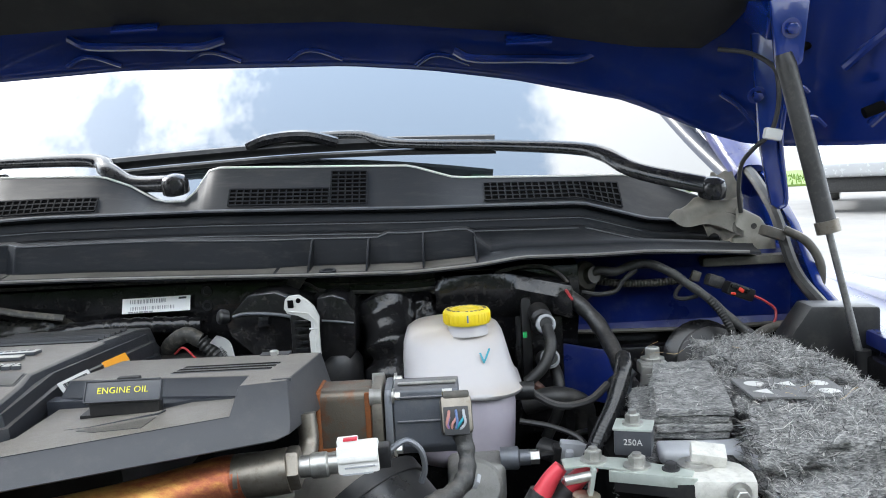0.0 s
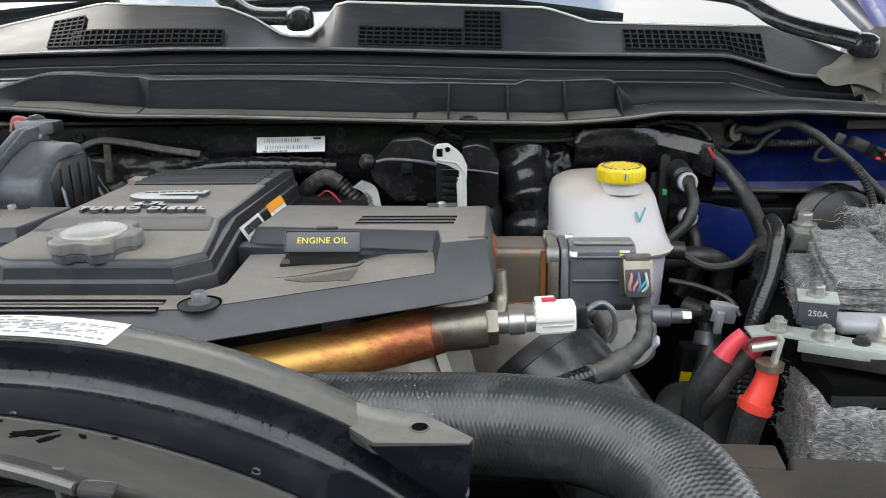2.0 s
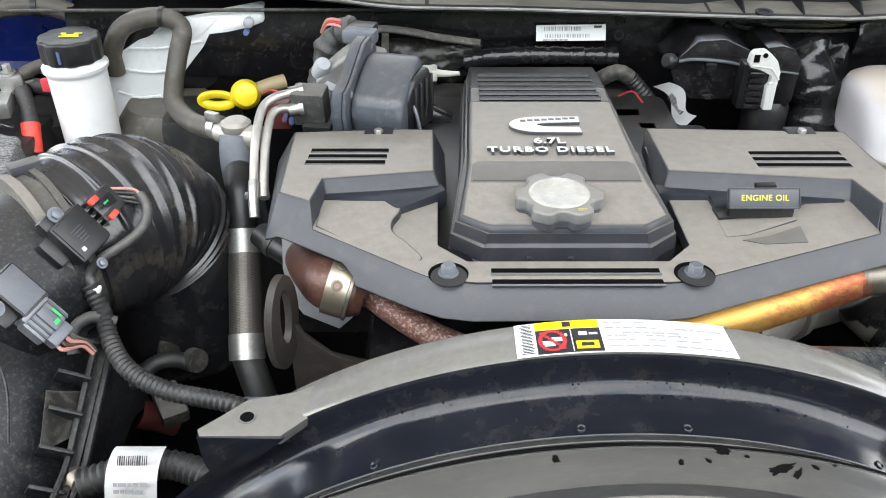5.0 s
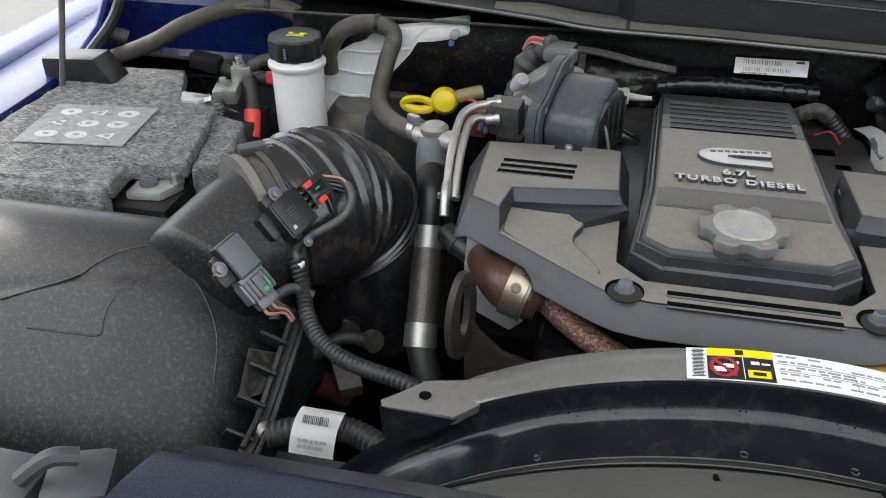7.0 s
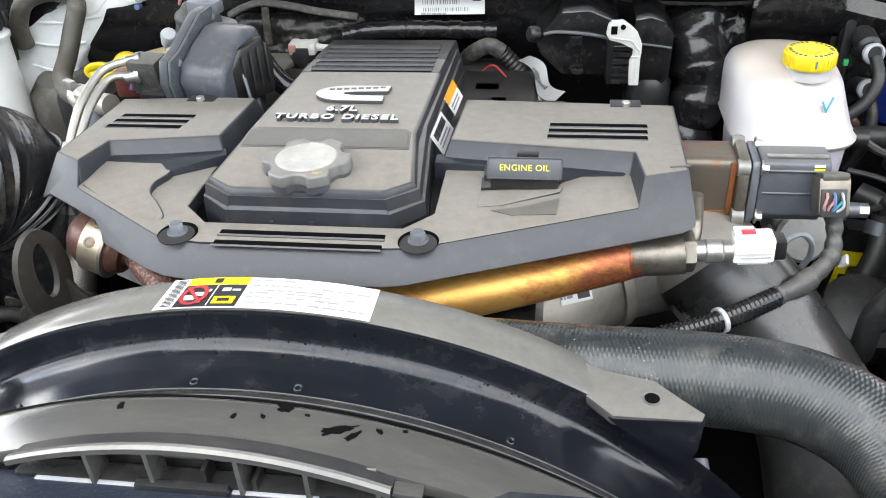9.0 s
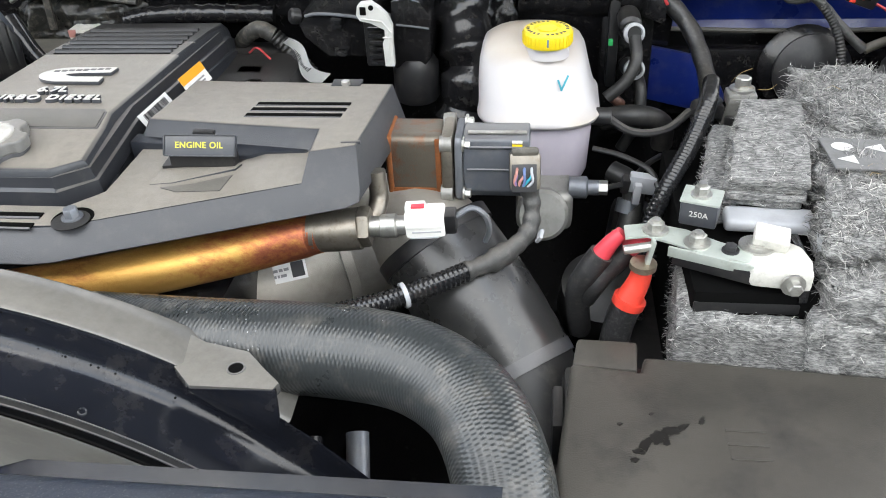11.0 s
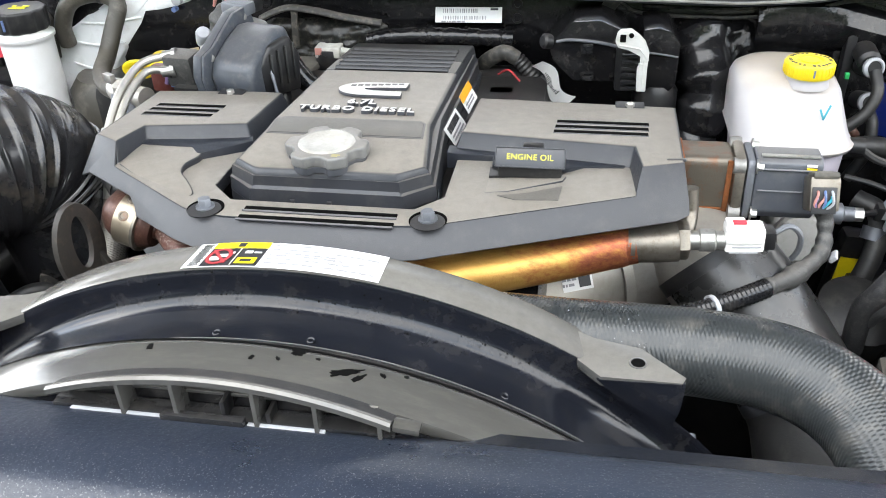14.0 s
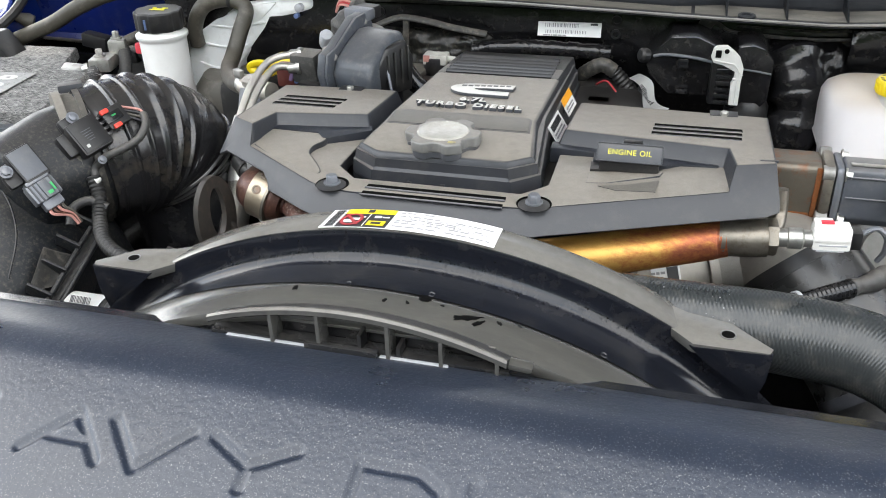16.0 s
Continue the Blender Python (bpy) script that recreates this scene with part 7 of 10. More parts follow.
for x, y, z in ((0.127, 1.12, 1.172), (0.131, 1.12, 1.124)):
    part("ring", lathe([(0.011, 0), (0.0135, 0.002), (0.0135, 0.008), (0.010, 0.011), (0.008, 0.005)], (x, y, z), (0.15, -1, 0.25), 24), "grey_white", ports, "white plastic ring")
    part("stem", lathe([(0.012, -0.03), (0.014, 0), (0.011, 0.008)], (x, y, z), (0.15, -1, 0.25), 18), "black", ports)
part("line", tube([(0.128, 1.105, 1.172), (0.13, 1.085, 1.15), (0.118, 1.075, 1.125), (0.095, 1.07, 1.105)], 0.0078, 12, 8), "rubber", ports)
part("line", tube([(0.138, 1.13, 1.112), (0.142, 1.11, 1.095), (0.14, 1.10, 1.06), (0.12, 1.095, 1.02)], 0.0078, 12, 8), "rubber", ports)
part("bracket", box((0.105, 1.16, 1.15), (0.014, 0.02, 0.13), 0.004), "black", ports)
part("backing", box((0.125, 1.185, 1.10), (0.07, 0.02, 0.20), 0.006), "fire", ports)
part("connector_body", lathe([(0.013, 0), (0.015, 0.01), (0.015, 0.035), (0.011, 0.04)], (0.122, 1.16, 1.185), (0.05, -1, -0.2), 16), "black", ports)
part("green_clip", box((0.100, 1.125, 1.158), (0.006, 0.006, 0.008), 0.001), "green", ports)
lines = thing("heater_hoses", (0.12, 1.0, 0.95), "black hoses and wires beside the reservoir", "hoses")
part("hose", tube([(0.09, 1.06, 1.08), (0.13, 1.05, 1.09), (0.165, 1.06, 1.075), (0.17, 1.07, 1.04)], 0.014, 14, 8), "rubber", lines)
part("hose", tube([(0.10, 0.98, 1.05), (0.125, 0.96, 1.04), (0.12, 0.93, 1.00), (0.10, 0.91, 0.95)], 0.013, 14, 8), "rubber", lines)
part("clamp", lathe([(0.0155, -0.008), (0.0155, 0.008)], (0.121, 0.945, 1.02), (0.2, 0.4, 0.9), 18), "alu_dark", lines)
part("wire", tube([(0.08, 0.99, 1.125), (0.12, 0.985, 1.10), (0.16, 0.99, 1.10), (0.19, 1.01, 1.115)], 0.005, 8, 8), "tape", lines)
part("wire", tube([(0.075, 0.96, 1.09), (0.11, 0.95, 1.085), (0.14, 0.935, 1.075), (0.15, 0.92, 1.06)], 0.0035, 8, 8), "black", lines)
plug = part("white_connector", box((0.132, 0.930, 1.061), (0.032, 0.012, 0.024), 0.003, (10, 8, 0)), "grey_white", lines, "grey-white connector")
part("connector_tab", box((0.126, 0.921, 1.052), (0.009, 0.008, 0.028), 0.002, (10, 4, 0)), "grey_white", plug)
part("connector_mouth", box((0.113, 0.929, 1.060), (0.010, 0.014, 0.020), 0.003, (10, 8, 0)), "black", plug)
part("brown_elbow", tube([(0.098, 1.09, 1.105), (0.108, 1.08, 1.098), (0.115, 1.085, 1.09)], 0.007, 10, 5), "rust", lines)
single("round_pump", lathe([(0.045, 0), (0.048, 0.005), (0.048, 0.05), (0.03, 0.06)], (0.085, 0.86, 0.93), (0.1, -0.4, 1), 28), "rubber", "black round pump below the brake line", "pump")
ystrip = thing("yellow_battery_label", (0.126, 1.02, 0.83), "yellow and black label on a dark canister", "label")
part("canister", box((0.126, 1.022, 0.905), (0.050, 0.034, 0.15), 0.012, (0, 6, 0)), "black", ystrip)
part("yellow_field", box((0.117, 1.004, 0.890), (0.028, 0.002, 0.115), 0.0008, (0, 6, 0)), "lblyellow", ystrip)
part("print_bar", box((0.114, 1.0025, 0.885), (0.010, 0.001, 0.055), 0, (0, 6, 0)), "ink", ystrip)

# ---- main harness at the bulkhead ----
har = thing("main_harness", (0.2, 1.1, 1.0), "thick taped wire harness with a ribbed sleeve", "wire harness")
part("trunk", tube([(0.150, 1.18, 1.215), (0.175, 1.17, 1.195), (0.204, 1.15, 1.164), (0.221, 1.10, 1.123), (0.218, 1.05, 1.103)], 0.0112, 14, 8, lambda s: 1 + 0.05 * math.sin(170 * s)), "loom", har)
part("tape_node", lathe([(0.017, -0.014), (0.022, 0), (0.017, 0.014)], (0.216, 1.045, 1.099), (0.1, -0.6, -0.7), 14), "tape", har)
part("ribbed_sleeve", conduit([(0.214, 1.035, 1.092), (0.190, 0.99, 1.054), (0.170, 0.95, 1.031), (0.152, 0.92, 1.00), (0.145, 0.90, 0.95)], 0.0175, 0.006), "gloss", har)
part("side_sleeve", conduit([(0.216, 1.040, 1.140), (0.203, 0.98, 1.140), (0.180, 0.92, 1.118), (0.149, 0.86, 1.094), (0.132, 0.83, 1.069), (0.122, 0.80, 1.033), (0.118, 0.78, 0.98)], 0.0105), "gloss", har)
part("red_mark", box((0.166, 1.150, 1.206), (0.004, 0.004, 0.018), 0.001, (0, -30, 0)), "wire_red", har)
part("grommet", lathe([(0.030, 0), (0.030, 0.006), (0.022, 0.012), (0.012, 0.012)], (0.192, 1.255, 1.205), (0.2, -1, 0.1), 24), "rubber", har)
part("boot", lathe([(0.022, 0), (0.020, 0.008), (0.013, 0.012), (0.012, 0.022)], (0.199, 1.215, 1.222), (0.5, -0.8, 0.15), 24), "hose_grey", har, "grey rubber boot")
part("branch", tube([(0.202, 1.205, 1.218), (0.216, 1.20, 1.231), (0.241, 1.20, 1.228), (0.262, 1.20, 1.235), (0.287, 1.20, 1.238), (0.320, 1.20, 1.224), (0.345, 1.195, 1.205), (0.372, 1.19, 1.184), (0.408, 1.18, 1.148), (0.432, 1.175, 1.128)], 0.0064, 12, 8, lambda s: 1 + 0.06 * math.sin(190 * s)), "old_tape", har)
part("branch", tube([(0.205, 1.21, 1.212), (0.23, 1.215, 1.222), (0.262, 1.215, 1.231), (0.30, 1.21, 1.232), (0.325, 1.205, 1.218)], 0.0045, 10, 8), "tape", har)
part("branch", conduit([(0.222, 1.235, 1.210), (0.250, 1.232, 1.206), (0.290, 1.230, 1.204), (0.330, 1.230, 1.205), (0.352, 1.228, 1.207)], 0.0062, 0.0045), "hose_grey", har)
part("branch", tube([(0.352, 1.225, 1.204), (0.338, 1.22, 1.195), (0.332, 1.215, 1.184), (0.343, 1.21, 1.181), (0.362, 1.205, 1.185)], 0.0032, 8, 8), "tape", har)
part("branch", tube([(0.192, 1.20, 1.20), (0.215, 1.20, 1.196), (0.240, 1.20, 1.199), (0.252, 1.20, 1.214), (0.272, 1.20, 1.230)], 0.0036, 8, 8), "tape", har)
part("drop_sleeve", conduit([(0.372, 1.188, 1.184), (0.388, 1.18, 1.163), (0.398, 1.17, 1.140), (0.404, 1.16, 1.110)], 0.0062, 0.0045), "rubber", har)
part("sleeve_clip", box((0.362, 1.215, 1.213), (0.014, 0.010, 0.016), 0.003, (0, 20, 0)), "hose_grey", har)
part("sensor_plug", box((0.420, 1.20, 1.190), (0.044, 0.020, 0.019), 0.004, (0, 22, 10)), "black", har)
part("plug_latch", box((0.418, 1.189, 1.196), (0.030, 0.006, 0.006), 0.002, (0, 22, 10)), "gloss", har)
part("sensor_cap", box((0.388, 1.210, 1.205), (0.026, 0.018, 0.018), 0.005, (0, 20, 10)), "tape", har)
part("red_lock", box((0.419, 1.188, 1.194), (0.010, 0.005, 0.006), 0.002, (0, 35, 10)), "red", har)
part("red_lock", box((0.408, 1.189, 1.189), (0.008, 0.004, 0.004), 0.001, (0, 10, 10)), "red", har)
part("red_wire", tube([(0.440, 1.192, 1.183), (0.456, 1.19, 1.174), (0.468, 1.187, 1.162), (0.463, 1.18, 1.145), (0.445, 1.175, 1.132)], 0.0020, 6, 8), "wire_red", har)
part("rear_wire", tube([(0.432, 1.175, 1.128), (0.456, 1.178, 1.138), (0.485, 1.18, 1.143), (0.515, 1.19, 1.148), (0.535, 1.20, 1.175), (0.540, 1.20, 1.22), (0.525, 1.21, 1.255), (0.495, 1.22, 1.275)], 0.0065, 10, 8), "hose_grey", har)
part("wire_junction", box((0.48, 1.225, 1.27), (0.035, 0.02, 0.016), 0.004, (0, 20, 10)), "hose_grey", har)

# ---- right battery in its felt wrap ----
bat = thing("battery", (0.32, 0.84, 0.90), "black car battery wrapped in fuzzy grey felt", "battery", "batteries")
part("tray", box((0.32, 0.84, 0.91), (0.40, 0.40, 0.03), 0.006), "black", bat)
# case coloured unlit near-black, to paint the deep shade beside the felt
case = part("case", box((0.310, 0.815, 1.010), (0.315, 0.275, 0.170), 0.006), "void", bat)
part("case_ledge", box((0.200, 0.683, 1.078), (0.092, 0.012, 0.012), 0.002), "black", case)
part("case_lip", box((0.246, 0.705, 1.104), (0.008, 0.06, 0.035), 0.002), "gloss", case)
part("handle_end", box((0.272, 0.745, 1.108), (0.006, 0.05, 0.02), 0.002), "grey_white", case)
part("handle", box((0.232, 0.772, 1.112), (0.082, 0.028, 0.014), 0.006, (8, 0, -4), 3), "grey_white", case, "grey-white carry handle")


def felt_slab(poly, z0, z1, rough, seed, cell=0.008, edge=0.006):
    """A thick felt piece: a fine prism whose surface is pushed about by noise."""
    bm = prism(poly, z0, z1, edge, 2)
    bmesh.ops.triangulate(bm, faces=bm.faces[:])
    for _ in range(6):
        long = [e for e in bm.edges if e.calc_length() > cell * 1.6]
        if not long:
            break
        bmesh.ops.subdivide_edges(bm, edges=long, cuts=1)
        bmesh.ops.triangulate(bm, faces=[f for f in bm.faces if len(f.verts) > 3])
    bm.normal_update()
    for v in bm.verts:
        p = v.co
        d = noise.noise(Vector((p.x * 34 + seed, p.y * 34, p.z * 34))) * rough + noise.noise(Vector((p.x * 85, p.y * 85 + seed, p.z * 100))) * rough * 0.6 + noise.noise(Vector((p.x * 190, p.y * 190 + seed, p.z * 260))) * rough * 0.35
        v.co = p + v.normal * d
    return bm


def fuzz(boxes, count, seed, length=0.014):
    """Loose curled fibres over the felt: thin bent ribbons."""
    rnd = random.Random(seed)
    bm = bmesh.new()
    for _ in range(count):
        x0, x1, y0, y1, z0, z1 = rnd.choice(boxes)
        p = Vector((rnd.uniform(x0, x1), rnd.uniform(y0, y1), rnd.uniform(z0, z1)))
        d = Vector((rnd.uniform(-1, 1), rnd.uniform(-1, 1), rnd.uniform(-0.25, 0.35))).normalized()
        n = d.orthogonal().normalized() * 0.00022
        prev = None
        for k in range(4):
            a, b = bm.verts.new(p - n), bm.verts.new(p + n)
            if prev:
                bm.faces.new((prev[0], prev[1], b, a))
            prev = (a, b)
            d = (d + Vector((rnd.uniform(-0.6, 0.6), rnd.uniform(-0.6, 0.6), rnd.uniform(-0.5, 0.4)))).normalized()
            p = p + d * length * rnd.uniform(0.2, 0.45)
    return bm


def fuzz_on(obs, at, count, seed, length):
    """Curled fibres that start on the felt's own surface and lie along it, in swirls."""
    rnd = random.Random(seed)
    tris = []
    for o in obs:
        for p in o.data.polygons:
            if p.normal.z > -0.2:
                tris.append((p.area, [o.data.vertices[i].co + at for i in p.vertices[:3]], p.normal.copy()))
    picks = rnd.choices(tris, [q[0] for q in tris], k=count)
    bm = bmesh.new()
    for _, (a, b, c), nrm in picks:
        u, v = sorted((rnd.random(), rnd.random()))
        p = a * u + b * (v - u) + c * (1 - v) + nrm * rnd.uniform(0.0, 0.0012)
        swirl = 6.0 * noise.noise(p * 30) + rnd.gauss(0, 0.7)
        d = Vector((math.cos(swirl), math.sin(swirl), 0))
        d = (d - nrm * d.dot(nrm) + nrm * rnd.uniform(-0.02, 0.30)).normalized()
        w = d.cross(nrm).normalized() * rnd.uniform(0.00014, 0.00034)
        prev = None
        for k in range(4):
            x, y = bm.verts.new(p - w), bm.verts.new(p + w)
            if prev:
                bm.faces.new((prev[0], prev[1], y, x))
            prev = (x, y)
            d = (d + Vector((rnd.uniform(-0.6, 0.6), rnd.uniform(-0.6, 0.6), rnd.uniform(-0.35, 0.25)))).normalized()
            p = p + d * length * rnd.uniform(0.2, 0.5)
    return bm


wrap = thing("battery_wrap", (0.33, 0.84, 0.92), "torn grey felt blanket over the battery", "battery wrap", "battery wraps")
for k, (dx, dy) in enumerate(((0.0, 0.003), (0.002, 0.0), (-0.001, 0.004), (0.003, 0.001))):
    sheet_z = 1.121 + 0.0077 * k
    part("felt_layer", felt_slab([(0.190 + dx, 0.782 + dy), (0.262 + dx, 0.774 + dy), (0.276, 0.82), (0.30, 0.965 - dy), (0.236, 0.968 - dy), (0.215 + dx, 0.90)], sheet_z, sheet_z + 0.0072, 0.0016, 1 + k, 0.008, 0.0015), "felt", wrap, "layered felt sheet", sharp=180)
def sagged(bm):
    """Let the felt fall away towards the wing."""
    for v in bm.verts:
        v.co.z -= 0.30 * max(0.0, v.co.x - 0.385) + 0.05 * max(0.0, 0.78 - v.co.y)
    return bm


part("top_mound", sagged(felt_slab([(0.268, 0.70), (0.46, 0.70), (0.50, 0.80), (0.49, 0.98), (0.43, 1.05), (0.305, 1.040), (0.292, 0.97), (0.278, 0.80)], 1.096, 1.146, 0.012, 5, 0.0055)), "felt", wrap, "tufted felt mound", sharp=180)
part("mound_rise", sagged(felt_slab([(0.315, 0.90), (0.43, 0.88), (0.47, 0.98), (0.42, 1.035), (0.300, 1.030)], 1.128, 1.160, 0.013, 9, 0.0055)), "felt", wrap, sharp=180)
part("front_skirt", felt_slab([(0.140, 0.672), (0.262, 0.652), (0.265, 0.672), (0.150, 0.690)], 0.985, 1.073, 0.003, 12), "felt", wrap, "felt skirt", sharp=180)
part("front_skirt", felt_slab([(0.250, 0.650), (0.48, 0.640), (0.48, 0.675), (0.255, 0.680)], 0.985, 1.085, 0.008, 15), "felt", wrap, sharp=180)
part("front_roll", felt_slab([(0.262, 0.655), (0.48, 0.645), (0.48, 0.725), (0.266, 0.725)], 1.075, 1.112, 0.009, 18), "felt", wrap, "rolled felt edge", sharp=180)
part("side_skirt", felt_slab([(0.140, 0.675), (0.158, 0.675), (0.176, 0.80), (0.205, 0.93), (0.185, 0.935), (0.155, 0.80)], 0.985, 1.075, 0.003, 22), "felt", wrap, sharp=180)
part("side_fold", felt_slab([(0.170, 0.80), (0.205, 0.79), (0.235, 0.945), (0.205, 0.955)], 1.04, 1.128, 0.004, 25), "felt", wrap, sharp=180)
part("felt_fuzz", fuzz_on([o for o in wrap.children if o.name.startswith(("top_mound", "mound_rise", "front_roll"))], wrap.location, 20000, 3, 0.0105), "fibre", wrap, "loose curled fibres", kind="stuff")
part("felt_fuzz", fuzz_on([o for o in wrap.children if o.name.startswith(("felt_layer", "front_skirt", "side"))], wrap.location, 9000, 4, 0.006), "fibre", wrap, kind="stuff")
part("straw", fuzz([(0.24, 0.34, 0.96, 1.03, 1.158, 1.166), (0.30, 0.40, 0.73, 0.80, 1.165, 1.17)], 9, 8, 0.03), "straw", wrap, kind="stuff")
IM = plane_m((0.345, 0.835, 1.1490), (1, 0.05, -0.06), (0, 1, 0.05))
sheet = part("warning_print", card(IM, 0.105, 0.058, thick=0.002), "print_worn", wrap, "worn grey warning print with plain symbols")
part("symbol", disc(IM, 0.011, -0.034, 0.012, 0.0022, 0.0004, 18, 0.75), "icon", sheet)
part("symbol", disc(IM, 0.011, 0.034, 0.014, 0.0022, 0.0004, 18, 0.75), "icon", sheet)
part("symbol", disc(IM, 0.011, 0.034, -0.012, 0.0022, 0.0004, 18, 0.75), "icon", sheet)
part("symbol", disc(IM, 0.012, 0.0, 0.012, 0.0022, 0.0004, 3, 0.75), "icon", sheet)
part("symbol", disc(IM, 0.012, -0.034, -0.012, 0.0022, 0.0004, 3, 0.75), "icon", sheet)

# ---- terminal, busbar and fuse ----
term = thing("battery_terminal", (0.17, 0.71, 1.095), "tinned terminal clamp with busbar and fuse block", "terminal")
bus = [(0.094, 0.740), (0.120, 0.745), (0.150, 0.735), (0.178, 0.715), (0.206, 0.702), (0.198, 0.684), (0.165, 0.692), (0.135, 0.712), (0.114, 0.722), (0.094, 0.718)]
part("busbar", prism(bus, 1.121, 1.1235, 0.0008), "busbar", term, "tinned busbar")
part("busbar_base", prism([(0.135, 0.705), (0.20, 0.676), (0.206, 0.69), (0.145, 0.722)], 1.104, 1.1185, 0.002), "black", term)
part("busbar_edge", box((0.166, 0.692, 1.1185), (0.075, 0.003, 0.010), 0.0008, (0, 0, -22)), "busbar", term)
part("drop_leg", box((0.117, 0.716, 1.107), (0.004, 0.010, 0.032), 0.001, (0, 10, 0)), "busbar", term)
for x, y in ((0.122, 0.732), (0.157, 0.712)):
    part("nut", bolt((x, y, 1.123), (0, 0, 1), 0.0078, 0.008, 1.55), "steel", term)
    part("stud_end", lathe([(0.0042, 0), (0.0042, 0.005)], (x, y, 1.131), (0, 0, 1), 12), "steel", term)
part("small_bolt", bolt((0.184, 0.701, 1.1235), (0, 0, 1), 0.0055, 0.005, 1.4), "ink", term)
fuse = part("fuse_block", box((0.165, 0.757, 1.133), (0.034, 0.030, 0.024), 0.0025, (0, 0, -18)), "skirt", term, "grey fuse block")
part("fuse_lid", box((0.165, 0.757, 1.146), (0.036, 0.031, 0.0025), 0.001, (0, 0, -18)), "busbar", fuse)
part("fuse_nut", bolt((0.164, 0.757, 1.147), (0, 0, 1), 0.007, 0.008, 1.4), "steel", fuse)
part("fuse_stud", lathe([(0.004, 0), (0.004, 0.007)], (0.164, 0.757, 1.154), (0, 0, 1), 12), "steel", fuse)
part("lettering", lettering("250A", 0.0080, plane_m((0.1605, 0.7415, 1.1345), (0.95, -0.31, 0), (0, 0, 1)), 0.0005), "icon", fuse, "small white rating")
clamp = part("clamp", prism([(0.188, 0.690), (0.200, 0.674), (0.248, 0.668), (0.252, 0.690), (0.248, 0.712), (0.232, 0.726), (0.204, 0.728), (0.190, 0.712)], 1.104, 1.1225, 0.004), "cast_white", term, "pale cast terminal clamp")
part("post", lathe([(0.0155, 0), (0.0155, 0.006), (0.009, 0.007), (0.009, 0.009)], (0.208, 0.710, 1.119), (0, 0, 1), 22), "steel", clamp)
part("lever", box((0.220, 0.712, 1.131), (0.030, 0.022, 0.012), 0.002, (14, 6, -12)), "cast_white", clamp, "cream clamp lever")
part("clamp_bolt", bolt((0.232, 0.669, 1.112), (0.05, -1, 0), 0.0065, 0.008, 1.6), "steel", clamp)
part("clamp_foot", box((0.233, 0.692, 1.107), (0.022, 0.030, 0.012), 0.002), "busbar", clamp)
cables = thing("positive_cables", (0.1, 0.74, 0.95), "red-booted positive battery cables", "battery cables")
part("boot", tube([(0.093, 0.735, 1.118), (0.084, 0.735, 1.108), (0.074, 0.735, 1.092)], 0.0090, 12, 6, lambda s: 0.75 + 10 * s), "pink", cables, "red heat-shrink boot")
part("boot", tube([(0.122, 0.738, 1.117), (0.112, 0.742, 1.106), (0.100, 0.745, 1.092)], 0.0090, 12, 6, lambda s: 0.85 + 6 * s), "pink", cables, "red heat-shrink boot")
part("cable", tube([(0.075, 0.735, 1.094), (0.062, 0.735, 1.07), (0.055, 0.745, 1.04), (0.06, 0.76, 0.98)], 0.012, 12, 8), "tape", cables)
part("cable", tube([(0.101, 0.745, 1.093), (0.082, 0.742, 1.072), (0.07, 0.738, 1.056), (0.062, 0.75, 1.03)], 0.012, 12, 8), "tape", cables)
part("stud", tube([(0.093, 0.715, 1.112), (0.118, 0.718, 1.115)], 0.0045, 10, 0), "steel", cables)
part("lower_boot", tube([(0.112, 0.716, 1.094), (0.110, 0.716, 1.078), (0.104, 0.714, 1.062), (0.100, 0.712, 1.052)], 0.0108, 14, 6, lambda s: 0.85 + 9.0 * s), "red", cables, "orange-red rubber boot")
part("lower_boot_rim", lathe([(0.0158, -0.004), (0.0160, 0.004)], (0.102, 0.713, 1.055), (0.3, 0.1, 1), 16), "red", cables)
part("lower_ring", lathe([(0.0125, 0), (0.0125, 0.006), (0.008, 0.007)], (0.112, 0.716, 1.092), (0.05, 0, 1), 18), "clampst", cables)
part("lower_cable", tube([(0.102, 0.713, 1.055), (0.096, 0.712, 1.035), (0.09, 0.708, 1.00), (0.085, 0.70, 0.95)], 0.0145, 12, 8), "loom", cables)
hold = thing("hold_down_bolt", (0.243, 1.02, 1.09), "zinc hold-down bolt and bracket at the battery", "bolt")
part("bracket", box((0.244, 1.005, 1.136), (0.034, 0.026, 0.016), 0.004), "alu_mid", hold)
part("bracket_leg", box((0.236, 0.998, 1.105), (0.022, 0.008, 0.07), 0.003, (8, 6, 0)), "alu_mid", hold)
part("arm", tube([(0.225, 1.02, 1.128), (0.218, 1.02, 1.12), (0.215, 1.02, 1.10)], 0.006, 8, 5), "alu_dark", hold)
part("bolt", bolt((0.245, 1.007, 1.143), (0, 0, 1), 0.009, 0.013, 1.6), "steel", hold)
part("plug", box((0.236, 0.995, 1.10), (0.018, 0.014, 0.036), 0.003), "black", hold)

# ---- lidded box in front of the battery ----
lid = thing("fuse_box", (0.25, 0.5, 0.8), "dusty grey lidded box with damp stains", "fuse box")
part("body", box((0.26, 0.46, 0.93), (0.44, 0.38, 0.20), 0.01), "black", lid)
part("lid", prism([(0.040, 0.30), (0.034, 0.52), (0.047, 0.640), (0.108, 0.632), (0.112, 0.652), (0.50, 0.625), (0.50, 0.30)], 1.015, 1.040, 0.006, 3), "grey_lid", lid, "dusty grey lid")
part("lid_step", prism([(0.048, 0.636), (0.053, 0.673), (0.108, 0.671), (0.105, 0.632)], 1.018, 1.0405, 0.004), "grey_lid", lid)
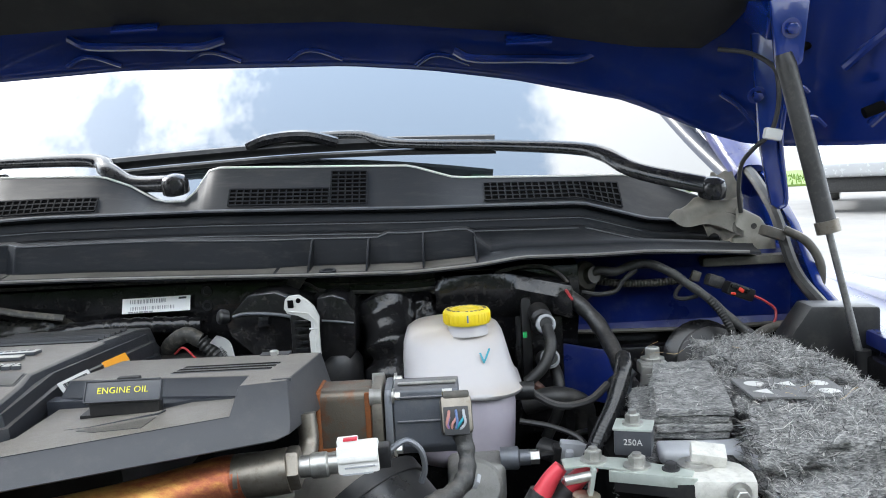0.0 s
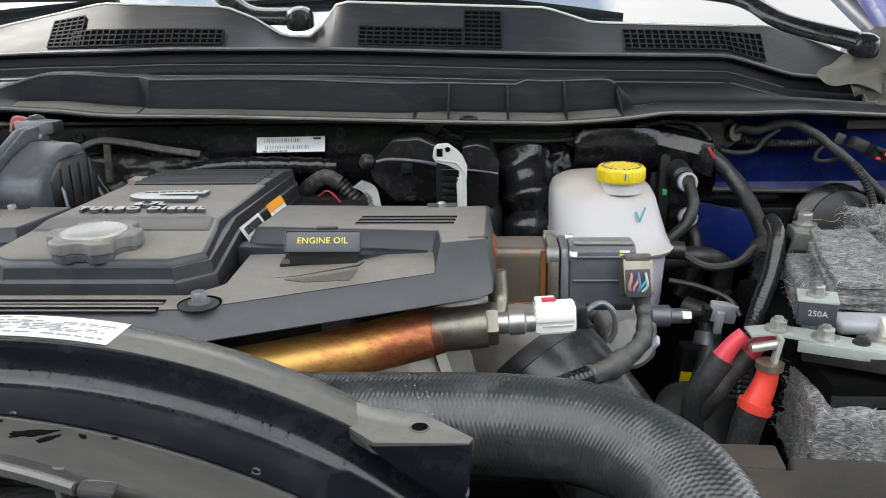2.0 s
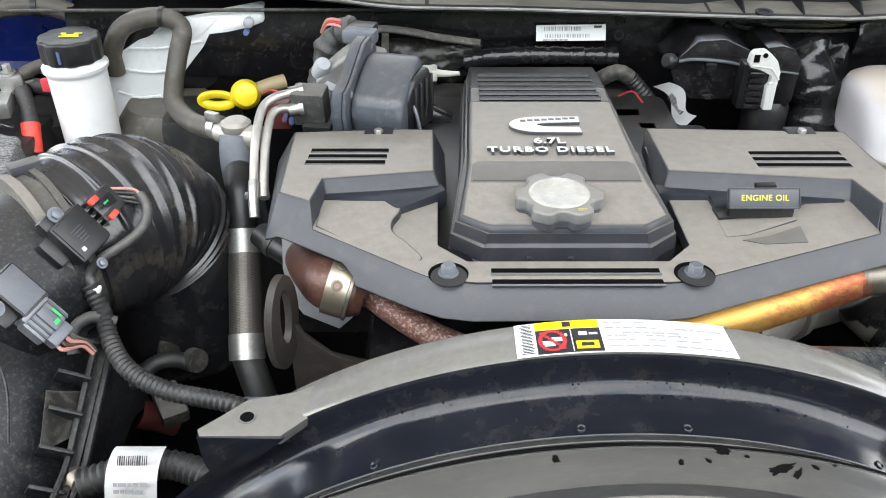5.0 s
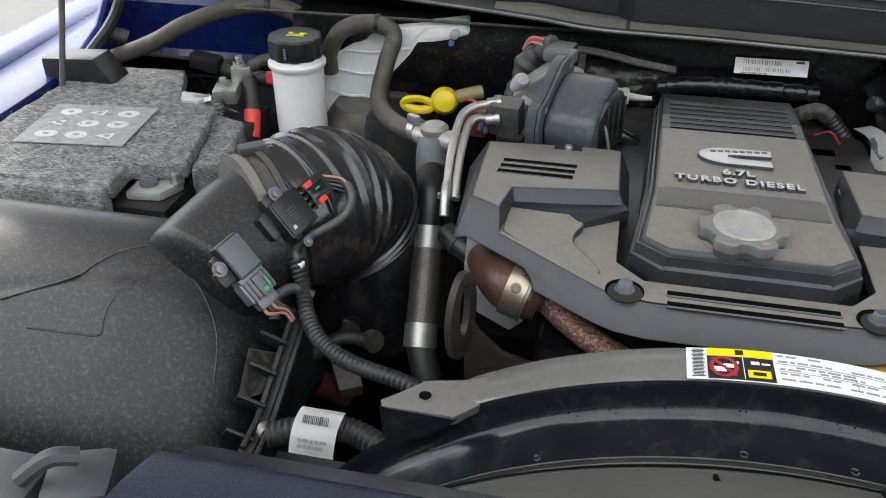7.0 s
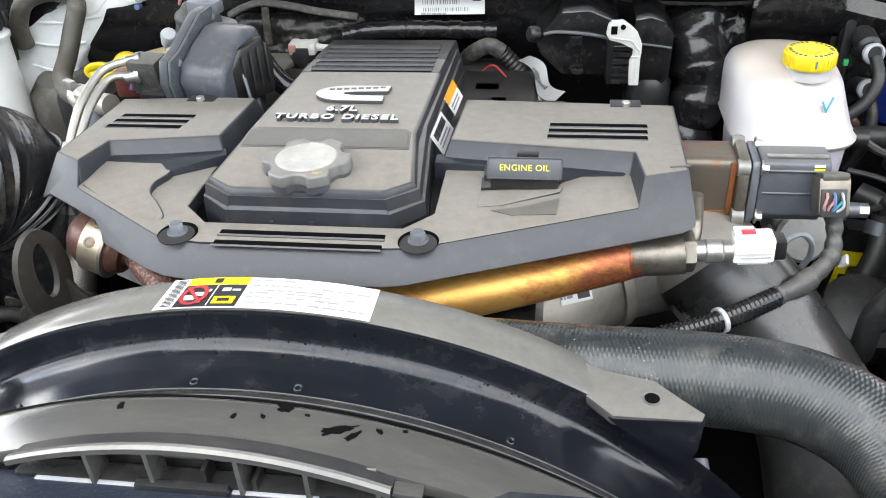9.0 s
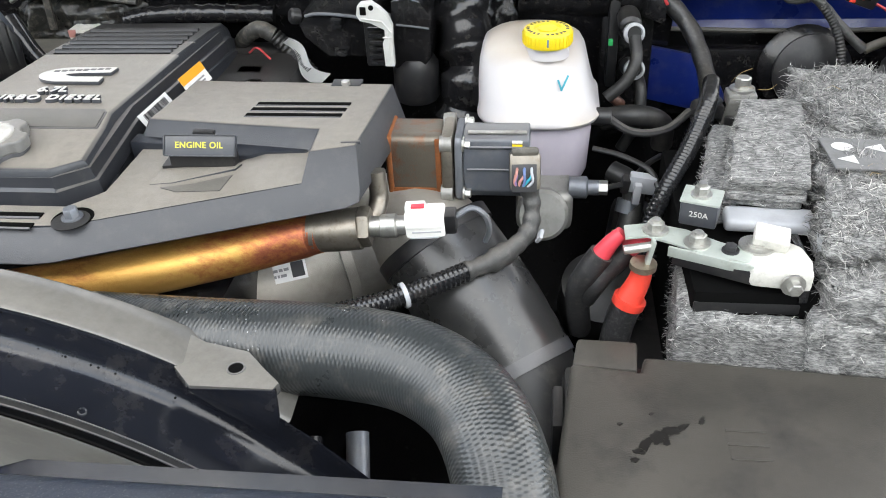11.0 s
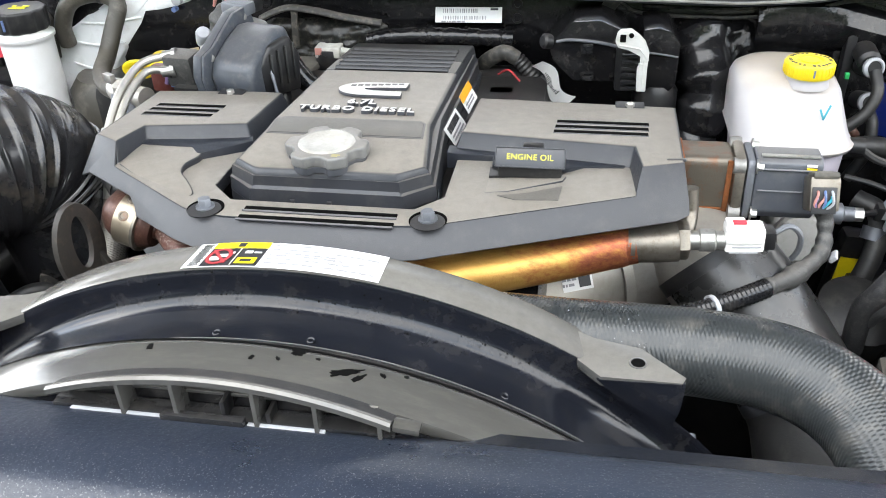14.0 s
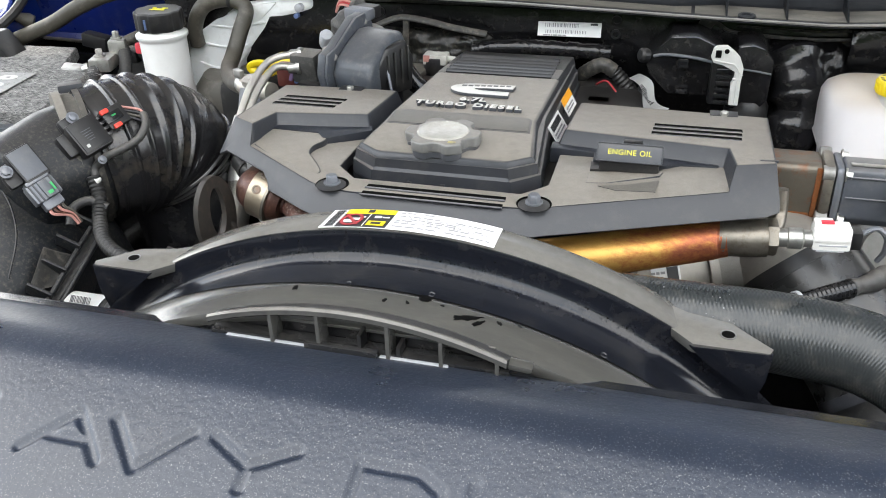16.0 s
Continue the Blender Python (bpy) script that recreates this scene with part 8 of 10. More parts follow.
part("damp_stain", join(*(blot(0.115 + dx, 0.553 + dy, 1.0402 + 0.0001 * k, r, r * 0.62, tn, 3 + k) for k, (dx, dy, r, tn) in enumerate(((0, 0, 0.013, 38), (0.010, 0.008, 0.010, 10), (-0.011, -0.009, 0.009, 60), (0.020, 0.012, 0.006, 30), (-0.018, -0.016, 0.005, 20), (0.006, -0.005, 0.006, 80))))), "damp", lid, "dark damp stain")
for sx, sy, sl in ((0.085, 0.566, 0.003), (0.112, 0.579, 0.0025), (0.094, 0.528, 0.004), (0.101, 0.536, 0.003)):
    part("damp_spot", blot(sx, sy, 1.0402, sl, sl * 0.8, 20, int(sx * 900)), "damp", lid)
part("damp_spot", blot(0.152, 0.573, 1.0402, 0.006, 0.003, 70, 8), "damp", lid)
for y in (0.535, 0.550, 0.565):
    part("moulded_mark", box((0.185, y, 1.0402), (0.032, 0.003, 0.0016), 0.0006), "grey_lid", lid)
part("left_latch", box((0.036, 0.60, 1.0), (0.010, 0.05, 0.05), 0.003), "black", lid)
# ---- things on the bulkhead behind the engine ----
VM = plane_m((-0.4140, 1.1600, 1.2205), (1, 0, 0.012), (0, 0.42, 1))
vin = tagged(new("bulkhead_label", None), "white label with two barcodes on the black bulkhead", "label")
vin.location = (-0.4185, 1.165, 1.205)
lab = part("paper", card(VM, 0.096, 0.0215, thick=0.0008), "paper", vin)
part("barcode", barcode(VM, 0.050, 0.0058, -0.012, 0.0055, 0.0009, 11, 0.9), "greyink", lab, kind="stuff")
part("barcode", barcode(VM, 0.062, 0.0050, -0.005, -0.0042, 0.0009, 12, 0.9), "greyink", lab, kind="stuff")
part("small_print", text_bars(VM, 0.034, 1, 0.004, -0.022, -0.0095, 0.0009, 2), "greyink", lab, kind="stuff")
part("number_bar", card(VM, 0.011, 0.003, 0.037, 0.0078, 0.0009), "ink", lab)

heater = thing("control_module", (-0.21, 1.1, 1.1), "black plastic module with a white clip on the bulkhead", "module")
part("left_shell", plate_xz([(-0.296, 1.208), (-0.287, 1.215), (-0.263, 1.240), (-0.228, 1.242), (-0.192, 1.227), (-0.187, 1.208), (-0.188, 1.159), (-0.260, 1.159), (-0.288, 1.186)][::-1], 1.072, 1.15, 0.003, 2), "fire", heater, "flat-sided black shell")
# lid seams as paler tubes that paint the highlight along the lid line
part("lid_seam", tube([(-0.284, 1.0715, 1.213), (-0.266, 1.0695, 1.2165), (-0.226, 1.0690, 1.2135), (-0.189, 1.0700, 1.205)], 0.0022, 8, 4), "skirt_dark", heater, "rolled seam, pale for its highlight")
part("right_shell", plate_xz([(-0.173, 1.232), (-0.153, 1.235), (-0.137, 1.230), (-0.125, 1.213), (-0.126, 1.159), (-0.136, 1.147), (-0.163, 1.144), (-0.180, 1.147)][::-1], 1.068, 1.15, 0.003, 2), "fire", heater, "flat-sided black shell")
part("lid_seam", tube([(-0.168, 1.0665, 1.203), (-0.145, 1.0660, 1.2005), (-0.127, 1.0670, 1.1975)], 0.0014, 8, 4), "skirt_dark", heater)
part("side_latch", box((-0.243, 1.066, 1.206), (0.014, 0.008, 0.013), 0.002), "gloss", heater)
part("side_latch", box((-0.241, 1.067, 1.166), (0.016, 0.008, 0.006), 0.002), "gloss", heater)
part("lower_drum", lathe([(0.026, 0), (0.030, 0.006), (0.030, 0.05), (0.024, 0.06)], (-0.150, 1.09, 1.095), (0, 0, 1), 24), "black", heater)
part("centre_block", box((-0.190, 1.062, 1.186), (0.032, 0.024, 0.062), 0.004), "black", heater)
for k in range(6):
    part("fin", box((-0.1885, 1.0455, 1.163 + 0.0088 * k), (0.021, 0.012, 0.0045), 0.001), "gloss", heater)
clip = part("clip", plate_xz([(-0.209, 1.227), (-0.207, 1.238), (-0.203, 1.242), (-0.190, 1.243), (-0.180, 1.236), (-0.172, 1.228), (-0.166, 1.214), (-0.167, 1.195), (-0.1665, 1.163), (-0.1785, 1.163), (-0.1795, 1.193), (-0.1765, 1.198), (-0.176, 1.209), (-0.192, 1.217), (-0.205, 1.220)][::-1], 1.030, 1.040, 0.0015), "icon", heater, "white plastic hooked clip")
part("clip_hole", box((-0.2000, 1.0296, 1.2325), (0.0075, 0.002, 0.010), 0.002), "void", clip)
part("clip_hole", lathe([(0.0032, 0), (0.0032, 0.001)], (-0.1900, 1.0298, 1.2365), (0, -1, 0), 12), "void", clip)
for a, b in (((-0.204, 1.2235), (-0.177, 1.2195)), ((-0.178, 1.2190), (-0.1665, 1.205)), ((-0.172, 1.2070), (-0.1715, 1.166)), ((-0.1785, 1.2000), (-0.1675, 1.200))):
    part("clip_rib", tube([(a[0], 1.0295, a[1]), (b[0], 1.0295, b[1])], 0.0011, 6, 0), "icon", clip)
part("round_cap", lathe([(0.009, 0), (0.010, 0.003), (0.010, 0.010), (0.007, 0.013)], (-0.292, 1.075, 1.212), (-0.8, -0.5, 0.2), 18), "black", heater)


def ribbon(a, b, width, bulge, twist):
    """A curled strip of paper from a to b."""
    a, b = Vector(a), Vector(b)
    side = Vector((0.62, -0.25, 0.55)).normalized() * width / 2
    bm = bmesh.new()
    rows = []
    for i in range(13):
        t = i / 12
        c = a.lerp(b, t) + Vector((0, -bulge, 0.25 * bulge)) * math.sin(math.pi * t) + Vector((0.006, 0, 0.004)) * math.sin(2 * math.pi * t)
        w = side + Vector((0, twist * (t - 0.5), 0))
        rows.append((bm.verts.new(c - w), bm.verts.new(c + w)))
    for p, q in zip(rows, rows[1:]):
        bm.faces.new((p[0], p[1], q[1], q[0]))
    bmesh.ops.solidify(bm, geom=bm.faces[:], thickness=0.0006)
    return bm


tag = part("paper_tag", ribbon((-0.308, 1.055, 1.188), (-0.262, 1.050, 1.138), 0.021, 0.012, 0.012), "paper", heater, "curled white barcode tag")
TM = plane_m((-0.2885, 1.0425, 1.1665), (0.66, -0.05, -0.75), (0.72, 0.30, 0.62))
part("barcode", barcode(TM, 0.030, 0.009, 0, 0.000, 0.0007, 41), "ink", tag, kind="stuff")
breather = thing("breather_hose", (-0.32, 1.1, 1.08), "taped black corrugated hose behind the engine cover", "hose")
BH = [(-0.392, 1.118, 1.158), (-0.378, 1.105, 1.175), (-0.356, 1.10, 1.187), (-0.337, 1.10, 1.178), (-0.315, 1.10, 1.154), (-0.300, 1.10, 1.134), (-0.289, 1.10, 1.118)]
part("hose", tube(BH[:4], 0.0110, 14, 8, ribs(0.008, 0.06), 0.002), "flap_dark", breather, "taped dusty bend")
part("ribbed_hose", conduit(BH[3:], 0.0112, 0.0065, 0.16), "rubber", breather)
part("foil", tube([(-0.306, 1.088, 1.142), (-0.296, 1.086, 1.126), (-0.287, 1.084, 1.112)], 0.0090, 14, 5), "foil", breather, "silvery wrapped end")
wrapped = thing("insulated_line", (-0.40, 1.15, 1.17), "shiny wrapped line running along the bulkhead", "pipe")
part("line", tube([(-0.560, 1.150, 1.182), (-0.53, 1.145, 1.190), (-0.48, 1.143, 1.194), (-0.43, 1.143, 1.194), (-0.395, 1.145, 1.193), (-0.350, 1.150, 1.190)], 0.0125, 18, 12, lambda s: 1 + 0.06 * math.sin(210 * s) + 0.05 * math.sin(471 * s) + 0.04 * math.sin(890 * s)), "tar", wrapped)
part("line_end", tube([(-0.548, 1.160, 1.186), (-0.56, 1.165, 1.18), (-0.57, 1.18, 1.16)], 0.009, 12, 5), "fire", wrapped)
part("plastic_film", crumpled(-0.74, -0.53, 1.135, 1.212, 1.15, 8), "film", fw, "dusty crumpled plastic film", sharp=180)
inj = thing("wire_connectors", (-0.31, 0.98, 1.12), "grey and tan connectors behind the cover", "connector")
part("connector", box((-0.352, 1.03, 1.145), (0.035, 0.025, 0.03), 0.003), "hose_grey", inj)
part("connector", box((-0.335, 0.99, 1.148), (0.024, 0.02, 0.024), 0.003), "icon", inj)
part("wire", tube([(-0.36, 1.06, 1.17), (-0.345, 1.05, 1.18), (-0.33, 1.05, 1.165)], 0.0014, 8, 6), "wire_red", inj)
part("rocker_box", box((-0.30, 0.97, 1.125), (0.10, 0.12, 0.04), 0.01), "black", inj)

# ---- throttle actuator ----
thr = thing("throttle_actuator", (-0.69, 0.97, 1.11), "grey bolted actuator housing behind the cover", "actuator")
TH = pose(-0.701, 0.921, 0, 0, 0, -15.6) @ Matrix.Translation((0.701, -0.921, 0))
flange_yz = [(0.902, 1.182), (0.894, 1.214), (0.901, 1.240), (0.921, 1.246), (0.940, 1.258), (0.968, 1.275), (0.990, 1.277), (1.004, 1.262), (1.010, 1.235), (1.006, 1.176), (0.93, 1.170)]
dome_yz = [(0.910, 1.186), (0.904, 1.214), (0.912, 1.232), (0.940, 1.250), (0.968, 1.262), (0.990, 1.260), (1.001, 1.235), (0.998, 1.180), (0.93, 1.174)]
part("flange", moved(plate_yz(flange_yz, -0.712, -0.699, 0.003), TH), "actuator", thr, "blue-grey flange plate")
part("flange_lip", moved(plate_yz(flange_yz, -0.6985, -0.694, 0.0015), TH), "actuator", thr)
part("housing", moved(plate_yz(dome_yz, -0.694, -0.632, 0.014, 4), TH), "actuator", thr, "rounded blue-grey motor cover", sharp=70)
lid_plate = part("end_lid", moved(plate_yz([(0.930, 1.185), (0.926, 1.226), (0.945, 1.247), (0.978, 1.252), (0.992, 1.225), (0.988, 1.180)], -0.634, -0.624, 0.004, 3), TH @ pose(-0.63, 0.96, 0, 0, 0, -14) @ Matrix.Translation((0.63, -0.96, 0))), "black", thr, "dark moulded end lid")
for k in range(4):
    part("lid_rib", moved(box((-0.6225, 0.944 + 0.012 * k, 1.214 + 0.002 * k), (0.003, 0.003, 0.048), 0.001), TH @ pose(-0.63, 0.96, 0, 0, 0, -14) @ Matrix.Translation((0.63, -0.96, 0))), "rubber", lid_plate)
part("lid_hook", tube([(-0.628, 0.925, 1.222), (-0.622, 0.918, 1.205), (-0.617, 0.914, 1.186), (-0.612, 0.918, 1.180)], 0.0022, 8, 5), "alu_dark", thr)
part("rear_casting", plate_xz([(-0.740, 1.175), (-0.745, 1.225), (-0.722, 1.245), (-0.700, 1.262), (-0.66, 1.25), (-0.65, 1.18)][::-1], 0.978, 1.02, 0.006, 3), "alu_mid", thr, "pale cast throttle body")
for x, z in ((-0.742, 1.242), (-0.733, 1.215)):
    part("casting_lug", lathe([(0.009, 0), (0.010, 0.004), (0.010, 0.022), (0.008, 0.026)], (x, 0.992, z - 0.014), (0.3, -0.5, 0.6), 14), "grey_white", thr)
for p in ((-0.701, 0.9165, 1.233), (-0.6815, 0.9870, 1.2645), (-0.697, 0.912, 1.186)):
    part("flange_bolt", bolt(p, (0.75, -0.62, 0.2), 0.0050, 0.005), "alu_mid", thr)
part("top_lug", box((-0.690, 1.000, 1.272), (0.040, 0.022, 0.016), 0.004, (0, 0, -15)), "alu_dark", thr)
part("wire_block", box((-0.690, 1.030, 1.268), (0.034, 0.026, 0.018), 0.004, (0, 0, -15)), "black", thr)
for k in range(3):
    part("red_wire", tube([(-0.705, 1.030 + 0.004 * k, 1.262), (-0.715, 1.028 + 0.004 * k, 1.273 + 0.002 * k), (-0.732, 1.034, 1.274 + 0.003 * k), (-0.742, 1.040, 1.262)], 0.0018, 8, 6), ("wire_pink", "wire_red", "wire_pink")[k], thr)
part("loom", tube([(-0.700, 1.035, 1.268), (-0.722, 1.045, 1.258), (-0.738, 1.045, 1.236), (-0.745, 1.04, 1.205), (-0.755, 1.03, 1.17)], 0.0155, 12, 8, lambda s: 1 + 0.14 * math.sin(160 * s) + 0.08 * math.sin(410 * s)), "old_tape", thr, "tangled taped wires")
part("body", box((-0.700, 1.01, 1.15), (0.09, 0.08, 0.07), 0.015), "alu_dark", thr)
part("plug_block", box((-0.745, 0.932, 1.214), (0.040, 0.030, 0.042), 0.005, (8, 0, -8)), "old_tape", thr, "dusty grey sensor block")
part("plug_clip", box((-0.737, 0.915, 1.192), (0.034, 0.012, 0.010), 0.003, (8, 0, -8)), "black", thr)
part("elbow", tube([(-0.645, 0.97, 1.20), (-0.63, 0.96, 1.185), (-0.625, 0.95, 1.165), (-0.62, 0.94, 1.15)], 0.010, 10, 6), "black", thr)
part("rear_hose", tube([(-0.655, 1.03, 1.225), (-0.640, 1.02, 1.205), (-0.628, 1.015, 1.186), (-0.610, 1.01, 1.168), (-0.585, 1.01, 1.155)], 0.0135, 16, 6), "gloss", thr, "black hose beside the actuator")
con = thing("injector_plug", (-0.61, 1.08, 1.13), "black plug with a pale red-marked top behind the cover", "connector")
part("plug", lathe([(0.012, 0), (0.016, 0.004), (0.018, 0.030), (0.020, 0.034), (0.020, 0.048)], (-0.620, 1.135, 1.120), (0, 0.05, 1), 20), "black", con)
part("plug_top", box((-0.618, 1.135, 1.172), (0.038, 0.028, 0.016), 0.003), "cast_white", con, "pale plug head")
part("plug_clip", box((-0.618, 1.120, 1.170), (0.020, 0.004, 0.010), 0.001), "ink", con)
part("red_slot", box((-0.630, 1.1195, 1.175), (0.010, 0.003, 0.010), 0.0005), "wire_pink", con)
part("spout", tube([(-0.602, 1.135, 1.172), (-0.588, 1.13, 1.173), (-0.568, 1.125, 1.175)], 0.006, 8, 4, lambda s: 1 - 14 * min(s, 0.05)), "cast_white", con)
shelf = thing("bulkhead_bracket", (-0.66, 1.15, 1.15), "dusty brown pressed bracket in front of the bulkhead", "bracket")
part("rail", tube([(-0.725, 1.150, 1.212), (-0.700, 1.147, 1.224), (-0.673, 1.145, 1.231), (-0.630, 1.145, 1.226), (-0.596, 1.145, 1.219), (-0.540, 1.148, 1.210)], 0.0055, 10, 5, flat=0.6), "flap_dark", shelf)
part("leg", box((-0.671, 1.147, 1.200), (0.010, 0.006, 0.058), 0.002, (0, 3, 0)), "flap_dark", shelf)
part("shelf", prism([(-0.715, 1.075), (-0.635, 1.075), (-0.630, 1.150), (-0.715, 1.150)], 1.148, 1.158, 0.003), "cowl_dust", shelf, "dusty brown shelf")
part("clip", box((-0.645, 1.06, 1.152), (0.014, 0.012, 0.030), 0.003, (0, -20, 0)), "grey_white", con)
part("clip", box((-0.618, 1.05, 1.148), (0.030, 0.012, 0.014), 0.003, (0, 30, 0)), "grey_white", con)
part("loom", tube([(-0.655, 1.02, 1.165), (-0.640, 1.03, 1.150), (-0.615, 1.03, 1.140), (-0.590, 1.03, 1.138)], 0.008, 10, 6), "black", con)
part("bracket", box((-0.625, 1.06, 1.125), (0.09, 0.10, 0.02), 0.004), "sleeve", con)

# ---- braided lines and flexible exhaust line ----
brd = thing("braided_lines", (-0.78, 0.85, 1.15), "two braided steel lines with crimped ends", "braided lines")
part("line", tube([(-0.765, 0.930, 1.2295), (-0.783, 0.920, 1.228), (-0.795, 0.904, 1.222), (-0.796, 0.860, 1.209), (-0.794, 0.825, 1.190), (-0.791, 0.795, 1.169)], 0.0050, 14, 8), "ssbraid", brd)
part("line", tube([(-0.765, 0.920, 1.2140), (-0.778, 0.910, 1.218), (-0.785, 0.895, 1.215), (-0.785, 0.855, 1.204), (-0.783, 0.820, 1.186), (-0.780, 0.792, 1.170)], 0.0050, 14, 8), "ssbraid", brd)
for p in ((-0.761, 0.931, 1.2297), (-0.761, 0.920, 1.2140)):
    part("crimp", lathe([(0.0072, -0.008), (0.0072, 0.004), (0.009, 0.004), (0.009, 0.009)], p, (1, 0.2, 0.1), 14), "steel", brd)
part("end_fitting", tube([(-0.792, 0.806, 1.182), (-0.791, 0.792, 1.172), (-0.789, 0.778, 1.155)], 0.0058, 10, 4), "steel", brd)
part("end_bracket", box((-0.788, 0.797, 1.170), (0.026, 0.006, 0.006), 0.001), "steel", brd)
flex = thing("flexible_pipe", (-0.815, 0.76, 0.98), "flexible steel mesh pipe with clamped ends", "flexible pipe")
part("mesh", tube([(-0.8235, 0.843, 1.070), (-0.8190, 0.805, 1.036), (-0.8150, 0.768, 1.004)], 0.0190, 28, 6), "mesh_pipe", flex, sharp=80)
part("top_collar", tube([(-0.8245, 0.857, 1.092), (-0.8235, 0.842, 1.068)], 0.0203, 28, 0), "steel", flex, "zinc collar")
part("bottom_collar", tube([(-0.8150, 0.769, 1.006), (-0.8130, 0.750, 0.984)], 0.0203, 28, 0), "steel", flex, "zinc collar")
part("upper_hose", tube([(-0.8245, 0.855, 1.090), (-0.825, 0.868, 1.112), (-0.828, 0.885, 1.128), (-0.835, 0.915, 1.135)], 0.0175, 20, 6), "black", flex)
part("lower_hose", tube([(-0.8135, 0.752, 0.988), (-0.80, 0.73, 0.96), (-0.785, 0.71, 0.92)], 0.0175, 18, 6), "rubber", flex)

# ---- rusty end of the crossover with its clamp ----
rp = thing("rusty_exhaust_elbow", (-0.70, 0.68, 1.08), "rust-brown exhaust elbow with a steel band clamp", "exhaust pipe")
AX = Vector((0.955, -0.12, -0.27))
CC = Vector((-0.691, 0.666, 1.1480))
part("elbow", tube([(-0.752, 0.83, 1.085), (-0.740, 0.785, 1.106), (-0.727, 0.735, 1.128), (-0.713, 0.695, 1.142), CC - AX * 0.010, CC], 0.0250, 28, 8), "rust", rp, sharp=80)
part("band_clamp", tube([CC - AX * 0.0100, CC + AX * 0.0105], 0.0288, 36, 0), "clampst", rp, "heat-tinted band clamp")
part("clamp_lip", tube([CC + AX * 0.0110, CC + AX * 0.0140], 0.0300, 36, 0), "sleeve", rp)
part("reducer", tube([CC + AX * 0.013, CC + AX * 0.020, CC + AX * 0.026], 0.0255, 28, 4, lambda s: 1 - 22 * max(0, s - 0.004)), "rust", rp, "dark rusty cone")
part("thin_pipe", tube([CC + AX * 0.020, CC + AX * 0.034, (-0.640, 0.644, 1.136), (-0.605, 0.620, 1.128), (-0.56, 0.60, 1.119)], 0.0125, 20, 8), "rust_flake", rp, "flaking rusty pipe", sharp=80)
for q in (38, 78):
    v = Vector((0, -math.cos(radians(q)), math.sin(radians(q))))
    v = (v - AX * v.dot(AX)).normalized()
    part("clamp_rivet", lathe([(0.0055, 0), (0.0055, 0.0006), (0.0035, 0.0010), (0.0030, 0.0004)], CC + v * 0.0287, v, 14), "bronze", rp)
part("shield", plate_xz([(-0.757, 1.150), (-0.760, 1.110), (-0.757, 1.075), (-0.744, 1.050), (-0.706, 1.030), (-0.690, 1.046), (-0.712, 1.066), (-0.722, 1.090), (-0.720, 1.137), (-0.724, 1.150)], 0.748, 0.752, 0.0015), "bright_steel", rp, "curved bright steel bracket")
part("mount", tube([(-0.788, 0.788, 1.128), (-0.772, 0.774, 1.124), (-0.752, 0.762, 1.118)], 0.0135, 20, 4), "black", rp)
part("mount_ring", tube([(-0.774, 0.776, 1.1245), (-0.769, 0.772, 1.1232)], 0.0150, 20, 0), "rubber", rp)
lift = thing("lifting_eye", (-0.745, 0.62, 1.05), "dark flat lifting eye with a long slot", "lifting eye")


def eye_plate():
    out, hole = [], []
    for k in range(28):
        a = 2 * math.pi * k / 28
        out.append((0.620 + 0.030 * math.cos(a), 1.110 + 0.050 * math.sin(a)))
        hole.append((0.622 + 0.012 * math.cos(a), 1.116 + 0.030 * math.sin(a)))
    bm = bmesh.new()
    lay = []
    for x in (-0.757, -0.750):
        lay.append(([bm.verts.new((x, y, z)) for y, z in out], [bm.verts.new((x, y, z)) for y, z in hole]))
    (o0, h0), (o1, h1) = lay
    for i in range(28):
        j = (i + 1) % 28
        bm.faces.new((o0[i], o0[j], h0[j], h0[i]))
        bm.faces.new((o1[i], h1[i], h1[j], o1[j]))
        bm.faces.new((o0[i], o1[i], o1[j], o0[j]))
        bm.faces.new((h0[i], h0[j], h1[j], h1[i]))
    return bm


part("plate", moved(eye_plate(), pose(-0.7405, 0.634, 1.130, 0, 0, -14) @ Matrix.Translation((0.7535, -0.62, -1.11))), "eye_rust", lift)
part("foot", box((-0.765, 0.60, 1.035), (0.05, 0.05, 0.03), 0.008), "alu_dark", lift)
part("gusset", plate_xz([(-0.740, 1.132), (-0.725, 1.100), (-0.700, 1.076), (-0.655, 1.062), (-0.665, 1.03), (-0.740, 1.03)][::-1], 0.650, 0.658, 0.003), "eye_rust", lift)

# ---- dipstick, heater hose and tee ----
loop = [(-0.893 + 0.021 * math.cos(radians(a)), 1.076, 1.157 + 0.0085 * math.sin(radians(a))) for a in range(0, 361, 24)]
single("transmission_dipstick", join(tube(loop, 0.0052, 10, 2, flat=1.3), lathe([(0.013, -0.016), (0.019, -0.012), (0.020, 0.006), (0.015, 0.014), (0.004, 0.017)], (-0.856, 1.082, 1.163), (0.25, -0.9, 0.35), 24), tube([(-0.872, 1.077, 1.159), (-0.862, 1.08, 1.161)], 0.010, 10, 0)), "yellow", "yellow looped dipstick handle with a round head", "dipstick")
hh = thing("heater_hose", (-0.93, 1.05, 1.1), "dusty grey rubber heater hose bent over the tank", "hose")
part("hose", tube([(-1.052, 1.155, 1.165), (-1.048, 1.148, 1.198), (-1.024, 1.146, 1.234), (-0.979, 1.146, 1.247), (-0.946, 1.144, 1.234), (-0.952, 1.125, 1.198), (-0.956, 1.10, 1.167), (-0.945, 1.06, 1.156), (-0.910, 1.01, 1.155), (-0.857, 0.962, 1.163)], 0.0130, 18, 8), "hose_grey", hh, sharp=80)
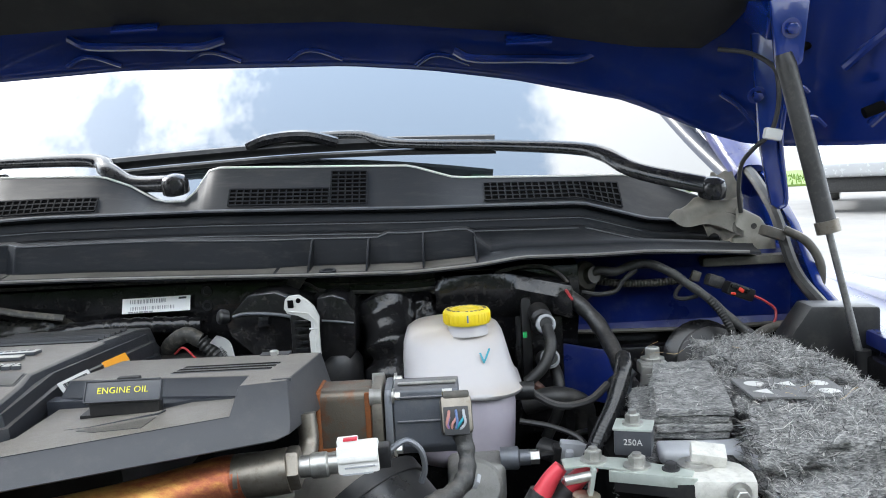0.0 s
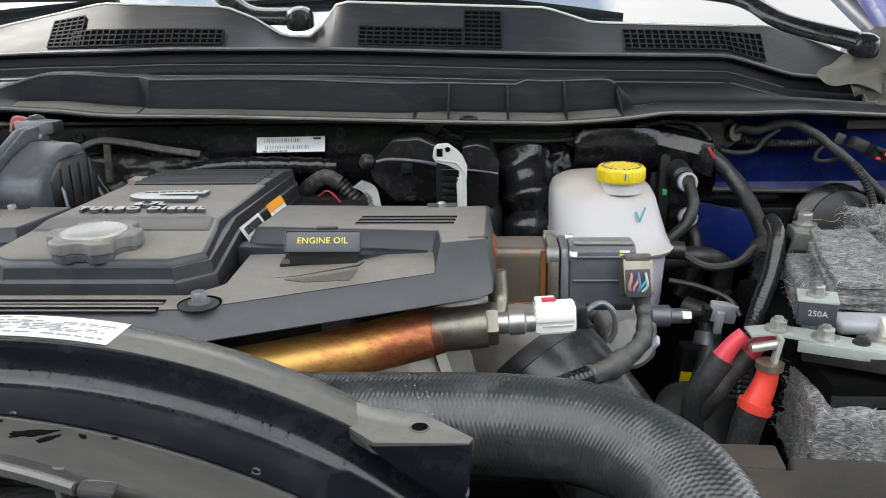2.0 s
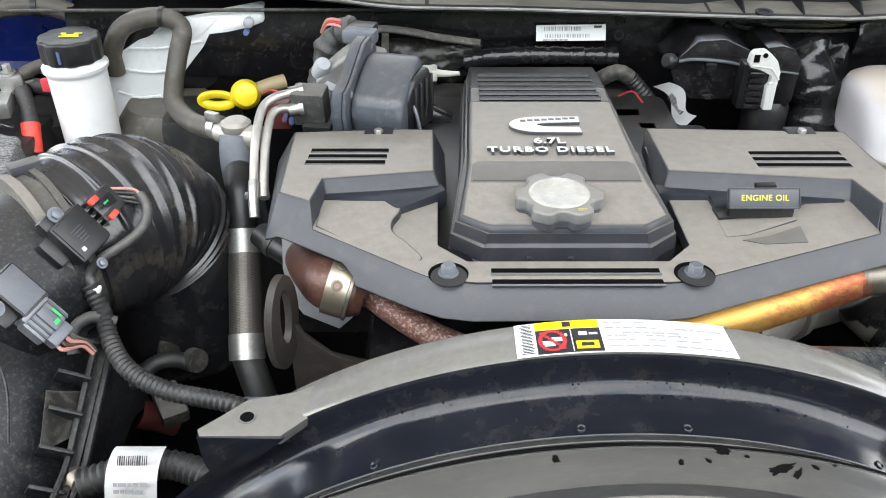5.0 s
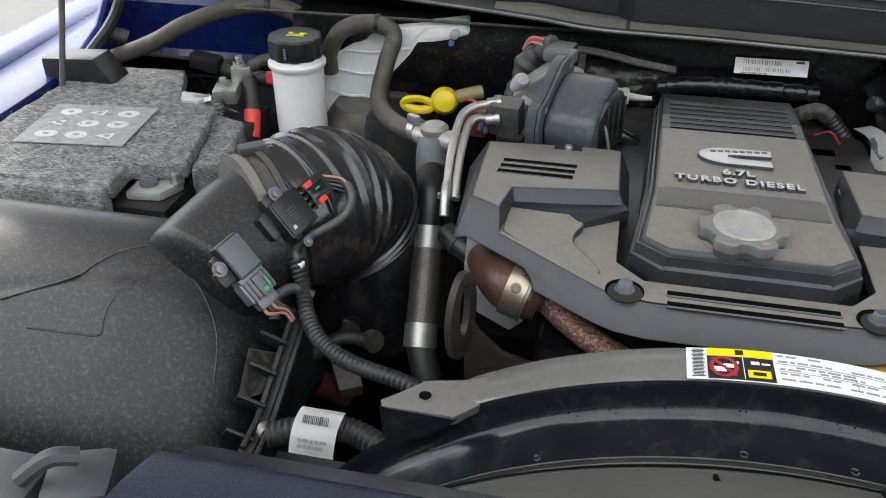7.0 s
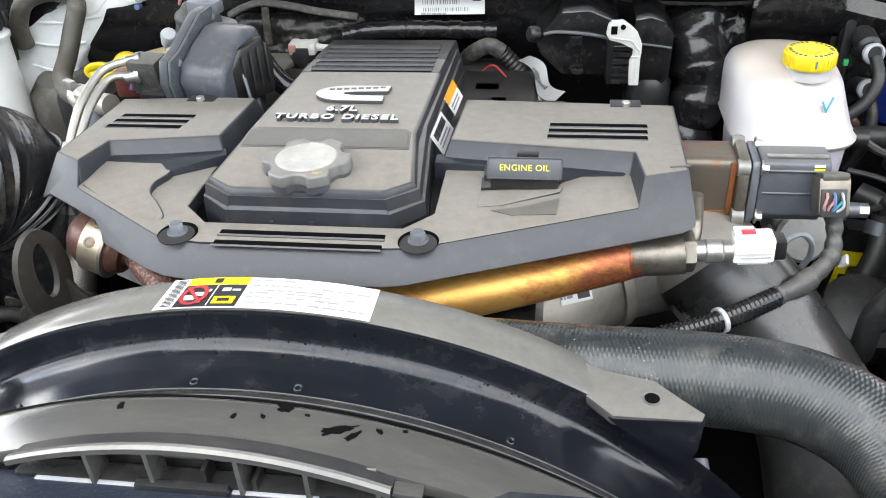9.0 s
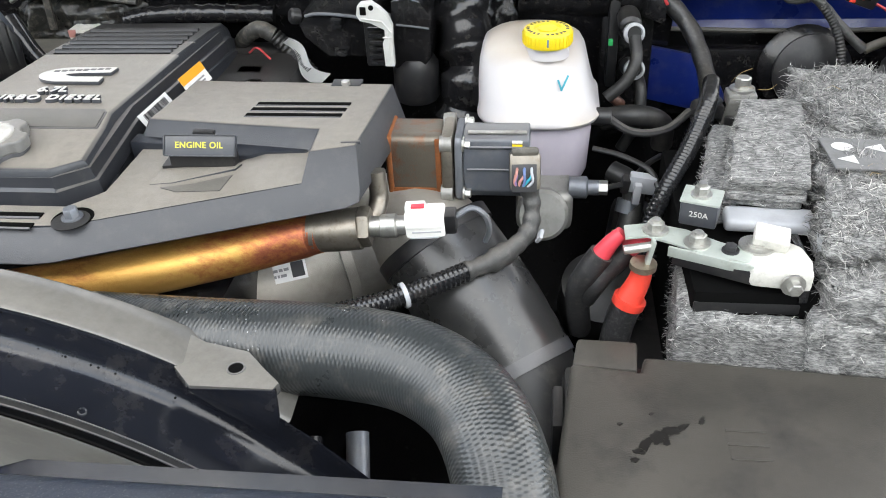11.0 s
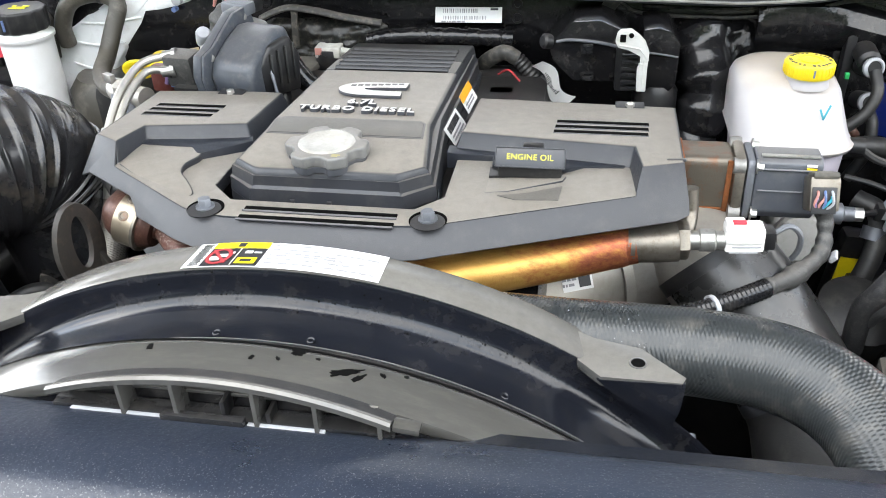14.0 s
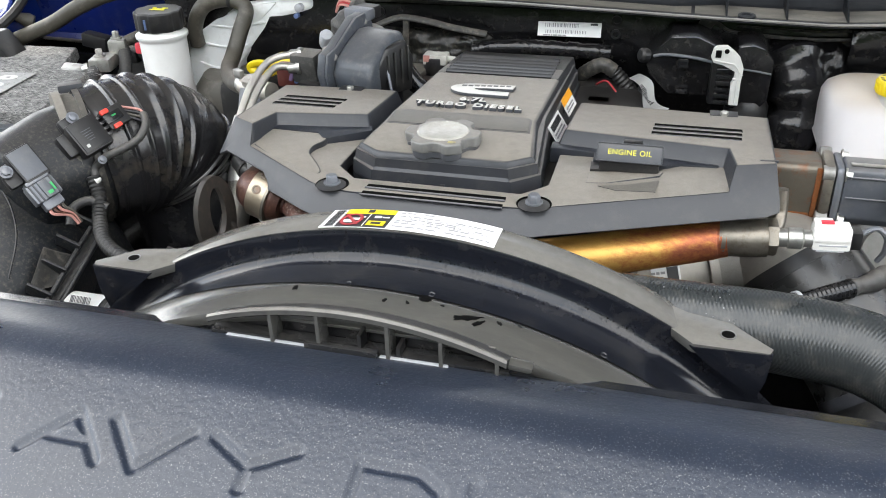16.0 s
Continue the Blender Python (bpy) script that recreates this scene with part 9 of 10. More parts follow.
part("clamp", lathe([(0.0150, -0.006), (0.0150, 0.006)], (-0.868, 0.970, 1.167), (0.8, -0.55, 0.1), 18), "steel", hh)
part("clamp_ears", box((-0.868, 0.955, 1.188), (0.018, 0.008, 0.012), 0.001, (0, 0, -30)), "steel", hh)
part("tie", lathe([(0.0142, -0.003), (0.0142, 0.003)], (-0.970, 1.146, 1.2470), (1, 0, -0.1), 16), "black", hh)
part("tee", tube([(-0.862, 0.958, 1.168), (-0.835, 0.942, 1.170), (-0.805, 0.93, 1.172)], 0.014, 16, 5), "alu", hh, "pale cast tee")
part("tee_neck", lathe([(0.016, 0), (0.018, 0.003), (0.018, 0.01), (0.013, 0.014)], (-0.838, 0.943, 1.176), (0, 0, 1), 18), "alu", hh)
part("tee_drop", tube([(-0.838, 0.943, 1.17), (-0.838, 0.93, 1.14), (-0.83, 0.91, 1.10), (-0.82, 0.89, 1.04)], 0.022, 16, 6), "alu_dark", hh)
part("maroon_plug", box((-0.788, 0.955, 1.192), (0.030, 0.018, 0.034), 0.004), "maroon", hh, "dull maroon plug")
part("violet_tip", box((-0.778, 0.944, 1.194), (0.006, 0.004, 0.016), 0.002, (0, 20, 0)), "wire_violet", hh)
part("blue_tip", box((-0.772, 0.944, 1.188), (0.006, 0.004, 0.010), 0.002), "wire_blue", hh)
part("tan_stub", tube([(-0.842, 1.088, 1.166), (-0.822, 1.092, 1.172), (-0.805, 1.10, 1.174)], 0.010, 12, 4), "straw_plastic", hh)
part("brick_wire", tube([(-0.825, 1.05, 1.178), (-0.810, 1.03, 1.190), (-0.790, 1.01, 1.192), (-0.772, 0.99, 1.186)], 0.0022, 6, 6), "wire_red", hh)
up = thing("vent_hose", (-1.25, 1.2, 1.15), "dusty grey vent hose along the wing", "hose")
part("hose", tube([(-1.47, 1.15, 1.14), (-1.41, 1.16, 1.161), (-1.35, 1.17, 1.185), (-1.30, 1.18, 1.212), (-1.233, 1.19, 1.237), (-1.18, 1.20, 1.245), (-1.134, 1.20, 1.242), (-1.095, 1.19, 1.225), (-1.09, 1.17, 1.19), (-1.09, 1.16, 1.14)], 0.0135, 16, 8), "hose_grey", up, sharp=80)
part("tie", lathe([(0.0148, -0.004), (0.0148, 0.004)], (-1.16, 1.20, 1.2445), (1, 0, 0), 16), "black", up)

# ---- brake fluid bottle and washer tank ----
mcb = thing("brake_fluid_bottle", (-1.078, 1.10, 1.0), "white fluid bottle with a black lobed cap", "bottle")
part("bottle", lathe([(0.037, 1.0), (0.0375, 1.06), (0.038, 1.15), (0.0385, 1.186), (0.0395, 1.192), (0.0425, 1.194), (0.0425, 1.199), (0.036, 1.202), (0.033, 1.213)], (-1.082, 1.10, 0), (0, 0, 1), 32), "bottle", mcb, sharp=60)
bcap = part("cap", lobed(0.0395, 10, 0.05, 1.206, 1.2375, (-1.082, 1.10), 0.004), "black", mcb, "black cap with yellow print", sharp=50)
part("print", join(box((-1.078, 1.098, 1.2388), (0.022, 0.002, 0.0008), 0), box((-1.078, 1.092, 1.2388), (0.026, 0.003, 0.0008), 0), box((-1.070, 1.104, 1.2388), (0.010, 0.004, 0.0008), 0), box((-1.089, 1.104, 1.2388), (0.006, 0.004, 0.0008), 0)), "yellow_ink", bcap)
part("blue_mark", box((-1.082, 1.0575, 1.222), (0.003, 0.002, 0.016), 0), "wire_blue", bcap)
part("red_tape", box((-1.118, 1.085, 1.175), (0.016, 0.01, 0.018), 0.003), "pink", mcb)
wash = thing("coolant_tank", (-0.98, 1.2, 1.03), "milky translucent tank with moulded ribs", "tank")
part("tank", plate_xz([(-1.12, 1.03), (-1.10, 1.165), (-1.046, 1.190), (-1.017, 1.211), (-0.965, 1.237), (-0.895, 1.2465), (-0.838, 1.2495), (-0.836, 1.232), (-0.861, 1.222), (-0.910, 1.209), (-0.944, 1.174), (-0.985, 1.132), (-1.006, 1.088), (-1.037, 1.03)][::-1], 1.168, 1.235, 0.012, 3), "milky", wash, sharp=60)
for a, b, c in (((-1.030, 1.195), (-0.985, 1.196), (-0.925, 1.206)), ((-1.050, 1.165), (-1.005, 1.160), (-0.962, 1.166)), ((-1.060, 1.130), (-1.030, 1.122), (-1.000, 1.124))):
    part("moulded_rib", tube([(a[0], 1.1675, a[1]), (b[0], 1.1665, b[1]), (c[0], 1.1675, c[1])], 0.0022, 8, 5), "milky", wash)
part("fold", plate_xz([(-1.010, 1.208), (-0.960, 1.233), (-0.900, 1.2400), (-0.930, 1.212), (-0.990, 1.190)][::-1], 1.1655, 1.170, 0.0016), "milky", wash)
part("pin", lathe([(0.007, 0), (0.007, 0.010), (0.004, 0.012)], (-0.858, 1.168, 1.234), (0, -1, 0), 14), "grey_white", wash)
part("blue_stud", lathe([(0.004, 0), (0.004, 0.010)], (-0.862, 1.164, 1.222), (0, -1, 0), 10), "wire_blue", wash)
part("base", lathe([(0.07, 0), (0.075, 0.01), (0.075, 0.10), (0.06, 0.12)], (-0.985, 1.16, 1.0), (0, 0, 1), 28), "hose_grey", wash)
part("base_rubber", box((-0.93, 1.12, 1.06), (0.10, 0.10, 0.14), 0.02), "rubber", wash)

# ---- left battery ----
lb = thing("battery", (-1.29, 0.95, 0.90), "second battery under a flat grey felt cover", "battery", "batteries")
part("case", box((-1.29, 0.95, 1.02), (0.30, 0.34, 0.19), 0.006), "black", lb)
lw = thing("battery_wrap", (-1.30, 0.95, 0.92), "flat grey felt battery cover with printed symbols", "battery wrap", "battery wraps")
part("top", felt_slab([(-1.45, 0.765), (-1.200, 0.772), (-1.206, 0.822), (-1.136, 0.842), (-1.180, 1.022), (-1.238, 1.026), (-1.292, 1.145), (-1.45, 1.13)], 1.128, 1.152, 0.0016, 31), "felt", lw, "flat felt sheet", sharp=180)
part("front_skirt", felt_slab([(-1.45, 0.752), (-1.206, 0.758), (-1.206, 0.778), (-1.45, 0.772)], 0.99, 1.146, 0.002, 33), "felt", lw, sharp=180)
part("fold", felt_slab([(-1.135, 0.845), (-1.10, 0.88), (-1.13, 1.00), (-1.18, 1.02)], 1.06, 1.140, 0.004, 35), "felt", lw, sharp=180)
part("felt_fuzz", fuzz([(-1.44, -1.15, 0.78, 1.02, 1.152, 1.156)], 1400, 5), "fibre", lw, kind="stuff")
IM = plane_m((-1.318, 0.915, 1.1545), (1, 0.12, 0), (-0.12, 1, 0))
sheet = part("warning_print", card(IM, 0.15, 0.125, thick=0.001), "print_mid", lw, "grey print with rows of plain white symbols")
for r in range(3):
    for c in range(3):
        sx, sy = -0.042 + 0.042 * c, 0.036 - 0.036 * r
        part("symbol", disc(IM, 0.0155, sx, sy, 0.0012, 0.0004, 3 if (r + c) % 3 == 1 else 18, 0.72), "icon", sheet)
        part("symbol_mark", disc(IM, 0.005, sx, sy, 0.0018, 0.0004, 6, 0.7), "print_mid", sheet)
lt = thing("battery_terminal", (-1.17, 0.83, 1.10), "pale lead terminal clamp on the second battery", "terminal")
part("clamp", prism([(-1.20, 0.795), (-1.155, 0.80), (-1.14, 0.835), (-1.175, 0.845), (-1.20, 0.83)], 1.116, 1.128, 0.004), "busbar", lt)
part("post", lathe([(0.012, 0), (0.012, 0.006)], (-1.18, 0.82, 1.127), (0, 0, 1), 18), "alu_dark", lt)
part("bolt", bolt((-1.148, 0.832, 1.126), (0, 0, 1), 0.006, 0.012), "steel", lt)
rt = thing("battery_terminal", (-1.185, 1.11, 1.08), "zinc terminal clamp with red-sleeved cables", "terminal")
part("plate", prism([(-1.265, 1.03), (-1.215, 1.035), (-1.205, 1.06), (-1.255, 1.065)], 1.138, 1.150, 0.003), "icon", rt)
part("clamp", box((-1.188, 1.075, 1.150), (0.036, 0.05, 0.022), 0.004, (0, 0, 15)), "steel", rt)
part("block", box((-1.178, 1.11, 1.168), (0.030, 0.03, 0.026), 0.004, (0, 0, 20)), "steel", rt)
for x, y, z in ((-1.190, 1.07, 1.161), (-1.180, 1.11, 1.181), (-1.165, 1.125, 1.165)):
    part("bolt", bolt((x, y, z), (0, 0, 1), 0.006, 0.010), "steel", rt)
part("arm", tube([(-1.205, 1.055, 1.146), (-1.215, 1.05, 1.144), (-1.23, 1.05, 1.144)], 0.008, 8, 4), "steel", rt)
part("lug", tube([(-1.168, 1.12, 1.175), (-1.15, 1.13, 1.182), (-1.135, 1.135, 1.185)], 0.009, 10, 5), "hose_grey", rt)
part("cable", tube([(-1.192, 1.06, 1.148), (-1.194, 1.045, 1.13), (-1.192, 1.03, 1.105)], 0.012, 12, 6), "tape", rt)
part("red_sleeve", tube([(-1.192, 1.032, 1.108), (-1.19, 1.02, 1.09)], 0.013, 12, 0), "red", rt)
part("cable", tube([(-1.165, 1.105, 1.16), (-1.155, 1.085, 1.14), (-1.15, 1.07, 1.12)], 0.011, 12, 6), "tape", rt)
part("red_sleeve", tube([(-1.151, 1.074, 1.124), (-1.146, 1.05, 1.09)], 0.0125, 12, 0), "red", rt)
part("dark_drum", lathe([(0.05, 0), (0.055, 0.01), (0.055, 0.06)], (-1.16, 1.17, 1.06), (0, -0.3, 1), 24), "rubber", rt)
ww = thing("wing_wiring", (-1.3, 1.2, 1.1), "black wiring and plugs along the blue wing", "wire harness")
part("wire", tube([(-1.30, 1.19, 1.150), (-1.25, 1.185, 1.140), (-1.19, 1.18, 1.135), (-1.13, 1.17, 1.13)], 0.012, 10, 6), "tape", ww)
part("plug", box((-1.27, 1.175, 1.155), (0.05, 0.025, 0.025), 0.004, (0, 10, 0)), "black", ww)
part("plug", box((-1.20, 1.17, 1.132), (0.03, 0.02, 0.02), 0.004), "black", ww)
part("sensor", lathe([(0.012, 0), (0.014, 0.01), (0.008, 0.03)], (-1.42, 1.20, 1.175), (-0.6, -0.3, 0.3), 14), "hose_grey", ww)

# ---- air cleaner, intake tube and bellows ----
box_air = thing("air_cleaner", (-1.13, 0.6, 0.75), "large dusty black air cleaner housing", "air cleaner")


dome_y = lerp_table([(0.440, 0.90), (0.445, 0.99), (0.455, 1.030), (0.475, 1.062), (0.50, 1.086), (0.53, 1.110), (0.56, 1.130), (0.59, 1.147), (0.62, 1.159), (0.65, 1.1655), (0.67, 1.1665), (0.69, 1.164), (0.71, 1.155), (0.73, 1.135), (0.745, 1.105), (0.755, 1.06), (0.76, 0.92)])


def dome():
    """A blown rounded housing whose crown falls towards the engine."""
    bm = bmesh.new()
    nx, ny = 60, 60
    grid = []
    for i in range(nx + 1):
        x = -1.56 + 0.635 * i / nx
        row = []
        for j in range(ny + 1):
            y = 0.440 + 0.32 * j / ny
            z = sum(dome_y(y + d) for d in (-0.014, -0.007, 0, 0.007, 0.014)) / 5
            fall = max(0.0, (x + 1.09) / 0.165)
            z -= 0.105 * fall ** 2 + 0.10 * fall ** 9 + 0.05 * max(0.0, (-1.30 - x) / 0.26) ** 2
            # shallow creases of the moulding
            z -= 0.003 * math.exp(-((y - 0.585 - 0.25 * (x + 1.15)) / 0.004) ** 2) * (1 if x < -1.06 else 0)
            row.append(bm.verts.new((x, y, max(z, 0.90))))
        grid.append(row)
    for i in range(nx):
        for j in range(ny):
            bm.faces.new((grid[i][j], grid[i + 1][j], grid[i + 1][j + 1], grid[i][j + 1]))
    return bm


part("housing", dome(), "blown", box_air, "blown black housing", sharp=80)
part("moulded_line", tube([(-1.20, 0.560, 1.1305), (-1.133, 0.591, 1.1465), (-1.118, 0.606, 1.1535), (-1.10, 0.625, 1.1595), (-1.076, 0.639, 1.1625)], 0.0014, 6, 5), "blown", box_air)
part("moulded_line", tube([(-1.16, 0.540, 1.1165), (-1.108, 0.541, 1.117), (-1.082, 0.543, 1.118), (-1.083, 0.556, 1.126), (-1.082, 0.574, 1.137), (-1.069, 0.599, 1.148), (-1.056, 0.595, 1.144)], 0.0014, 6, 5), "blown", box_air)
part("moulded_line", tube([(-1.041, 0.635, 1.152), (-1.01, 0.618, 1.133), (-0.991, 0.601, 1.112), (-0.98, 0.582, 1.093), (-0.973, 0.549, 1.064)], 0.0014, 6, 5), "blown", box_air)
part("lower_body", prism([(-1.46, 0.44), (-0.945, 0.44), (-0.955, 0.75), (-1.46, 0.755)], 0.72, 0.945, 0.01), "black", box_air)
part("side_flange", plate_yz([(0.405, 0.93), (0.425, 1.020), (0.506, 1.030), (0.546, 1.034), (0.585, 1.050), (0.620, 1.066), (0.656, 1.082), (0.660, 1.05), (0.60, 1.00), (0.45, 0.96), (0.43, 0.93)], -0.934, -0.918, 0.003), "blown", box_air, "dusty black clamping flange")
for dx, dz in ((-0.927, 0.0035), (-0.914, -0.004)):
    part("flange_rail", tube([(dx, 0.506, 1.032 + dz), (dx, 0.546, 1.037 + dz), (dx, 0.585, 1.054 + dz), (dx, 0.620, 1.070 + dz), (dx, 0.658, 1.087 + dz)], 0.0034, 8, 5), "blown", box_air)
part("flange_pocket", flap([(-0.950, 0.548, 1.052), (-0.930, 0.575, 1.046), (-0.930, 0.612, 1.066), (-0.950, 0.590, 1.088)], 0.0015, 4), "flap_dark", box_air, "dusty recess beside the flange", sharp=80)
for k in range(5):
    y = 0.520 + 0.032 * k
    part("flange_rib", box((-0.938, y, 1.034 + 0.47 * (y - 0.52)), (0.030, 0.004, 0.022), 0.0012, (25, 30, 12)), "blown", box_air)
part("side_knob", lathe([(0.012, 0), (0.014, 0.004), (0.014, 0.016), (0.008, 0.022)], (-0.926, 0.546, 1.020), (0.6, -0.6, 0.4), 18), "sleeve", box_air, "brown side knob")
intake = thing("intake_tube", (-0.98, 0.72, 1.0), "black intake tube with ribbed bellows and wide clamp", "intake tube")
part("tube", tube([(-1.030, 0.628, 1.122), (-1.020, 0.660, 1.126), (-1.002, 0.705, 1.130), (-0.985, 0.750, 1.133)], 0.078, 40, 8, lambda s: max(0.05, min(1.0, 0.82 + 0.18 * min(1, s / 0.09) - 0.40 * (max(0, 0.016 - s) / 0.016) ** 2.5))), "blown", intake, "smooth black inlet tube", sharp=80)
part("wide_clamp", tube([(-1.000, 0.735, 1.132), (-0.982, 0.753, 1.133)], 0.086, 44, 0), "flap_dark", intake, "wide dusty clamp band")
part("clamp_edge", tube([(-1.006, 0.729, 1.132), (-0.999, 0.736, 1.132)], 0.0905, 56, 0), "flap", intake, "dusty grey collar edge")
part("clamp_edge", tube([(-0.988, 0.747, 1.133), (-0.983, 0.752, 1.133)], 0.0895, 56, 0), "flap_dark", intake)


def bellow_r(s):
    k = 0.95 + 0.07 * math.sin(min(1.0, s / 0.05) * math.pi * 0.5) - 0.12 * max(0.0, (s - 0.130) / 0.03) ** 2
    k += 0.035 * math.sin(math.pi * min(1.0, max(0.0, (s - 0.094) / 0.030)))
    for c, h in ((0.010, 0.016), (0.032, 0.050), (0.047, 0.056), (0.061, 0.058), (0.074, 0.056), (0.086, 0.050), (0.128, 0.045), (0.137, 0.045), (0.146, 0.04)):
        k += h * math.exp(-((s - c) / 0.0015) ** 2)
    return k


part("bellows", tube([(-0.986, 0.748, 1.133), (-0.964, 0.778, 1.136), (-0.947, 0.808, 1.131), (-0.935, 0.834, 1.114), (-0.925, 0.850, 1.082), (-0.920, 0.856, 1.05)], 0.0890, 64, 8, bellow_r, 0.0009), "bellows", intake, "ribbed glossy bellows", sharp=80)
part("end_cuff", tube([(-0.925, 0.850, 1.085), (-0.918, 0.857, 1.05), (-0.912, 0.860, 1.0), (-0.908, 0.862, 0.93)], 0.086, 36, 6), "gloss", intake, sharp=80)
part("clamp_screw", tube([(-0.958, 0.799, 1.030), (-0.938, 0.818, 1.024)], 0.008, 12, 0), "clampst", intake)
part("clamp_screw_head", lathe([(0.009, 0), (0.009, 0.01)], (-0.938, 0.818, 1.024), (0.7, 0.66, -0.2), 6), "bronze", intake)
part("clamp_block", box((-1.005, 0.765, 1.222), (0.03, 0.016, 0.010), 0.002, (0, 0, 40)), "skirt", intake)
SU = Vector((0.62, -0.085, -0.78)).normalized()
SV = Vector((0.36, 0.90, 0.19))
SV = (SV - SU * SV.dot(SU)).normalized()
SN = SU.cross(SV)
if SN.z < 0:
    SN = -SN


def on_tube(o, u, v, n, size, b=0.002):
    """A rounded block in the sensors' own directions: u along the plug, v across it, n out of the tube."""
    c = Vector(o) + SU * u + SV * v + SN * n
    m = Matrix((SU, SV, SN)).transposed().to_4x4()
    m.translation = c
    return moved(box((0, 0, 0), size, b), m)


maf = thing("air_flow_sensor", (-0.93, 0.68, 1.15), "black air flow sensor with a red-locked plug", "sensor")
MO = (-0.9284, 0.688, 1.1937)
part("body", on_tube(MO, 0, 0, -0.008, (0.044, 0.042, 0.018), 0.005), "black", maf)
part("lid", on_tube(MO, 0, 0, 0.0010, (0.038, 0.036, 0.002), 0.0008), "black", maf, "flat lid with faint print")
for k in range(5):
    part("print_line", on_tube(MO, -0.006 + 0.0032 * k, -0.002, 0.0022, (0.0006, 0.013 - 0.0012 * k, 0.0003), 0), "skirt_dark", maf)
part("print_dot", on_tube(MO, 0.012, -0.011, 0.0022, (0.004, 0.004, 0.0003), 0), "icon", maf)
part("foot", on_tube(MO, -0.003, -0.024, -0.018, (0.030, 0.018, 0.016), 0.005), "black", maf)
part("ear", on_tube(MO, -0.0225, -0.012, -0.010, (0.020, 0.019, 0.014), 0.006), "black", maf)
part("screw", bolt(Vector((-0.9474, 0.688, 1.2125)), SN, 0.0050, 0.004, 1.5), "alu_dark", maf)
plug = part("plug", on_tube(MO, -0.003, 0.040, -0.006, (0.027, 0.030, 0.018), 0.003), "black", maf, "black plug with red locks")
part("latch", on_tube(MO, -0.003, 0.036, 0.0045, (0.012, 0.024, 0.004), 0.0015), "gloss", plug)
part("red_lock", on_tube(MO, -0.013, 0.030, 0.0045, (0.006, 0.011, 0.005), 0.0015), "red", plug)
part("red_lock", on_tube(MO, 0.009, 0.034, 0.0045, (0.006, 0.011, 0.005), 0.0015), "red", plug)
part("green_mark", on_tube(MO, -0.004, 0.037, 0.0068, (0.002, 0.006, 0.0006), 0.0002), "green", plug)
for k in range(4):
    part("plug_rib", on_tube(MO, -0.011 + 0.0075 * k, 0.0215, -0.003, (0.004, 0.008, 0.012), 0.001), "gloss", plug)
    part("wire", tube([Vector(MO) + SU * (-0.012 + 0.005 * k) + SV * 0.054 - SN * 0.004, (-0.896 + 0.002 * k, 0.750 - 0.002 * k, 1.204 - 0.004 * k), (-0.884 + 0.001 * k, 0.738, 1.195)], 0.0016, 6, 6), ("wire_pink", "ink", "hose_grey", "ink")[k], maf)
part("pigtail", tube([(-0.890, 0.746, 1.201), (-0.881, 0.735, 1.193), (-0.882, 0.722, 1.182), (-0.889, 0.712, 1.175), (-0.902, 0.700, 1.169), (-0.916, 0.691, 1.163), (-0.929, 0.684, 1.150), (-0.925, 0.676, 1.138)], 0.0050, 12, 8), "old_tape", maf, "grey taped pigtail")
part("tube_screw", bolt((-0.9134, 0.681, 1.1640), SN, 0.0036, 0.003, 1.5), "alu_dark", maf)
tmp = thing("pressure_sensor", (-0.93, 0.59, 1.12), "dark grey pressure sensor with a wired grey plug", "sensor")
TO = (-0.953, 0.605, 1.187)
PO = (-0.9355, 0.601, 1.1600)
part("body", on_tube(TO, -0.001, 0.001, -0.007, (0.042, 0.031, 0.016), 0.0025), "black", tmp)
part("lid", on_tube(TO, -0.002, 0.001, 0.0012, (0.036, 0.027, 0.0014), 0.0006), "skirt_dark", tmp)
part("ear", on_tube(TO, 0.006, -0.021, -0.009, (0.019, 0.020, 0.012), 0.006), "black", tmp)
part("ear_web", on_tube(TO, -0.008, -0.017, -0.013, (0.014, 0.012, 0.008), 0.003), "black", tmp)
part("screw", bolt(Vector((-0.9632, 0.5822, 1.1865)), SN, 0.0050, 0.004, 1.5), "alu_dark", tmp)
plug = part("plug", on_tube(PO, 0, 0, -0.007, (0.024, 0.034, 0.016), 0.003), "alu_dark", tmp, "grey plug with green mark")
part("collar", on_tube(PO, -0.013, 0, -0.006, (0.005, 0.030, 0.018), 0.0015), "alu_dark", plug)
part("tail", on_tube(PO, 0.017, 0.0, -0.008, (0.012, 0.024, 0.013), 0.003), "alu_dark", plug)
part("latch", on_tube(PO, 0.001, 0.002, 0.0025, (0.022, 0.011, 0.004), 0.0015), "skirt_dark", plug)
for v in (-0.013, -0.008, 0.013):
    part("plug_rib", on_tube(PO, 0.001, v, 0.0016, (0.022, 0.002, 0.002), 0.0006), "skirt", plug)
part("green_mark", on_tube(PO, 0.002, 0.010, 0.0022, (0.010, 0.0026, 0.001), 0.0003), "green", plug)
part("green_mark", on_tube(PO, 0.007, 0.003, 0.0048, (0.004, 0.006, 0.0006), 0.0002), "green", plug)
for k in range(4):
    e = Vector(PO) + SU * 0.021 + SV * (-0.008 + 0.0052 * k) - SN * 0.007
    part("wire", tube([e, e + SU * 0.008 + SN * 0.001, Vector((-0.914, 0.610, 1.126)) + SV * (-0.003 + 0.002 * k), Vector((-0.908, 0.612, 1.114)) + SV * (-0.002 + 0.0012 * k)], 0.0019, 6, 6), ("wire_pink", "rust", "wire_pink", "hose_grey")[k], tmp)
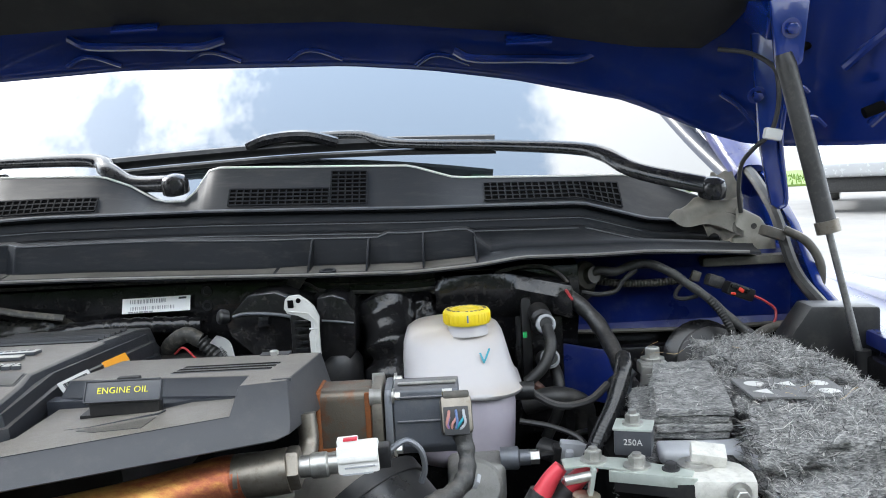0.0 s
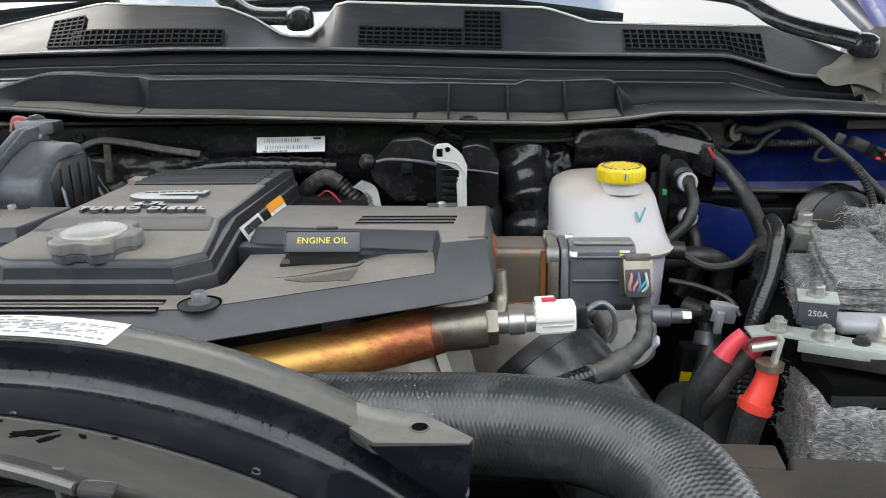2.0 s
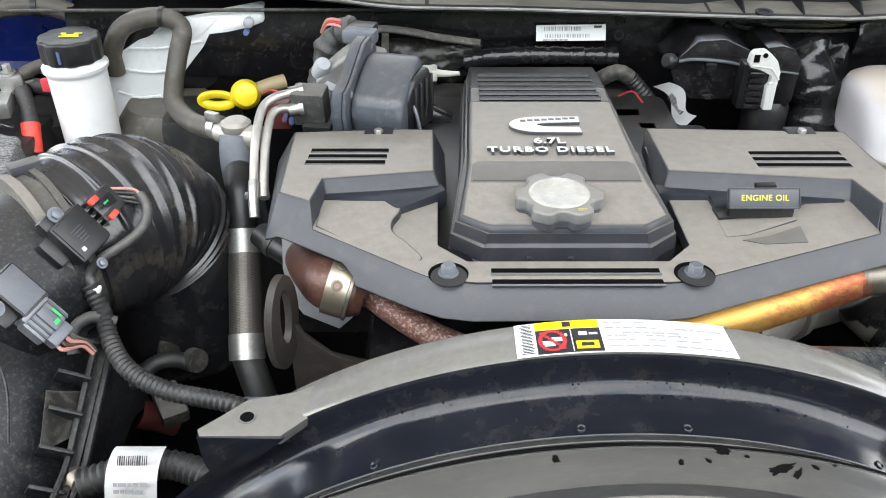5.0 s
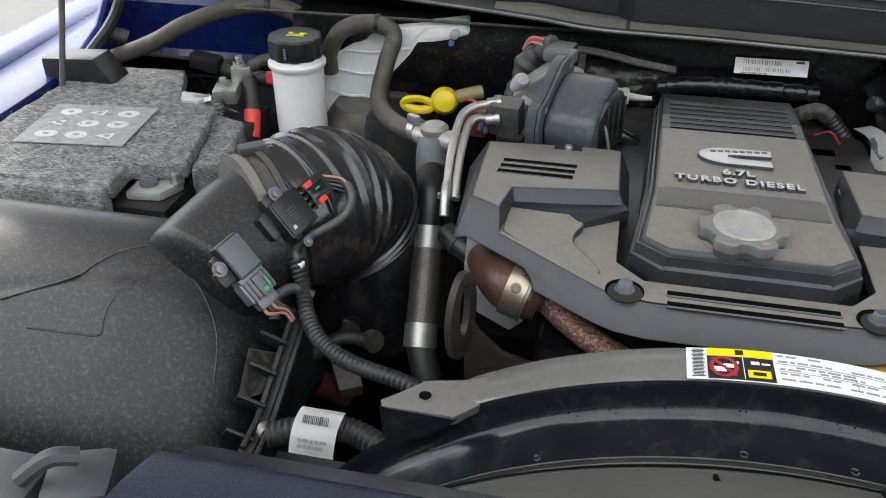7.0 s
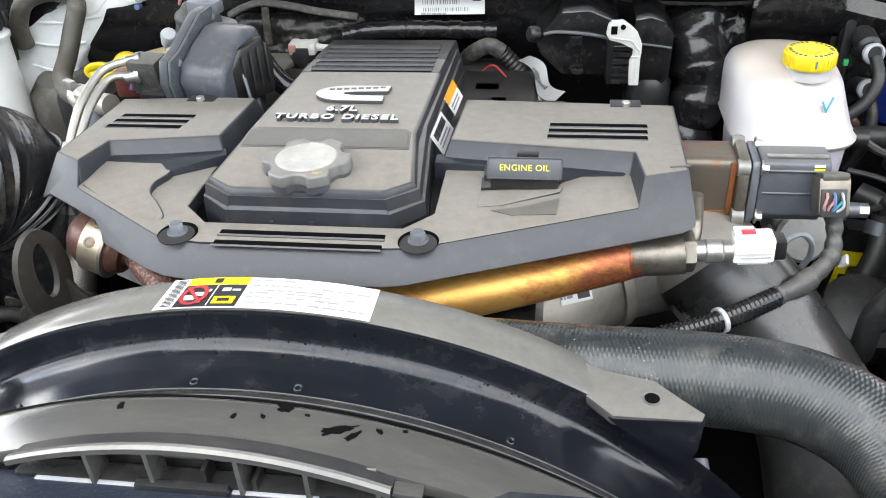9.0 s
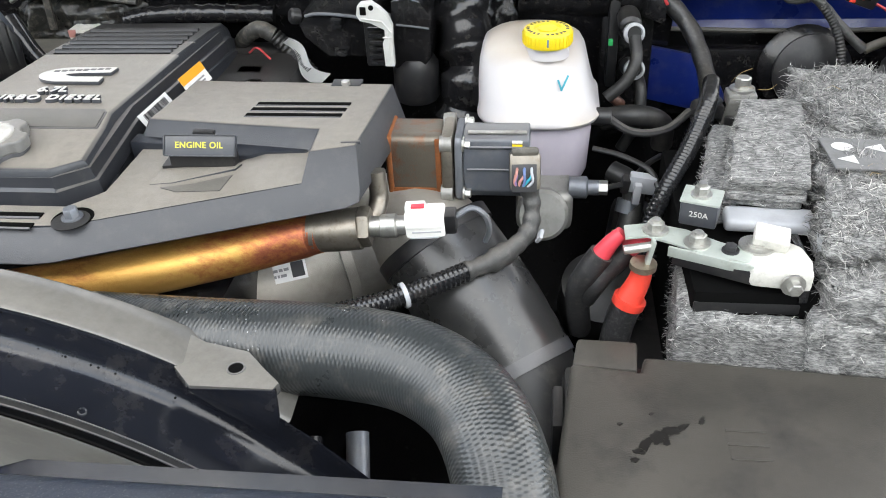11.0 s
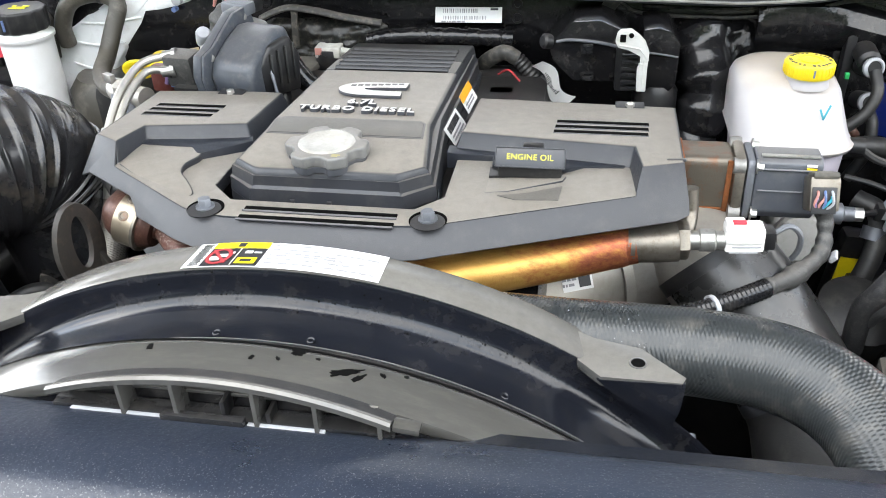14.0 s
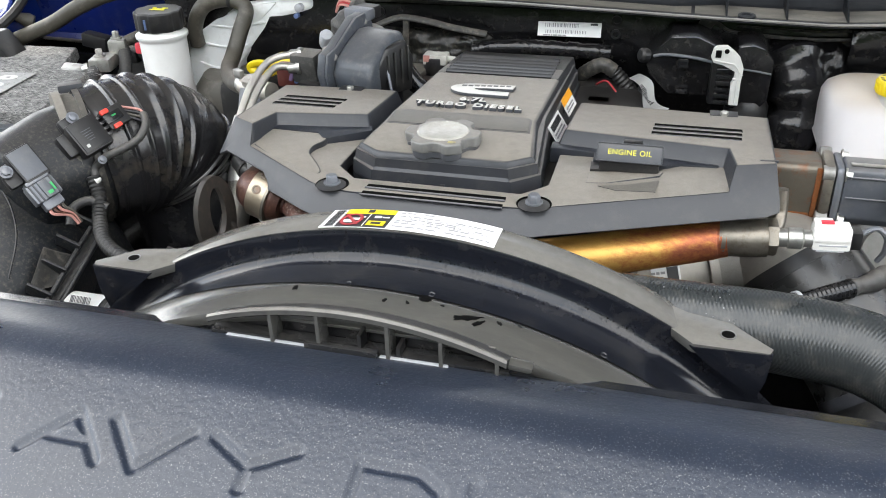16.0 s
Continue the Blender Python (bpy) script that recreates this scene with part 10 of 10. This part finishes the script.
lh = thing("intake_harness", (-0.86, 0.62, 0.95), "ribbed black wire sleeve beside the air cleaner", "wire harness")
part("sleeve", conduit([(-0.928, 0.676, 1.142), (-0.917, 0.664, 1.120), (-0.905, 0.640, 1.100), (-0.88, 0.612, 1.090), (-0.84, 0.590, 1.087), (-0.783, 0.578, 1.083), (-0.74, 0.572, 1.065)], 0.0092, 0.0055), "rubber", lh)
part("loop", tube([(-0.905, 0.66, 1.11), (-0.925, 0.655, 1.12), (-0.938, 0.64, 1.115), (-0.935, 0.625, 1.10)], 0.006, 10, 6), "tape", lh)
part("tie", box((-0.922, 0.672, 1.140), (0.010, 0.008, 0.005), 0.001), "paper", lh)
part("sleeve", conduit([(-0.905, 0.52, 1.045), (-0.87, 0.53, 1.05), (-0.83, 0.535, 1.052), (-0.79, 0.52, 1.05), (-0.755, 0.50, 1.04)], 0.0135, 0.0065), "rubber", lh)
part("red_boot", tube([(-0.935, 0.715, 0.935), (-0.918, 0.722, 0.922), (-0.900, 0.728, 0.908)], 0.016, 12, 5), "maroon", lh, "dull red boot")
part("lower_loom", tube([(-0.945, 0.70, 0.985), (-0.930, 0.72, 0.982), (-0.915, 0.742, 0.985), (-0.897, 0.751, 0.984), (-0.874, 0.748, 0.98)], 0.0095, 14, 6), "rubber", lh)
part("lower_loom", tube([(-0.962, 0.705, 1.005), (-0.950, 0.685, 1.004), (-0.943, 0.663, 1.0), (-0.946, 0.645, 0.998), (-0.965, 0.632, 0.995)], 0.0045, 10, 6), "old_tape", lh)
part("loom_ring", lathe([(0.0085, -0.006), (0.0135, -0.006), (0.0135, 0.006), (0.0085, 0.006)], (-0.873, 0.752, 0.982), (0.7, -0.6, 0.3), 20), "flap_dark", lh, "dusty hose end ring")
part("lower_block", box((-0.905, 0.786, 0.975), (0.040, 0.024, 0.026), 0.005, (0, 15, 20)), "flap_dark", lh)
part("lower_block", box((-0.890, 0.700, 0.965), (0.030, 0.050, 0.020), 0.006, (10, 0, 30)), "flap_dark", lh)
part("lower_bracket", box((-0.86, 0.55, 0.97), (0.12, 0.02, 0.02), 0.003), "alu_dark", lh)
wt = thing("wire_tag", (-0.855, 0.515, 1.0), "curled white barcode tag on the ribbed sleeve", "tag")


def curled_tag():
    bm = bmesh.new()
    pts = []
    for i in range(13):
        a = -0.5 + i / 12 * 1.9
        pts.append((0.535 - 0.0165 * math.sin(a) - 0.012 * max(0, a - 0.2), 1.052 + 0.0165 * math.cos(a) - 0.012 * max(0, a - 0.4) ** 2))
    rows = [[bm.verts.new((x + 0.006 * (y - 0.52) * 10, y, z)) for y, z in pts] for x in (-0.878, -0.834)]
    for i in range(12):
        bm.faces.new((rows[0][i], rows[1][i], rows[1][i + 1], rows[0][i + 1]))
    bmesh.ops.solidify(bm, geom=bm.faces[:], thickness=0.0006)
    return bm


paper_tag = part("paper", curled_tag(), "paper", wt)
TM = plane_m((-0.856, 0.5205, 1.0645), (1, 0, 0), (0, 0.72, 0.69))
part("barcode", barcode(TM, 0.026, 0.008, 0, 0.006, 0.0012, 61), "ink", paper_tag, kind="stuff")
TM2 = plane_m((-0.857, 0.5075, 1.0535), (1, 0, 0), (0, 0.45, 0.9))
part("small_print", text_bars(TM2, 0.026, 2, 0.006, 0, 0.004, 0.0012, 62), "greyink", paper_tag, kind="stuff")
single("headlamp_latch", join(box((-1.02, 0.33, 1.15), (0.07, 0.05, 0.04), 0.01), box((-0.955, 0.335, 1.165), (0.05, 0.05, 0.03), 0.01, (0, 0, 20)), tube([(-0.99, 0.32, 1.18), (-0.97, 0.33, 1.195), (-0.955, 0.34, 1.19)], 0.007, 8, 5)), "skirt_front", "grey plastic headlamp bracket beside the grille panel", "bracket")
